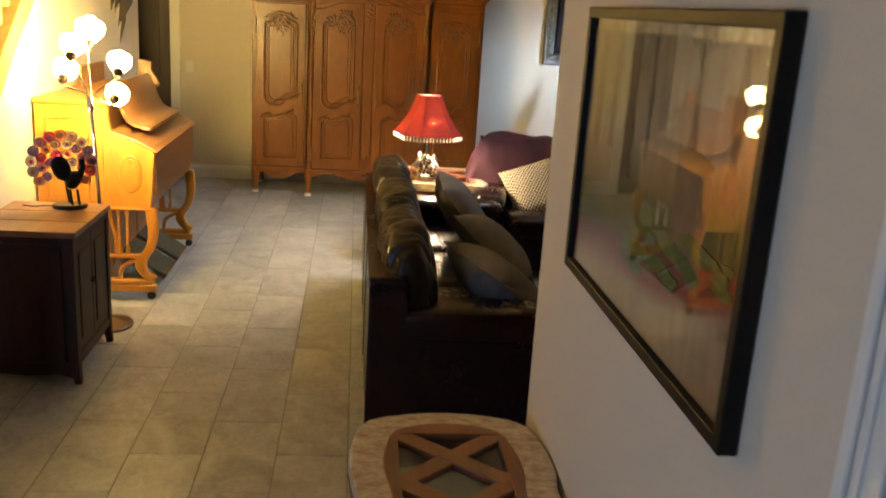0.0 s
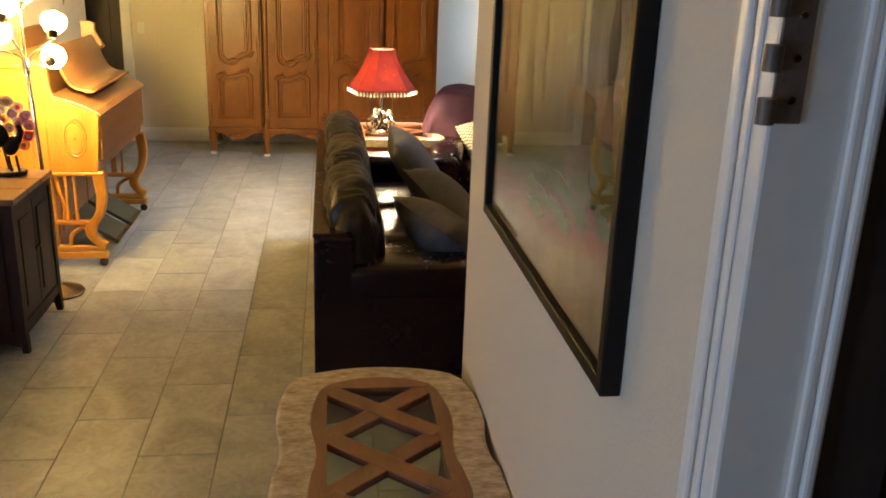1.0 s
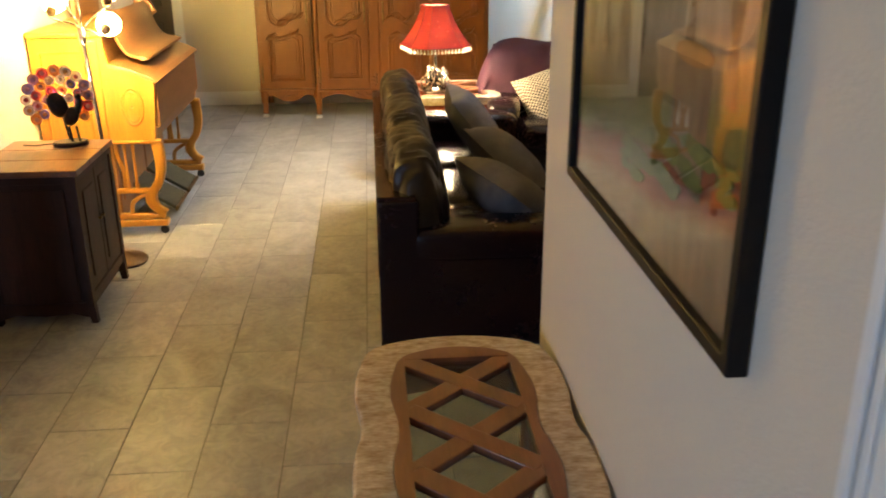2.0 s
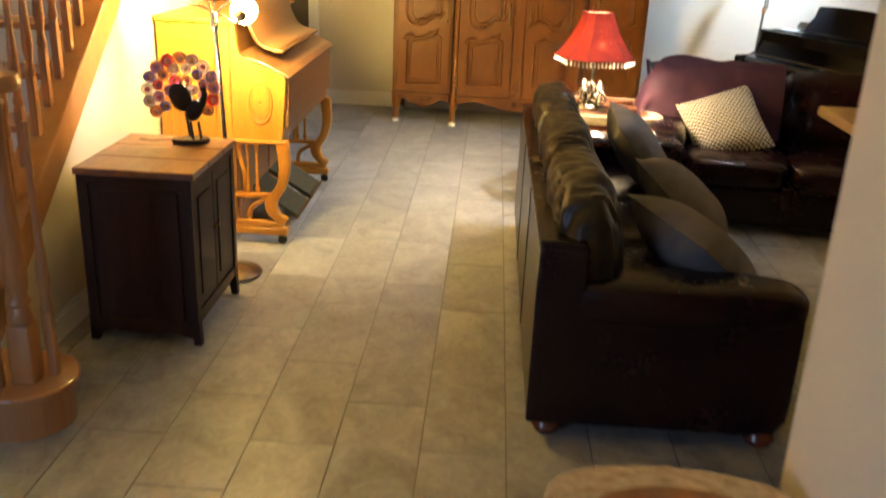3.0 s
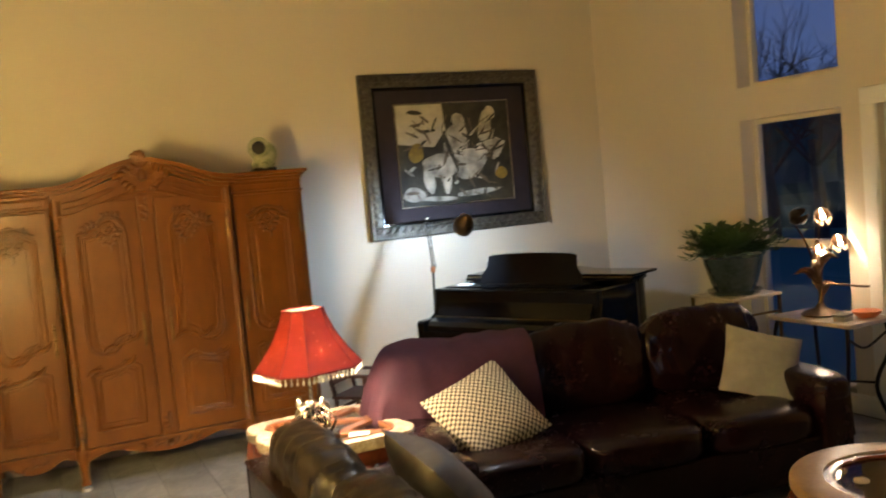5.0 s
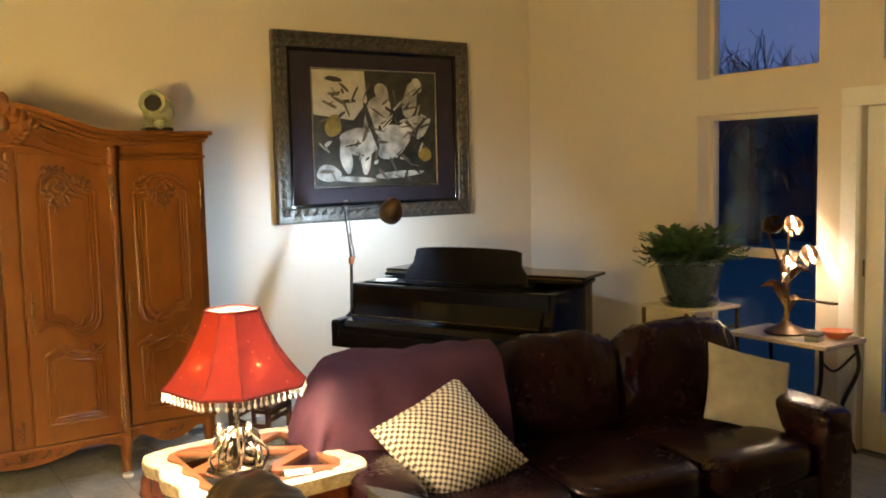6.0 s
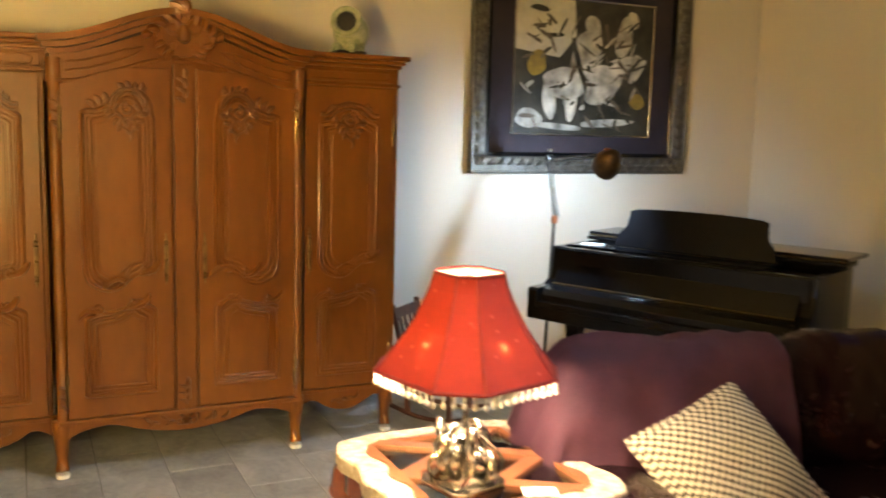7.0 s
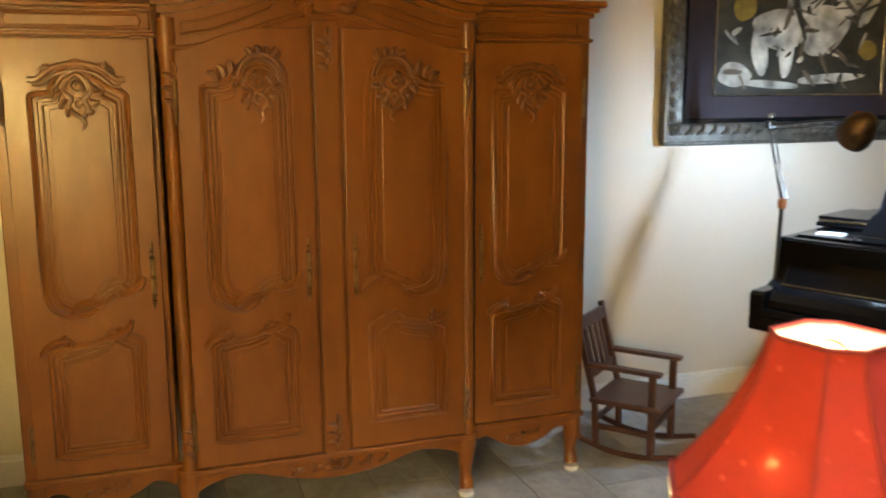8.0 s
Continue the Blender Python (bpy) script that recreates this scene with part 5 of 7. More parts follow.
# bronze flower lamp on the marble table
ly = thing("flower_lamp", pose(4.33, 6.72, 0.702), "bronze lamp with lit flower-shaped glass shades", "table lamp")
part("base", lathe([(0.0, 0.0), (0.12, 0.0), (0.13, 0.012), (0.10, 0.03), (0.04, 0.05), (0.02, 0.08)], 24), BRONZE, ly, smooth=True)
part("stem", tube(curve_pts([(0, 0, 0.05), (0.01, 0, 0.2), (-0.01, 0.01, 0.36), (0.01, 0, 0.5)], 5), 0.016, 8), BRONZE, ly, smooth=True)
for x, y, z, lit in ((0.10, 0.05, 0.70, 1), (0.16, -0.02, 0.52, 1), (-0.20, 0.02, 0.64, 0), (0.28, -0.22, 0.20, 0), (0.02, 0.02, 0.48, 1)):
    part("branch", tube(curve_pts([(0, 0, 0.2), (x * 0.3, y * 0.3, 0.2 + (z - 0.2) * 0.5), (x * 0.8, y * 0.8, z - 0.03), (x, y, z)], 5), 0.007, 6), BRONZE, ly, smooth=True)
    s_ = 0.062 if z > 0.5 else 0.045
    at = pose(x, y, z, 150 if lit else 60, 20, 40 * x)
    for k in range(6):
        a = k * math.pi / 3
        pt = bmesh.new()
        pr = [(0.012, 0.0, 0.008), (0.040, 0.03, 0.020), (0.055, 0.07, 0.024), (0.048, 0.105, 0.014), (0.04, 0.12, 0.002)]
        rows = []
        for rr, zz, ww in pr:
            f_ = s_ / 0.062
            rows.append([pt.verts.new((rr * f_, -ww * f_, zz * f_)), pt.verts.new((rr * 1.08 * f_, 0, zz * f_)), pt.verts.new((rr * f_, ww * f_, zz * f_))])
        for a_, c_ in zip(rows, rows[1:]):
            for j in range(2):
                pt.faces.new((a_[j], a_[j + 1], c_[j + 1], c_[j]))
        bmesh.ops.solidify(pt, geom=pt.faces[:], thickness=0.002)
        part("petal", pt, BRONZE, ly, at=at @ pose(0, 0, 0, 0, 0, math.degrees(a)), smooth=True)
    if lit:
        part("bulb", lathe([(0.0, 0.0), (0.02, 0.02), (0.026, 0.05), (0.015, 0.075), (0.0, 0.08)], 14), BULB_LILY, ly, "lit bulb inside petals", smooth=True, at=at)
for k in range(5):
    a = 1.2 * k
    lf = tube(curve_pts([(0, 0, 0.1 + 0.05 * k), (0.07 * math.cos(a), 0.07 * math.sin(a), 0.2 + 0.05 * k), (0.16 * math.cos(a), 0.16 * math.sin(a), 0.18 + 0.05 * k)], 5), [0.004, 0.012, 0.02, 0.026, 0.03, 0.028, 0.024, 0.018, 0.012, 0.006, 0.002], 6)
    part("leaf", lf, BRONZE, ly, smooth=True)


# ---- tables ----
def ring_slab(outer, inner, z0, z1, r=0.0, bm=None):
    b = bmesh.new()
    n = len(outer)
    o0, o1 = [b.verts.new((x, y, z0)) for x, y in outer], [b.verts.new((x, y, z1)) for x, y in outer]
    i0, i1 = [b.verts.new((x, y, z0)) for x, y in inner], [b.verts.new((x, y, z1)) for x, y in inner]
    for k in range(n):
        j = (k + 1) % n
        b.faces.new((o0[k], o0[j], o1[j], o1[k]))
        b.faces.new((i0[k], i1[k], i1[j], i0[j]))
        b.faces.new((o1[k], o1[j], i1[j], i1[k]))
        b.faces.new((o0[k], i0[k], i0[j], o0[j]))
    if r:
        top = [e for e in b.edges if e.verts[0].co.z > z1 - 1e-6 and e.verts[1].co.z > z1 - 1e-6 and set(e.verts) <= set(o1)]
        bmesh.ops.bevel(b, geom=top, offset=r, segments=3, profile=0.5, affect="EDGES")
    return add(bm, b)


def serpentine(hx, hy, wave, bulge, n=80):
    """A rectangle with scalloped sides and bowed ends."""
    pts = []
    for k in range(n):
        a = 2 * math.pi * k / n
        c, s = math.cos(a), math.sin(a)
        q = (abs(c) ** 14 + abs(s) ** 14) ** (-1 / 14)
        x, y = c * q, s * q
        sx = 1 + wave * math.cos(2 * math.pi * y * 1.5) * (1 - abs(s * q) ** 6 * 0.5) - wave * 0.6
        sy = 1 + bulge * (1 - x * x)
        pts.append((x * hx * sx, y * hy * sy))
    return pts


def ornate_table(m, hx, hy, h, crossings, pitch, label, bulge):
    t = thing("stone_top_table", m, label, "side table", "travertine tables")
    outer = serpentine(hx, hy, 0.035, bulge)
    mid = serpentine(hx - 0.085, hy - 0.065, 0.05, bulge * 0.95)
    part("stone_border", ring_slab(outer, mid, h - 0.035, h, 0.010), TRAV, t, "scalloped travertine border")
    part("stone_lip", ring_slab([(x * 0.985, y * 0.992) for x, y in outer], mid, h - 0.055, h - 0.036), TRAV, t)
    wx, wy = hx - 0.125, hy - 0.075
    inner = []
    for x, y in mid:
        k = max(abs(x) / wx, abs(y) / wy)
        inner.append((x / k, y / k))
    part("wood_inlay", ring_slab([(x * 0.995, y * 0.998) for x, y in mid], inner, h - 0.03, h + 0.004, 0.004), TABLEWOOD, t, "reddish wood inlay frame")
    ys = [pitch * (k - (crossings - 1) / 2) for k in range(crossings)]
    bw = 0.027
    lim = wy + 0.01
    for yc in ys:
        for f in (-1, 1):
            ends = []
            for g in (-1, 1):
                room = lim - yc if f * g > 0 else lim + yc
                k = min(1.0, room / (pitch / 2))
                ends.append(Vector((g * wx * k, yc + f * g * pitch / 2 * k, 0)))
            d = (ends[1] - ends[0]).normalized()
            n_ = Vector((-d.y, d.x, 0)) * bw
            part("lattice_bar", slab([(p.x, p.y) for p in (ends[0] - n_, ends[1] - n_, ends[1] + n_, ends[0] + n_)], h - 0.018, h + (0.002 if f > 0 else 0.0035), 0.003), TABLEWOOD, t)
    for k in range(crossings - 1):
        y0, y1 = ys[k] + 0.02, ys[k + 1] - 0.02
        part("glass_pane", slab([(0, y0), (wx - 0.02, (y0 + y1) / 2), (0, y1), (-wx + 0.02, (y0 + y1) / 2)], h - 0.016, h - 0.009), TABLE_GLASS, t, "bevelled glass insert")
    for s_ in (-1, 1):
        ye = ys[-1] if s_ > 0 else ys[0]
        k = max(0.05, (wy - abs(ye)) / (pitch / 2))
        part("glass_pane", slab([(0, ye + s_ * 0.015), (wx * k, s_ * wy), (-wx * k, s_ * wy)][::s_], h - 0.016, h - 0.009), TABLE_GLASS, t)
    for yc in ys:
        for f in (-1, 1):
            ya, yb = max(-wy, yc - pitch / 2 + 0.03), min(wy, yc + pitch / 2 - 0.03)
            part("glass_pane", slab([(f * 0.02, yc), (f * wx, ya), (f * wx, yb)][::f], h - 0.016, h - 0.009), TABLE_GLASS, t)
    part("apron", ring_slab([(x * 0.93, y * 0.95) for x, y in outer], [(x * 0.84, y * 0.89) for x, y in outer], h - 0.13, h - 0.056), ROSEWOOD, t, "carved reddish wood apron")
    for fx in (-1, 1):
        for fy in (-1, 1):
            x, y = fx * (hx - 0.06), fy * (hy - 0.07)
            o = lambda k: (x + fx * k, y + fy * k)
            pts = curve_pts([(*o(0.0), h - 0.06), (*o(0.02), h - 0.14), (*o(0.0), h * 0.55), (*o(-0.02), h * 0.22), (*o(0.02), 0.05), (*o(0.03), 0.02)], 4)
            lg = part("leg", tube(pts, [0.05 - 0.032 * min(1, i / 14) + (0.010 if i > 17 else 0) for i in range(len(pts))], 10), ROSEWOOD, t, "carved cabriole leg", smooth=True)
            sc = lathe([(0.0, -0.028), (0.03, -0.02), (0.036, 0), (0.03, 0.02), (0.0, 0.028)], 12, m=pose(*o(0.028), h - 0.15, 90, 0, 45 * fx * fy))
            part("scroll", sc, ROSEWOOD, lg, smooth=True)
    return t


ornate_table(pose(0.525, 1.60, 0), 0.262, 0.572, 0.765, 4, 0.25, "travertine console table with wood and glass lattice", 0.12)
ornate_table(pose(0.91, 6.73, 0), 0.36, 0.35, 0.62, 2, 0.30, "travertine end table with wood and glass inlay", 0.05)

cd_ = thing("paper_card", pose(0.98, 6.46, 0.625, 0, 0, -20), "small white card lying on the table", "card")
part("card", box(-0.05, 0.05, -0.03, 0.03, 0, 0.004, 0.001), PAPER, cd_)

# carved round coffee table
dt = thing("drum_table", pose(2.62, 4.74, 0), "round carved rosewood drum table with stone rim", "coffee table")
part("body", lathe([(0.0, 0.02), (0.40, 0.02), (0.44, 0.05), (0.44, 0.08), (0.50, 0.14), (0.54, 0.21), (0.545, 0.26), (0.50, 0.31), (0.455, 0.335), (0.47, 0.36), (0.475, 0.39), (0.455, 0.41), (0.44, 0.43), (0.45, 0.45), (0.44, 0.465), (0.0, 0.465)], 56), ROSEWOOD, dt, smooth=True)
for k in range(16):
    a = k * math.pi / 8
    part("carved_boss", rounded(0.03, 0.11, 0.07, 2.2, 4), ROSEWOOD, dt, smooth=True, at=pose(0.535 * math.cos(a), 0.535 * math.sin(a), 0.23, 0, 0, math.degrees(a)))
part("plinth", lathe([(0.0, 0.0), (0.41, 0.0), (0.42, 0.02), (0.0, 0.02)], 48), ROSEWOOD, dt)
circ = lambda r: [(r * math.cos(2 * math.pi * k / 64), r * math.sin(2 * math.pi * k / 64)) for k in range(64)]
part("stone_rim", ring_slab(circ(0.46), circ(0.335), 0.465, 0.505, 0.012), SANDSTONE, dt, "tan polished stone rim", smooth=True)
part("well", ring_slab(circ(0.335), circ(0.30), 0.466, 0.498, 0.004), ROSEWOOD, dt, "reddish wood inner ring")
part("glass_top", slab(circ(0.30), 0.478, 0.486), SMOKED_GLASS, dt, "round glass centre")
rq = random.Random(3)
for k in range(9):
    x, y = rq.uniform(-0.17, 0.17), rq.uniform(-0.17, 0.17)
    pb = rounded(0.06, 0.045, 0.02, 2.4, 3)
    tagged(part("pebble", pb, GEMS[k % 6] if k % 3 else MARBLE, smooth=True, at=pose(2.62 + x, 4.74 + y, 0.4965, 0, 0, 40 * k)), "small polished stone on glass table centre", "stone", "stones on coffee table")

# marble table by the window
mt = thing("marble_table", pose(4.34, 6.66, 0), "marble-topped side table on dark iron legs", "side table")
part("top", slab([(-0.20, -0.33), (0.20, -0.33), (0.21, -0.30), (0.21, 0.30), (0.20, 0.34), (-0.20, 0.34), (-0.21, 0.30), (-0.21, -0.30)], 0.672, 0.70, 0.006), MARBLE, mt)
for x in (-0.17, 0.17):
    for y in (-0.28, 0.29):
        part("leg", tube(curve_pts([(x, y, 0.672), (x * 1.1, y * 1.04, 0.5), (x * 0.75, y * 0.8, 0.25), (x * 1.05, y * 1.03, 0.0)], 5), 0.013, 8), IRON, mt, smooth=True)
part("scrollwork", tube(curve_pts([(-0.17, -0.28, 0.6), (0, -0.26, 0.52), (0.17, -0.28, 0.6)], 6), 0.008, 6), IRON, mt)
part("stretcher", tube([(-0.13, -0.22, 0.25), (0.13, 0.23, 0.25)], 0.009, 6), IRON, mt)
part("stretcher", tube([(0.13, -0.22, 0.268), (-0.13, 0.23, 0.268)], 0.009, 6), IRON, mt)
bk = thing("stacked_box", pose(4.24, 6.47, 0.7, 0, 0, 12), "small pale grey lidded box on marble", "box")
part("body", box(-0.05, 0.05, -0.04, 0.04, 0, 0.03, 0.003), PALE_CLOTH, bk)
part("lid", box(-0.053, 0.053, -0.043, 0.043, 0.03, 0.045, 0.003), GREY_CLOTH, bk)
od = thing("orange_dish", pose(4.42, 6.44, 0.7), "shallow orange glazed dish on marble", "dish")
part("bowl", lathe([(0.0, 0.0), (0.05, 0.0), (0.085, 0.03), (0.09, 0.045), (0.082, 0.044), (0.05, 0.01), (0.0, 0.008)], 24), ORANGE, od, smooth=True)

# plant on its stand
ps = thing("plant_stand", pose(4.10, 7.26, 0), "thin metal plant stand with pale top", "plant stand")
part("top", box(-0.22, 0.22, -0.22, 0.22, 0.82, 0.84, 0.004), MARBLE, ps)
for x in (-0.205, 0.205):
    for y in (-0.205, 0.205):
        part("leg", box(x - 0.01, x + 0.01, y - 0.01, y + 0.01, 0, 0.82, 0.002), BRASS, ps)
for y in (-0.205, 0.205):
    part("rail", box(-0.195, 0.195, y - 0.006, y + 0.006, 0.70, 0.715), BRASS, ps)
pp = thing("potted_plant", pose(4.10, 7.26, 0.84), "leafy green plant in glazed green pot", "plant")
part("pot", lathe([(0.0, 0.02), (0.13, 0.02), (0.16, 0.08), (0.20, 0.22), (0.205, 0.26), (0.225, 0.275), (0.225, 0.30), (0.20, 0.30), (0.19, 0.26), (0.0, 0.25)], 32), GLAZE, pp, "dark green glazed pot", smooth=True)
part("saucer", lathe([(0.0, 0.0), (0.17, 0.0), (0.19, 0.03), (0.18, 0.03), (0.15, 0.012), (0.0, 0.012)], 28), GLAZE, pp, smooth=True)
rl = random.Random(11)
for k in range(75):
    a, el = rl.uniform(0, 2 * math.pi), rl.uniform(0.15, 1.3)
    ln = rl.uniform(0.17, 0.33) * (0.75 if el > 1.0 else 1)
    d = Vector((math.cos(a) * math.cos(el), math.sin(a) * math.cos(el), math.sin(el)))
    p0 = Vector((math.cos(a), math.sin(a), 0)) * rl.uniform(0.01, 0.13) + Vector((0, 0, 0.25))
    pts = curve_pts([p0, p0 + d * ln * 0.5 + Vector((0, 0, 0.03)), p0 + d * ln + Vector((0, 0, -0.03))], 4)
    fr = tube(pts, 0.003, 4)
    side = d.cross(Vector((0, 0, 1))).normalized()
    for i in range(1, len(pts)):
        for f in (-1, 1):
            o = pts[i]
            w = (side * f + d * 0.5 + Vector((0, 0, rl.uniform(-0.2, 0.5)))).normalized()
            L = rl.uniform(0.065, 0.105)
            up = w.cross(d).normalized() * L * 0.25
            q = [o, o + w * L * 0.45 + d.cross(w).cross(w).normalized() * L * 0.22, o + w * L, o + w * L * 0.45 - d.cross(w).cross(w).normalized() * L * 0.22]
            fr.faces.new([fr.verts.new(c) for c in q])
    part("frond", fr, LEAF, pp)


# ---- reed organ ----
og = thing("reed_organ", pose(-1.63, 5.36, 0), "golden oak parlour reed organ with closed lid", "organ")
OL = 1.32


def organ_end(y):
    """One end: tall case, shoulder curve, key desk and the open scrolled front below."""
    up = curve_pts([(0.42, 1.19, 0), (0.425, 1.10, 0), (0.45, 1.045, 0), (0.52, 1.015, 0), (0.60, 0.985, 0), (0.665, 0.955, 0), (0.685, 0.925, 0)], 3)
    out = [(0.0, 0.10), (0.36, 0.10), (0.36, 0.585), (0.65, 0.585), (0.66, 0.62)] + [(p[0], p[1]) for p in reversed(up)] + [(0.42, 1.205), (0.0, 1.205)]
    e = part("end_panel", slab(out, 0, 0.038, 0.004, m=pose(0, y + 0.038, 0) @ UPRIGHT_XZ), ORGAN, og, "golden oak shaped end panel")
    yo = y - 0.002 if y < 0.5 else y + 0.042
    s = -1 if y < 0.5 else 1
    part("medallion", lathe([(0.0, 0.006), (0.03, 0.006), (0.045, 0.004), (0.05, 0.008), (0.055, 0.002), (0.062, 0.007), (0.068, 0.0)], 28, m=pose(0.545, yo, 0.80, 90 * -s) @ Matrix.Diagonal((1, 1.75, 1, 1))), ORGAN, e, "carved oval medallion", smooth=True)
    mc_ = None
    for f in (-1, 1):
        for g in (-1, 1):
            mc_ = scroll(f * 0.018, g * 0.035, 0.016, 1.1, math.pi / 2, f * g, 0.004, mc_)
            scroll(f * 0.020, g * 0.065, 0.011, 1.0, 0, -f * g, 0.0035, mc_)
    lathe([(0, -0.012), (0.012, 0), (0, 0.012)], 8, mc_)
    part("medallion_carving", moved(mc_, pose(0.545, yo + s * 0.004, 0.80)), ORGAN, e, smooth=True)
    part("end_moulding", tube([(0.06, yo, 0.16), (0.30, yo, 0.16), (0.30, yo, 1.12), (0.06, yo, 1.12)], 0.008, 6, closed=True), ORGAN, e)
    part("side_pilaster", box(0.33, 0.39, y - 0.008, y + 0.046, 0.10, 1.19, 0.006), ORGAN, e)
    part("foot_rail", box(0.28, 0.675, y - 0.012, y + 0.052, 0.055, 0.10, 0.01, 3), ORGAN, og)
    part("foot_step", box(0.36, 0.66, y - 0.006, y + 0.046, 0.10, 0.135, 0.012, 3), ORGAN, og)
    part("shelf_moulding", box(0.36, 0.685, y - 0.010, y + 0.050, 0.575, 0.597, 0.008, 3), ORGAN, og)
    lg = curve_pts([(0.655, 0.58, 0), (0.665, 0.45, 0), (0.645, 0.34, 0), (0.60, 0.27, 0), (0.585, 0.22, 0), (0.615, 0.165, 0), (0.665, 0.13, 0)], 4)
    ww = [0.035, 0.034, 0.033, 0.032, 0.031, 0.03, 0.028, 0.027, 0.026, 0.026, 0.026, 0.027, 0.028, 0.03, 0.032, 0.034, 0.034, 0.032, 0.03, 0.028, 0.026, 0.025, 0.025, 0.026, 0.026]
    l1, l2 = [], []
    for i, p in enumerate(lg):
        q = lg[min(i + 1, len(lg) - 1)] - lg[max(i - 1, 0)]
        nn = Vector((-q.y, q.x, 0)).normalized()
        l1.append((p.x + nn.x * ww[i], p.y + nn.y * ww[i]))
        l2.append((p.x - nn.x * ww[i], p.y - nn.y * ww[i]))
    part("front_leg", slab(l1 + l2[::-1], 0, 0.05, 0.008, m=pose(0, y + 0.045, 0) @ UPRIGHT_XZ), ORGAN, og, "scrolled front leg", smooth=True)
    part("lyre_rail", box(0.39, 0.60, y, y + 0.038, 0.265, 0.295, 0.008), ORGAN, og)
    for x in (0.46, 0.51):
        part("spindle", lathe([(0.010, 0.295), (0.014, 0.32), (0.009, 0.34), (0.008, 0.52), (0.014, 0.55), (0.010, 0.58)], 10, m=pose(x, y + 0.019, 0)), ORGAN, og, smooth=True)
    part("lyre_bow", tube(curve_pts([(0.41, y + 0.019, 0.58), (0.415, y + 0.019, 0.50), (0.44, y + 0.019, 0.40), (0.44, y + 0.019, 0.295)], 4), 0.013, 8), ORGAN, og, smooth=True)
    part("lyre_bow", tube(curve_pts([(0.60, y + 0.019, 0.26), (0.53, y + 0.019, 0.245), (0.47, y + 0.019, 0.20), (0.46, y + 0.019, 0.135)], 4), 0.014, 8), ORGAN, og, smooth=True)
    for x in (0.32, 0.645):
        part("caster", lathe([(0.0, -0.012), (0.025, -0.012), (0.028, 0), (0.025, 0.012), (0.0, 0.012)], 14, m=pose(x, y + 0.02, 0.028, 90)), BLACK, og, "small black caster", smooth=True)


organ_end(0.0)
organ_end(OL - 0.038)
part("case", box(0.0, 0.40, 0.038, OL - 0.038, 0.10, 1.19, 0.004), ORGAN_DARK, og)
part("case_top", box(-0.005, 0.445, -0.02, OL + 0.02, 1.205, 1.235, 0.010, 3), ORGAN, og, "moulded golden oak top")
for y0, y1 in ((0.09, 0.62), (0.70, 1.23)):
    part("case_panel", box(0.395, 0.408, y0, y1, 0.20, 0.54, 0.006), ORGAN_DARK, og)
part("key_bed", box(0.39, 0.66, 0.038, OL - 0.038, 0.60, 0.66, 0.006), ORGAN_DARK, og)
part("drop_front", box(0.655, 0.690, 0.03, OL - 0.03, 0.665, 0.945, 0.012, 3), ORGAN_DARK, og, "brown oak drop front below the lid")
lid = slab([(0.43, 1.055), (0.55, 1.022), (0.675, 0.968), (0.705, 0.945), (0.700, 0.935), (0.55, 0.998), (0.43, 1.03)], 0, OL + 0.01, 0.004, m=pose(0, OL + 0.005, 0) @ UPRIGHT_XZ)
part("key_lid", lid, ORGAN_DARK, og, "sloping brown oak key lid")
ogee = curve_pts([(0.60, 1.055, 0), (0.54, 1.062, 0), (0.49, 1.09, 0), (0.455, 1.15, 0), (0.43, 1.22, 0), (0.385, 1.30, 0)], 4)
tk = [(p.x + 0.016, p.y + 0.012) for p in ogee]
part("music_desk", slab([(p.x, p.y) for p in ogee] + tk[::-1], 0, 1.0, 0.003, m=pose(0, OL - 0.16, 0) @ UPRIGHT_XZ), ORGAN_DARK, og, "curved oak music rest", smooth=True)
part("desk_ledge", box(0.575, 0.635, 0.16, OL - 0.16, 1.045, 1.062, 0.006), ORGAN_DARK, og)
up_ = [(0.33, 1.235), (0.47, 1.235), (0.455, 1.28), (0.42, 1.33), (0.425, 1.385), (0.38, 1.40), (0.33, 1.40)]
for y in (OL - 0.12,):
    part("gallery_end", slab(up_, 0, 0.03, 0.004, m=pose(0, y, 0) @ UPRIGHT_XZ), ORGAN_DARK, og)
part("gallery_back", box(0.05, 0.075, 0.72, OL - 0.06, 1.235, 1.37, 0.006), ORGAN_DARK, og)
for y0, y1 in ((0.30, 0.62), (0.70, 1.02)):
    tr = part("treadle", moved(box(-0.16, 0.16, y0, y1, -0.012, 0.012, 0.006), pose(0.53, 0, 0.155, 0, 32)), PEDAL, og, "carpeted foot treadle")
    part("treadle_edge", moved(box(0.15, 0.172, y0 - 0.004, y1 + 0.004, -0.016, 0.018, 0.006), pose(0.53, 0, 0.155, 0, 32)), BRASS, tr)

# ---- grand piano ----
pn = thing("grand_piano", pose(2.24, 8.66, 0, 0, 0, -66), "glossy black baby grand piano with lid closed", "piano")
PW = 1.50
tailc = curve_pts([(PW, 0.70, 0), (PW - 0.03, 0.88, 0), (PW - 0.20, 1.04, 0), (PW - 0.50, 1.14, 0), (PW - 0.72, 1.28, 0), (PW - 0.92, 1.40, 0), (PW - 1.20, 1.45, 0)], 5)
rim = [(0.0, 0.24), (PW, 0.24)] + [(p.x, p.y) for p in tailc] + [(0.12, 1.44), (0.03, 1.36), (0.0, 1.25)]
cxm, cym = 0.72, 0.72
inn = [(cxm + (x - cxm) * 0.94, cym + (y - cym) * 0.93) for x, y in rim]
part("rim", ring_slab(rim, inn, 0.62, 0.985, 0.006), LACQUER, pn)
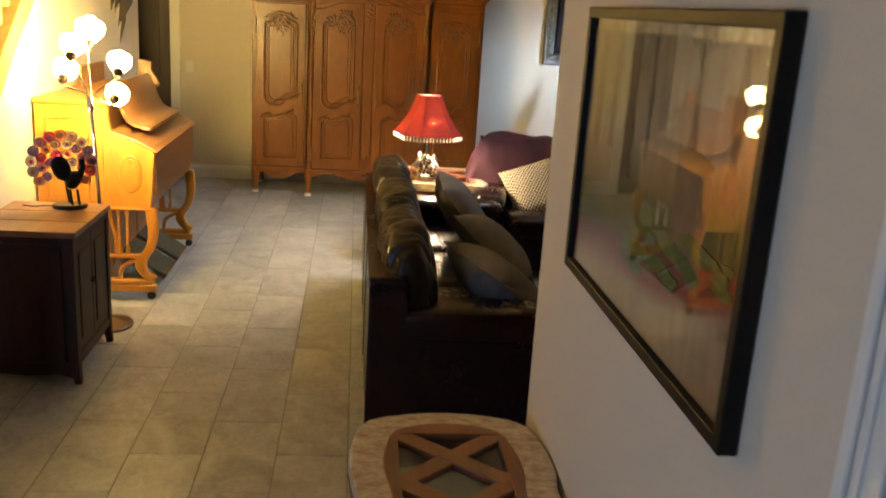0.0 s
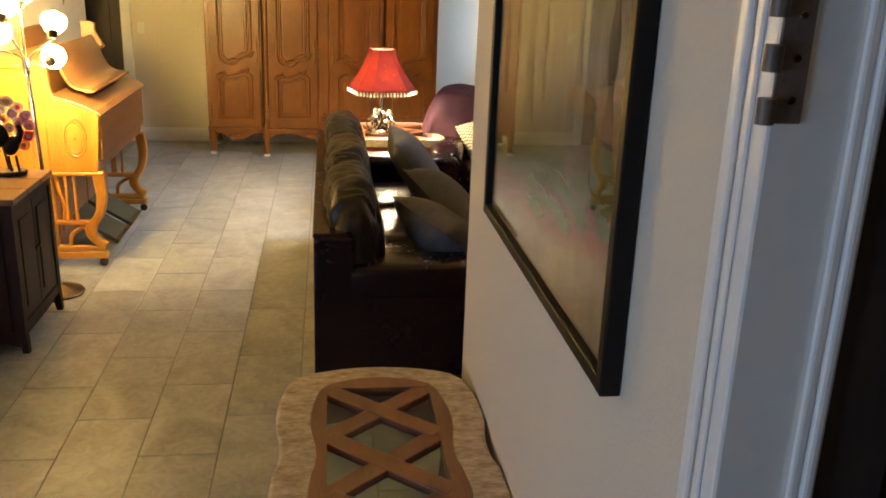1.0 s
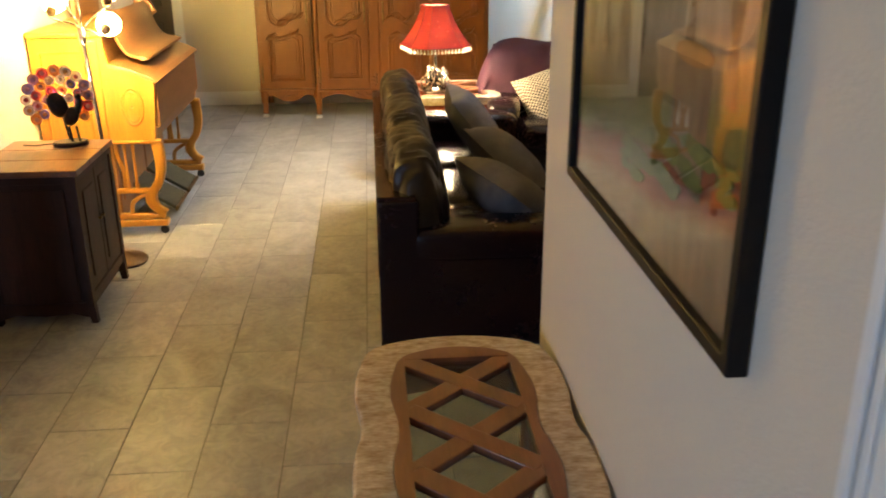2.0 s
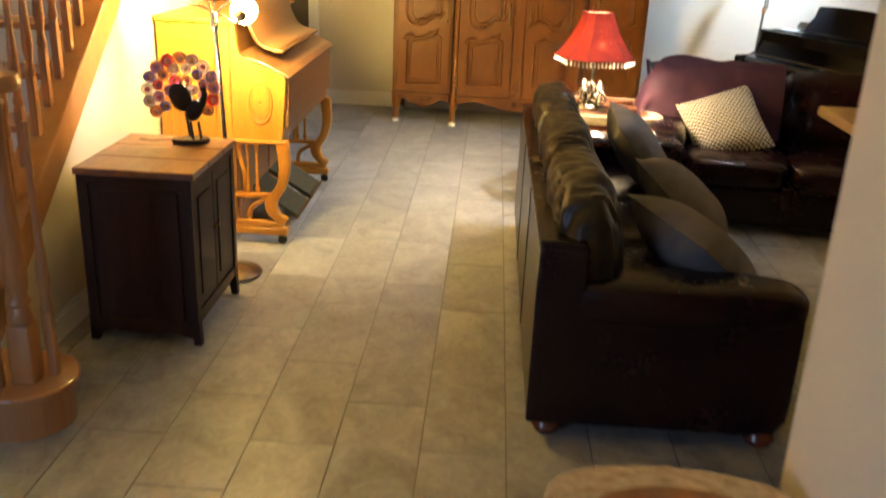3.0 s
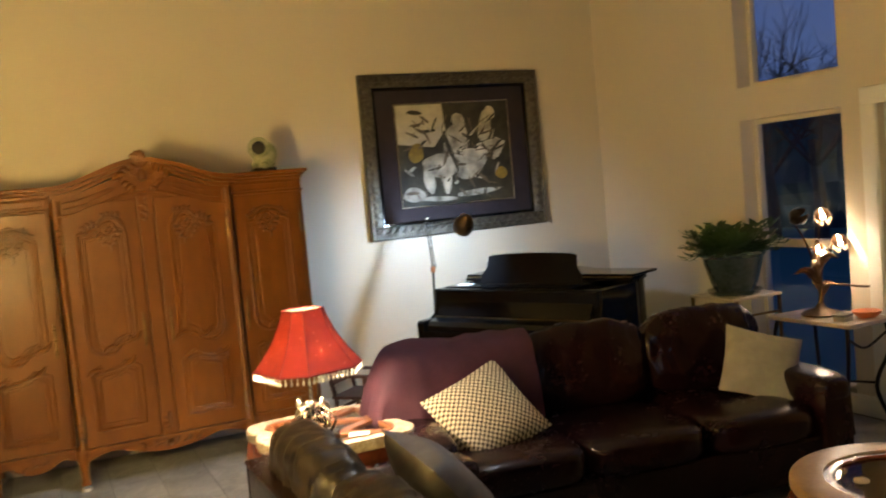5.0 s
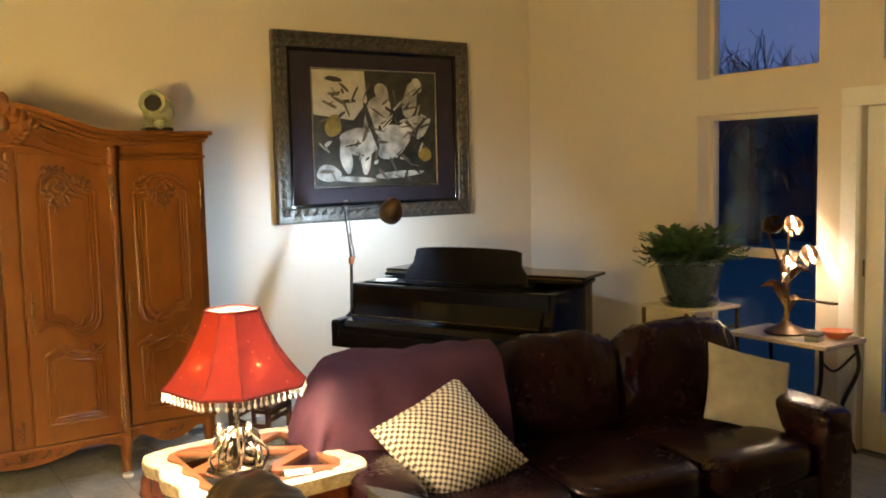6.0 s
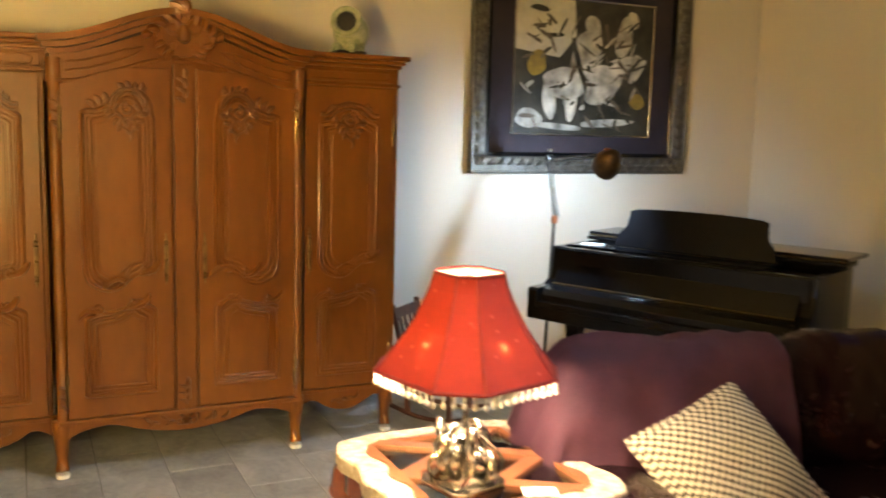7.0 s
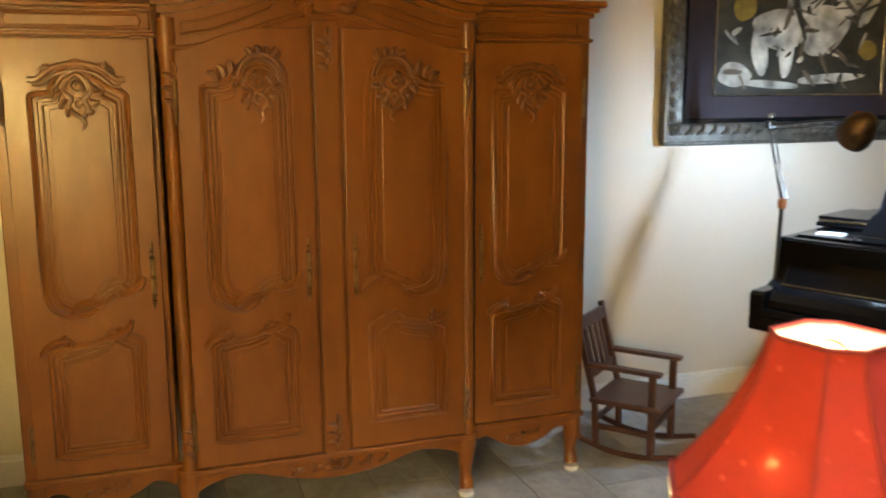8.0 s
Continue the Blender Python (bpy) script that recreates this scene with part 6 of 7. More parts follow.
part("bottom_board", slab(inn, 0.63, 0.66), BLACK, pn)
part("iron_plate", slab(inn, 0.87, 0.885), BRASS, pn, "gilded iron plate")
part("stretcher", box(0.03, PW - 0.03, 0.225, 0.262, 0.70, 0.978, 0.006), LACQUER, pn)
part("key_bed", box(0.0, PW, 0.0, 0.26, 0.595, 0.665, 0.008), LACQUER, pn)
part("key_slip", box(0.06, PW - 0.06, -0.004, 0.018, 0.665, 0.70, 0.006), LACQUER, pn)
fb_ = slab([(0.025, 0.66), (0.025, 0.735), (0.06, 0.765), (0.16, 0.785), (0.228, 0.90), (0.228, 0.66)], 0, PW - 0.14, 0.005, m=pose(0.07, 0, 0) @ UPRIGHT_YZ)
part("fallboard", fb_, LACQUER, pn, "closed black key cover")
part("fallboard_hinge", tube([(0.07, 0.15, 0.788), (PW - 0.07, 0.15, 0.788)], 0.004, 6), BRASS, pn, "long brass hinge")
for x in (0.0, PW - 0.07):
    part("cheek", slab([(0.0, 0.665), (0.0, 0.755), (0.015, 0.772), (0.15, 0.775), (0.20, 0.80), (0.235, 0.89), (0.245, 0.985), (0.26, 0.985), (0.26, 0.665)], 0, 0.07, 0.008, m=pose(x, 0, 0) @ UPRIGHT_YZ), LACQUER, pn)
lidp = [(-0.012, 0.64), (PW + 0.012, 0.64)] + [(p.x + 0.018, p.y + 0.012) for p in tailc if p.y > 0.7] + [(0.11, 1.46), (0.01, 1.38), (-0.014, 1.25)]
part("lid", slab(lidp, 0.992, 1.014, 0.006), LACQUER, pn)
part("front_lid_flap", box(-0.012, PW + 0.012, 0.655, 1.01, 1.020, 1.042, 0.006), LACQUER, pn, "front lid folded back")
part("lid_hinge", tube([(0.0, 0.646, 1.022), (PW, 0.646, 1.022)], 0.005, 6), BRASS, pn)
dk = curve_pts([(0.28, 0.0, 0), (0.30, 0.07, 0), (0.34, 0.12, 0), (0.35, 0.18, 0), (0.39, 0.22, 0), (0.75, 0.232, 0), (1.11, 0.22, 0), (1.15, 0.18, 0), (1.16, 0.12, 0), (1.20, 0.07, 0), (1.22, 0.0, 0)], 3)
part("music_desk", slab([(p.x, p.y) for p in dk], 0, 0.018, 0.004, m=pose(0, 0.47, 0.996, -14) @ UPRIGHT_XZ), LACQUER, pn, "upright black music rest")
part("desk_shelf", box(0.30, 1.20, 0.33, 0.60, 0.978, 0.994, 0.004), LACQUER, pn)
part("desk_wing", box(0.04, 0.29, 0.33, 0.60, 0.978, 0.992, 0.004), LACQUER, pn)
for x, y in ((0.14, 0.30), (PW - 0.14, 0.30), (0.42, 1.22)):
    lg = part("leg", tube([(x, y, 0.63), (x, y, 0.56), (x, y, 0.5), (x, y, 0.08)], [0.075, 0.07, 0.055, 0.035], 4), LACQUER, pn)
    part("caster", lathe([(0.0, 0.0), (0.025, 0.0), (0.03, 0.03), (0.02, 0.085), (0.0, 0.085)], 12, m=pose(x, y, 0)), BRASS, lg)
part("pedal_lyre", box(0.66, 0.84, 0.40, 0.43, 0.10, 0.63, 0.01), LACQUER, pn)
for x in (0.69, 0.75, 0.81):
    part("pedal", box(x - 0.012, x + 0.012, 0.28, 0.40, 0.07, 0.082, 0.004), BRASS, pn)
nt = thing("paper_note", pn.matrix_basis @ pose(0.16, 0.42, 0.9925, 0, 0, 10), "white paper note lying on the piano", "paper")
part("sheet", box(-0.06, 0.06, -0.045, 0.045, 0, 0.006, 0.001), PAPER, nt)

# ---- small dark cabinet ----
cb = thing("bedside_cabinet", pose(-1.512, 4.065, 0), "dark stained two-door wooden cabinet with worn top", "cabinet")
CWX, CLY = 0.47, 0.61
part("body", box(0.015, CWX - 0.03, 0.012, CLY - 0.012, 0.055, 0.735, 0.004), CAB, cb)
for y0, y1 in ((-0.005, 0.205), (0.208, 0.41), (0.413, CLY + 0.005)):
    part("top_board", box(-0.012, CWX + 0.012, y0, y1, 0.74, 0.770, 0.005), CABTOP, cb, "worn cherry-brown top board")
part("top_rail", box(0.0, CWX, 0.0, CLY, 0.705, 0.742, 0.004), CAB, cb)
for x in (0.02, CWX - 0.022):
    for y in (0.022, CLY - 0.022):
        part("leg", tube([(x, y, 0.74), (x, y, 0.12), (x + (0.012 if x > 0.2 else -0.012), y, 0.0)], [0.030, 0.030, 0.022], 4), CAB, cb)
part("side_panel", box(0.06, CWX - 0.06, 0.002, 0.014, 0.11, 0.68, 0.005), CAB, cb)
for y in (0.0, CLY - 0.022):
    part("side_apron", slab([(0.03, 0.11), (0.03, 0.035), (0.10, 0.055), (CWX / 2, 0.045), (CWX - 0.10, 0.055), (CWX - 0.03, 0.035), (CWX - 0.03, 0.11)], 0, 0.02, m=pose(0, y + 0.021, 0) @ UPRIGHT_XZ), CAB, cb)
part("front_rail", box(CWX - 0.03, CWX - 0.004, 0.04, CLY - 0.04, 0.10, 0.15, 0.004), CAB, cb)
for y0, y1, s in ((0.045, CLY / 2 - 0.002, 1), (CLY / 2 + 0.002, CLY - 0.045, -1)):
    dd = part("door", box(CWX - 0.03, CWX - 0.008, y0, y1, 0.155, 0.70, 0.004), CAB, cb)
    part("door_panel", box(CWX - 0.012, CWX - 0.002, y0 + 0.045, y1 - 0.045, 0.21, 0.645, 0.006), CAB, dd)
    yk = y1 - 0.02 if s > 0 else y0 + 0.02
    part("knob", lathe([(0.0, 0.02), (0.010, 0.016), (0.008, 0.006), (0.005, 0.0)], 10, m=pose(CWX - 0.008, yk, 0.45, 0, 90)), BRASS, dd)


# ---- pictures and ornaments ----
def painting(name, stops, warp, scale, tilt):
    """Paint in soft bands along the slope, broken up by brushy noise."""
    m = bpy.data.materials.new(name)
    m.use_nodes = True
    n, l = m.node_tree.nodes, m.node_tree.links
    co, sep, ns, add_, mul, ramp = n.new("ShaderNodeTexCoord"), n.new("ShaderNodeSeparateXYZ"), n.new("ShaderNodeTexNoise"), n.new("ShaderNodeMath"), n.new("ShaderNodeMath"), n.new("ShaderNodeValToRGB")
    l.new(co.outputs["Generated"], sep.inputs[0])
    ns.inputs["Scale"].default_value, ns.inputs["Detail"].default_value = scale, 6
    l.new(co.outputs["Generated"], ns.inputs["Vector"])
    t1 = n.new("ShaderNodeMath")
    t1.operation = "MULTIPLY_ADD"
    l.new(sep.outputs["Y"], t1.inputs[0])
    t1.inputs[1].default_value = tilt
    l.new(sep.outputs["Z"], t1.inputs[2])
    add_.operation = "MULTIPLY_ADD"
    l.new(ns.outputs["Fac"], add_.inputs[0])
    add_.inputs[1].default_value = warp
    l.new(t1.outputs[0], add_.inputs[2])
    sub = n.new("ShaderNodeMath")
    sub.operation = "SUBTRACT"
    l.new(add_.outputs[0], sub.inputs[0])
    sub.inputs[1].default_value = warp * 0.5
    l.new(sub.outputs[0], ramp.inputs[0])
    els = ramp.color_ramp.elements
    els[0].position, els[0].color = stops[0][0], (*stops[0][1], 1)
    els[1].position, els[1].color = stops[-1][0], (*stops[-1][1], 1)
    for p_, c_ in stops[1:-1]:
        e = els.new(p_)
        e.color = (*c_, 1)
    ns2, mx = n.new("ShaderNodeTexNoise"), n.new("ShaderNodeMix")
    ns2.inputs["Scale"].default_value, ns2.inputs["Detail"].default_value = 5.0, 8
    mp = n.new("ShaderNodeMapping")
    mp.inputs["Scale"].default_value = (1, 6, 1.2)
    l.new(co.outputs["Generated"], mp.inputs["Vector"])
    l.new(mp.outputs[0], ns2.inputs["Vector"])
    mx.data_type, mx.blend_type = "RGBA", "OVERLAY"
    mx.inputs[0].default_value = 0.6
    l.new(ramp.outputs[0], mx.inputs[6])
    l.new(ns2.outputs["Fac"], mx.inputs[7])
    p = n["Principled BSDF"]
    p.inputs["Roughness"].default_value = 0.6
    l.new(mx.outputs[2], p.inputs["Base Color"])
    return m


PATHPIC = painting("woodland_painting", [(0.0, (0.17, 0.11, 0.075)), (0.24, (0.26, 0.185, 0.12)), (0.30, (0.24, 0.035, 0.02)), (0.39, (0.15, 0.015, 0.012)), (0.44, (0.04, 0.085, 0.010)), (0.53, (0.09, 0.12, 0.025)), (0.62, (0.22, 0.165, 0.09)), (0.8, (0.36, 0.31, 0.24)), (1.0, (0.24, 0.20, 0.145))], 0.13, 4.0, 0.22)
FRAMEBLACK = material("flat_black_frame", (0.006, 0.005, 0.005), 0.5, var=(0.012, 0.010, 0.009), scale=9, fine=70, spec=0.2)
TRUNKPAINT = material("umber_trunk_paint", (0.085, 0.058, 0.038), 0.6, var=(0.20, 0.15, 0.10), scale=9, fine=40, stretch=(1, 3, 0.6))
STUMPPAINT = material("ochre_stump_paint", (0.34, 0.17, 0.045), 0.6, var=(0.20, 0.10, 0.03), scale=16, fine=60)
LEAFPAINT = material("moss_paint", (0.035, 0.075, 0.012), 0.6, var=(0.11, 0.17, 0.03), scale=20, fine=70)
hp = thing("hall_painting", pose(0.79, 1.461, 1.607), "woodland path painting under glass in black frame", "picture")
Y2, Z2 = 0.476, 0.300
fr = None
for q in ((-0.03, -0.002, -Y2, Y2, Z2 - 0.024, Z2), (-0.03, -0.002, -Y2, Y2, -Z2, -Z2 + 0.024)):
    fr = box(*q, 0.003, 2, fr)
for q in ((-0.0305, -0.0015, -Y2 - 0.0005, -Y2 + 0.024, -Z2, Z2), (-0.0305, -0.0015, Y2 - 0.024, Y2 + 0.0005, -Z2, Z2)):
    fr = box(*q, 0.003, 2, fr)
part("frame", fr, FRAMEBLACK, hp, "thin black picture frame")
part("border", box(-0.012, -0.003, -Y2 + 0.02, Y2 - 0.02, -Z2 + 0.02, Z2 - 0.02), TRAV, hp, "tan mount")
part("print", box(-0.015, -0.0125, -Y2 + 0.045, Y2 - 0.024, -Z2 + 0.024, Z2 - 0.045), PATHPIC, hp, "painting of a woodland path")
rh = random.Random(14)
for y_, z0_, z1_, w_ in ((0.36, 0.0, 0.25, 0.016), (0.25, 0.02, 0.25, 0.011), (0.13, -0.02, 0.25, 0.022), (0.02, 0.03, 0.25, 0.009), (-0.20, 0.06, 0.25, 0.012), (-0.36, 0.02, 0.25, 0.018)):
    tr_ = [(y_ + w_ * (1.5 - 0.8 * k / 6) * sgn + 0.010 * rh.uniform(-1, 1), z0_ + (z1_ - z0_) * (k if sgn > 0 else 6 - k) / 6) for sgn in (1, -1) for k in range(7)]
    tr_ = tr_[:7] + [(y_ + (y_ - a_) * 0.9 + 0.004, c_) for a_, c_ in reversed(tr_[:7])]
    part("painted_trunk", slab(tr_, -0.0158, -0.0149, m=UPRIGHT_YZ), TRUNKPAINT, hp)
part("painted_stump", slab([(-0.29, -0.13), (-0.15, -0.10), (-0.145, 0.04), (-0.155, 0.075), (-0.28, 0.075), (-0.295, 0.04)], -0.0160, -0.0149, m=UPRIGHT_YZ), TRUNKPAINT, hp)
part("painted_stump_top", slab([(-0.22 + 0.076 * math.cos(k * 0.35), 0.068 + 0.017 * math.sin(k * 0.35)) for k in range(18)], -0.0163, -0.0149, m=UPRIGHT_YZ), STUMPPAINT, hp)
for k in range(34):
    cy_, cz_, r_ = rh.uniform(-0.40, 0.10), rh.uniform(-0.12, -0.04), rh.uniform(0.008, 0.026)
    cz_ -= 0.16 * cy_ + 0.05
    part("painted_bush", slab([(cy_ + 2.4 * r_ * math.cos(q * 0.7) * rh.uniform(0.8, 1.2), cz_ + 0.7 * r_ * math.sin(q * 0.7) * rh.uniform(0.7, 1.3)) for q in range(9)], -0.0164 - 0.00003 * k, -0.0149, m=UPRIGHT_YZ), LEAFPAINT, hp)
part("glass", box(-0.0205, -0.018, -Y2 + 0.02, Y2 - 0.02, -Z2 + 0.02, Z2 - 0.02), PICTURE_GLASS, hp)

bp_ = thing("framed_painting", pose(3.045, YB - 0.001, 2.055), "large dark painting in carved pewter frame", "picture")
HX, HZ = 0.835, 0.68


def frame_bars(hx, hz, w, y0, y1, r):
    b_ = None
    for q in ((-hx, hx, y0, y1, hz - w, hz), (-hx, hx, y0, y1, -hz, -hz + w)):
        b_ = box(*q, r, 3, b_)
    for q in ((-hx, -hx + w, y0 - 0.001, y1 + 0.001, -hz + w * 0.99, hz - w * 0.99), (hx - w, hx, y0 - 0.001, y1 + 0.001, -hz + w * 0.99, hz - w * 0.99)):
        b_ = box(*q, r, 3, b_)
    return b_


part("outer_frame", frame_bars(HX, HZ, 0.105, -0.055, -0.002, 0.018), PEWTER, bp_, "carved dark pewter outer frame")
fc = None
for k in range(44):
    for f in (-1, 1):
        x = -HX + 0.06 + (2 * HX - 0.12) * k / 43
        fc = leafspray(x, f * (HZ - 0.055), 0.2 + 2.2 * (k % 2), 0.05, 0.011, fc)
        if k < 36:
            z = -HZ + 0.06 + (2 * HZ - 0.12) * k / 35
            leafspray(f * (HX - 0.055), z, 1.4 + 2.2 * (k % 2), 0.05, 0.011, fc)
tagged(part("frame_carving", moved(fc, pose(0, -0.056, 0)), PEWTER, bp_, "carved leaf border", smooth=True), kind="stuff")
part("frame_edge", frame_bars(HX + 0.006, HZ + 0.006, 0.022, -0.062, -0.004, 0.008), PEWTER, bp_)
part("inner_slip", frame_bars(HX - 0.10, HZ - 0.10, 0.03, -0.040, -0.002, 0.008), LACQUER, bp_)
part("mat", box(-HX + 0.12, HX - 0.12, -0.022, -0.006, -HZ + 0.12, HZ - 0.12), MATBOARD, bp_, "deep plum mat")
part("fillet", frame_bars(0.545, 0.44, 0.012, -0.030, -0.020, 0.003), SILVER, bp_)
DARKPIC = material("dark_canvas", (0.008, 0.009, 0.006), 0.5, var=(0.055, 0.05, 0.035), scale=5, fine=18)
cv = part("canvas", box(-0.535, 0.535, -0.026, -0.0225, -0.43, 0.43), DARKPIC, bp_, "dark canvas with plain pale shapes")
PALEPAINT = material("pale_paint", (0.09, 0.088, 0.075), 0.55, var=(0.68, 0.66, 0.58), scale=6, fine=14)
SKYPAINT = material("cream_paint", (0.40, 0.38, 0.30), 0.55, var=(0.60, 0.57, 0.47), scale=4, fine=25)
OCHRE = material("ochre_paint", (0.30, 0.22, 0.03), 0.55, var=(0.16, 0.11, 0.03), scale=18, fine=40)


def blob(x, z, rx, rz, rot, mat, lay=0):
    o = [(rx * math.cos(a) * (1 + 0.10 * math.sin(3 * a + x * 9)), rz * math.sin(a) * (1 + 0.08 * math.sin(2 * a + z * 7))) for a in [2 * math.pi * k / 24 for k in range(24)]]
    part("paint_patch", slab(o, 0, 0.0012 + 0.0006 * lay, m=pose(x, -0.0262, z, 0, rot) @ UPRIGHT_XZ), mat, cv)


part("paint_patch", slab([(-0.53, 0.10), (-0.20, 0.06), (-0.08, 0.20), (-0.10, 0.425), (-0.53, 0.425)], 0, 0.0008, m=pose(0, -0.0262, 0) @ UPRIGHT_XZ), SKYPAINT, cv)
for a in ((-0.15, -0.10, 0.16, 0.10, 10, 0), (-0.27, -0.20, 0.05, 0.13, -8, 1), (-0.10, -0.22, 0.045, 0.12, 5, 2), (0.0, 0.10, 0.10, 0.17, 25, 1), (0.05, 0.26, 0.055, 0.09, -20, 2), (0.12, -0.10, 0.17, 0.12, -15, 3), (0.30, 0.22, 0.06, 0.15, 12, 1), (0.28, 0.02, 0.14, 0.05, -30, 4), (0.36, 0.33, 0.05, 0.06, 0, 2), (0.42, 0.0, 0.03, 0.10, 35, 3), (-0.42, -0.33, 0.10, 0.06, 0, 0), (-0.2, -0.38, 0.20, 0.02, 3, 1), (0.18, -0.35, 0.22, 0.025, -4, 2)):
    blob(a[0], a[1], a[2], a[3], a[4], PALEPAINT, a[5])
for a in ((-0.05, 0.02, 0.02, 0.19, -20, 6), (0.14, 0.24, 0.05, 0.16, 8, 0), (-0.36, 0.36, 0.07, 0.02, 5, 3), (-0.24, 0.20, 0.07, 0.015, -5, 3)):
    blob(a[0], a[1], a[2], a[3], a[4], DARKPIC, a[5])
MIDPAINT = material("umber_paint", (0.05, 0.04, 0.03), 0.55, var=(0.16, 0.13, 0.09), scale=9, fine=20)
rp_ = random.Random(21)
for k in range(90):
    blob(rp_.uniform(-0.46, 0.46), rp_.uniform(-0.38, 0.30), rp_.uniform(0.02, 0.075), rp_.uniform(0.004, 0.014), rp_.uniform(-80, 80), (MIDPAINT, MIDPAINT, DARKPIC, PALEPAINT)[k % 4], 5 + k % 5)
blob(-0.37, 0.02, 0.065, 0.085, 10, OCHRE, 4)
blob(0.43, -0.20, 0.06, 0.05, 0, OCHRE, 3)

# round ceramic ornament on the armoire
oc = thing("ceramic_ornament", pose(1.26, 8.95, 2.0), "round mottled ceramic ornament with round opening", "ornament")
part("base", box(-0.085, 0.085, -0.055, 0.055, 0.0, 0.03, 0.006), BLACK, oc, "black wooden base")
part("body", rounded(0.19, 0.17, 0.19, 2.1, 10), CERAMIC, oc, smooth=True, at=pose(0.015, 0, 0.13))
part("collar", lathe([(0.068, 0.0), (0.078, 0.01), (0.082, 0.035), (0.072, 0.045), (0.055, 0.04), (0.05, 0.0)], 24), CERAMIC, oc, smooth=True, at=pose(-0.03, -0.06, 0.165, 75, 0, -25))
# no real hollow: a black disc gives the shade inside the collar
part("opening", lathe([(0.0, 0.012), (0.05, 0.012), (0.05, 0.0), (0.0, 0.0)], 20), BLACK, oc, "black disc in place of the shaded hollow", at=pose(-0.03, -0.06, 0.165, 75, 0, -25) @ pose(0, 0, 0.02))
for k in range(4):
    part("lobe", rounded(0.06, 0.06, 0.06, 2.1, 4), CERAMIC, oc, smooth=True, at=pose(0.06 * math.cos(k * 1.57), 0.05 * math.sin(k * 1.57), 0.05))

# feather hanging on the stair wall
fh = thing("feather_hanging", pose(XL, 7.30, 1.66), "dark feather and fur wall hanging", "wall hanging")
FEATHER = material("dark_feathers", (0.016, 0.012, 0.010), 0.8, var=(0.05, 0.04, 0.03), scale=20, fine=90)
PALEFUR = material("pale_fur", (0.30, 0.27, 0.22), 0.9, var=(0.42, 0.38, 0.31), scale=20, fine=90, bump=0.004)
part("backing", rounded(0.06, 0.62, 0.5, 2.4, 8, 0.02, 8, 2.0), FEATHER, fh, smooth=True, at=pose(0.035, 0, 0.36))
rf = random.Random(4)
for k in range(26):
    y = rf.uniform(-0.32, 0.32)
    z0 = rf.uniform(0.15, 0.45) + 0.25 * abs(y)
    ln = rf.uniform(0.18, 0.34) * (1.2 - 1.6 * abs(y))
    ft = tube([(0.05 + 0.03 * rf.random(), y, z0), (0.07 + 0.03 * rf.random(), y * 0.93, z0 - ln * 0.5), (0.05, y * 0.8 + 0.03 * rf.uniform(-1, 1), z0 - ln)], [0.012, 0.024, 0.002], 6)
    part("feather", moved(ft, Matrix.Diagonal((0.9, 1, 1, 1))), PALEFUR if k % 7 == 0 else FEATHER, fh, smooth=True)

# child's rocking chair
rc = thing("rocking_chair", pose(1.82, 8.93, 0.0, 0, 0, 40), "small dark wooden child's rocking chair", "rocking chair")
CH = material("dark_oak_chair", (0.035, 0.013, 0.009), 0.4, var=(0.075, 0.028, 0.018), scale=4, fine=30, stretch=(4, 4, 0.6), bump=0.0004)
for x in (-0.15, 0.15):
    pts = curve_pts([(x, -0.27, 0.045), (x, -0.12, 0.014), (x, 0.05, 0.014), (x, 0.24, 0.06)], 5)
    part("rocker", tube(pts, 0.014, 6), CH, rc)
    part("front_leg", box(x - 0.015, x + 0.015, -0.165, -0.135, 0.02, 0.40, 0.003), CH, rc)
    part("back_post", tube([(x, 0.11, 0.02), (x, 0.12, 0.24), (x, 0.22, 0.64)], 0.017, 4), CH, rc)
    part("armrest", box(x - 0.026, x + 0.026, -0.19, 0.15, 0.40, 0.42, 0.006), CH, rc)
    part("side_stretcher", box(x - 0.008, x + 0.008, -0.14, 0.11, 0.11, 0.135, 0.002), CH, rc)
part("seat", box(-0.18, 0.18, -0.20, 0.14, 0.235, 0.26, 0.008), CH, rc)
for y in (-0.15, 0.115):
    part("cross_stretcher", box(-0.14, 0.14, y - 0.008, y + 0.008, 0.14, 0.165, 0.002), CH, rc)
part("front_apron", box(-0.14, 0.14, -0.165, -0.15, 0.19, 0.235, 0.002), CH, rc)
tb = pose(0, 0.12, 0.24, -14)
part("top_rail", moved(box(-0.14, 0.14, -0.010, 0.010, 0.33, 0.39, 0.004), tb), CH, rc)
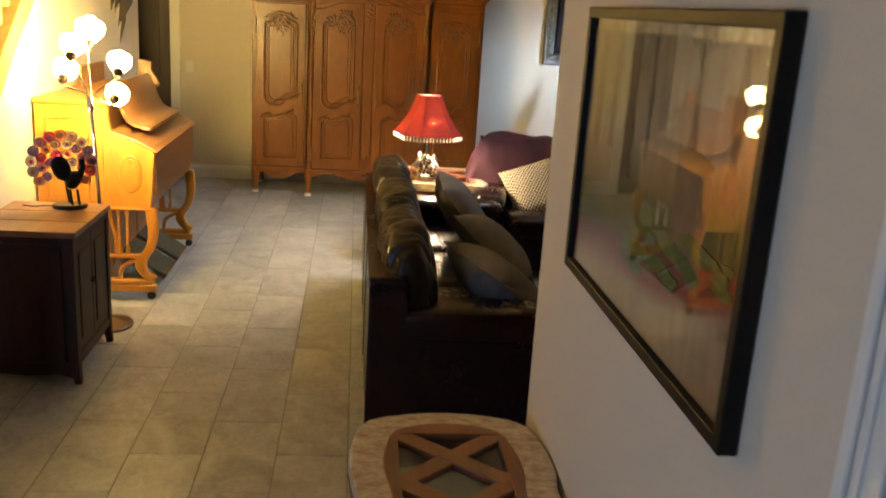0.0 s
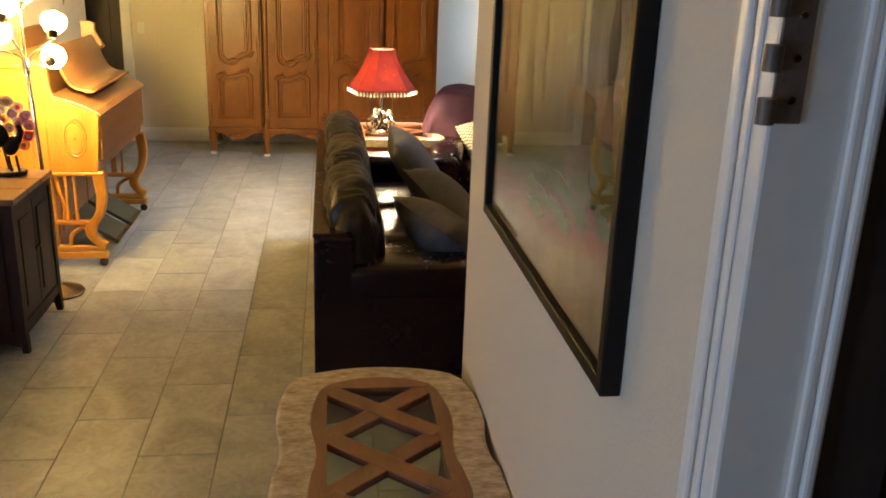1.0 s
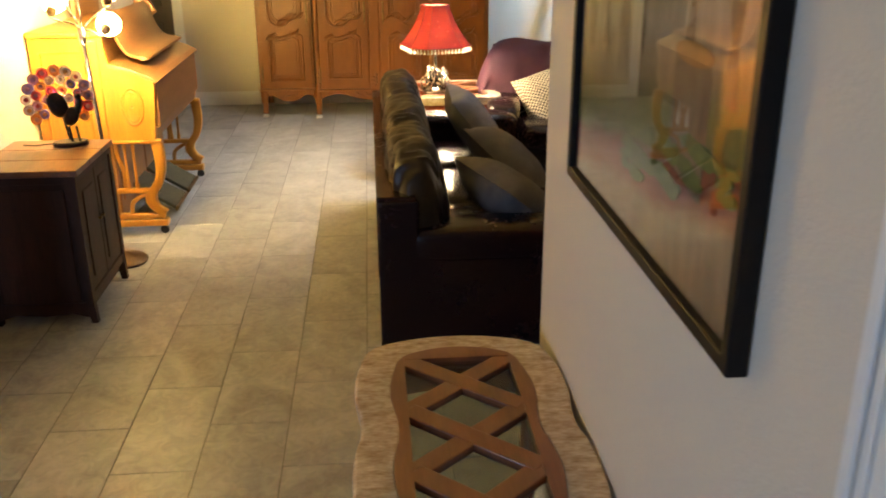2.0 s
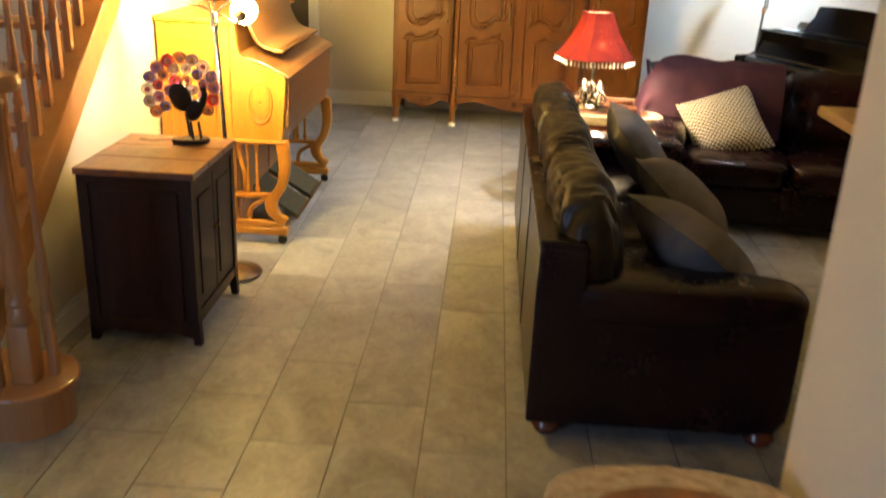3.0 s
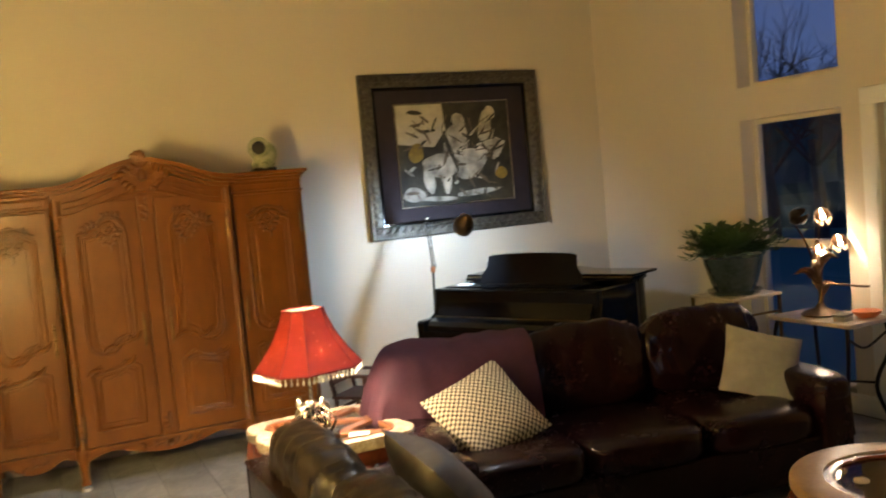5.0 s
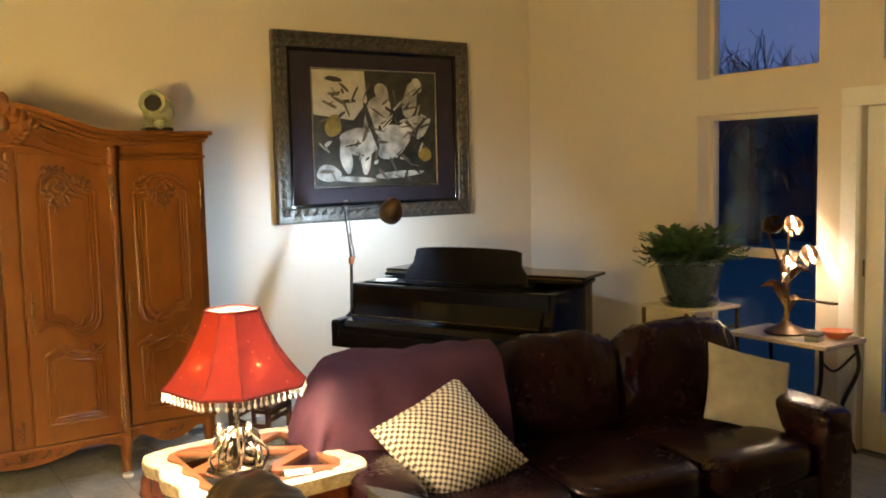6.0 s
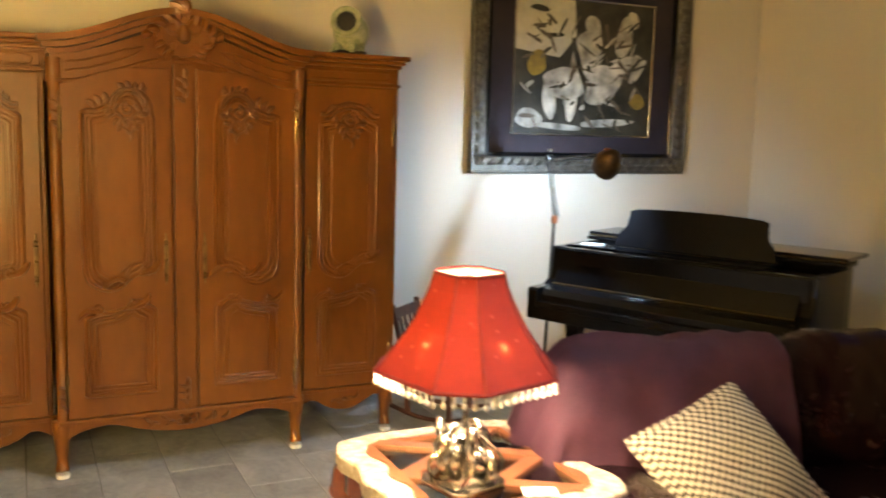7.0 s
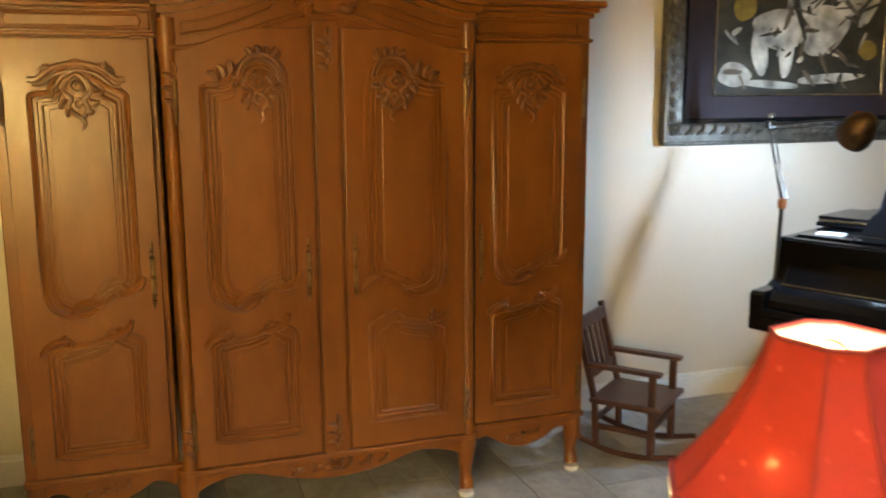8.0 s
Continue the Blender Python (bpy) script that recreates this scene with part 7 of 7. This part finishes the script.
part("lower_rail", moved(box(-0.14, 0.14, -0.008, 0.008, 0.10, 0.135, 0.003), tb), CH, rc)
for k in range(4):
    x = -0.09 + 0.06 * k
    part("slat", moved(box(x - 0.016, x + 0.016, -0.005, 0.005, 0.13, 0.335, 0.002), tb), CH, rc)

# small oak stand behind the end of the hall wall
PALE_OAK = material("pale_oak", (0.34, 0.20, 0.07), 0.4, var=(0.50, 0.32, 0.13), scale=3, fine=24, stretch=(0.6, 6, 6), bump=0.0004)
os_ = thing("wooden_stand", pose(1.32, 3.19, 0.0), "small pale oak stand with flat board top", "stand")
part("top", box(-0.21, 0.18, -0.2, 0.2, 1.265, 1.295, 0.008), PALE_OAK, os_, "pale oak board")
part("shelf", box(-0.08, 0.16, -0.17, 0.17, 0.5, 0.52, 0.004), PALE_OAK, os_)
for fx in (-0.08, 0.14):
    for fy in (-0.16, 0.16):
        part("leg", box(fx - 0.018, fx + 0.018, fy - 0.018, fy + 0.018, 0.0, 1.266, 0.004), PALE_OAK, os_)

# ---- floor, last: its tiles ----
fl = tagged(part("floor", box(-3.0, XR + 0.2, YN - 0.15, YB + 0.15, -0.06, -0.003), GROUT), "grey slate-look porcelain tile floor", "floor", kind="structure")
TW, TL = 0.305, 0.61
shared = None
rest = None
for c in range(-5, 16):
    x = -0.343 + TW * c
    off = 3.39 if c % 2 else 3.695
    for k in range(-10, 12):
        y = off + TL * k
        if y + TL < YN or y > YB:
            continue
        cut = y < YN or y + TL > YB or x + TW > XR or y < -0.9 or x > 3.2
        if cut:
            y0, y1, x1 = max(y, YN), min(y + TL, YB), min(x + TW, XR)
            if y1 - y0 > 0.02 and x1 - x > 0.02:
                rest = box(x + 0.002, x1 - 0.002, y0 + 0.002, y1 - 0.002, -0.012, 0, 0, 1, rest)
            continue
        if shared is None:
            ob = part("tile", box(0.002, TW - 0.002, 0.002, TL - 0.002, -0.012, 0, 0.0015, 1), TILE, fl)
            shared = ob.data
        else:
            ob = new("tile", shared)
            ob.parent = fl
        ob.location = (x, y, 0)
tagged(part("tiles_beyond", rest, TILE, fl), kind="stuff")
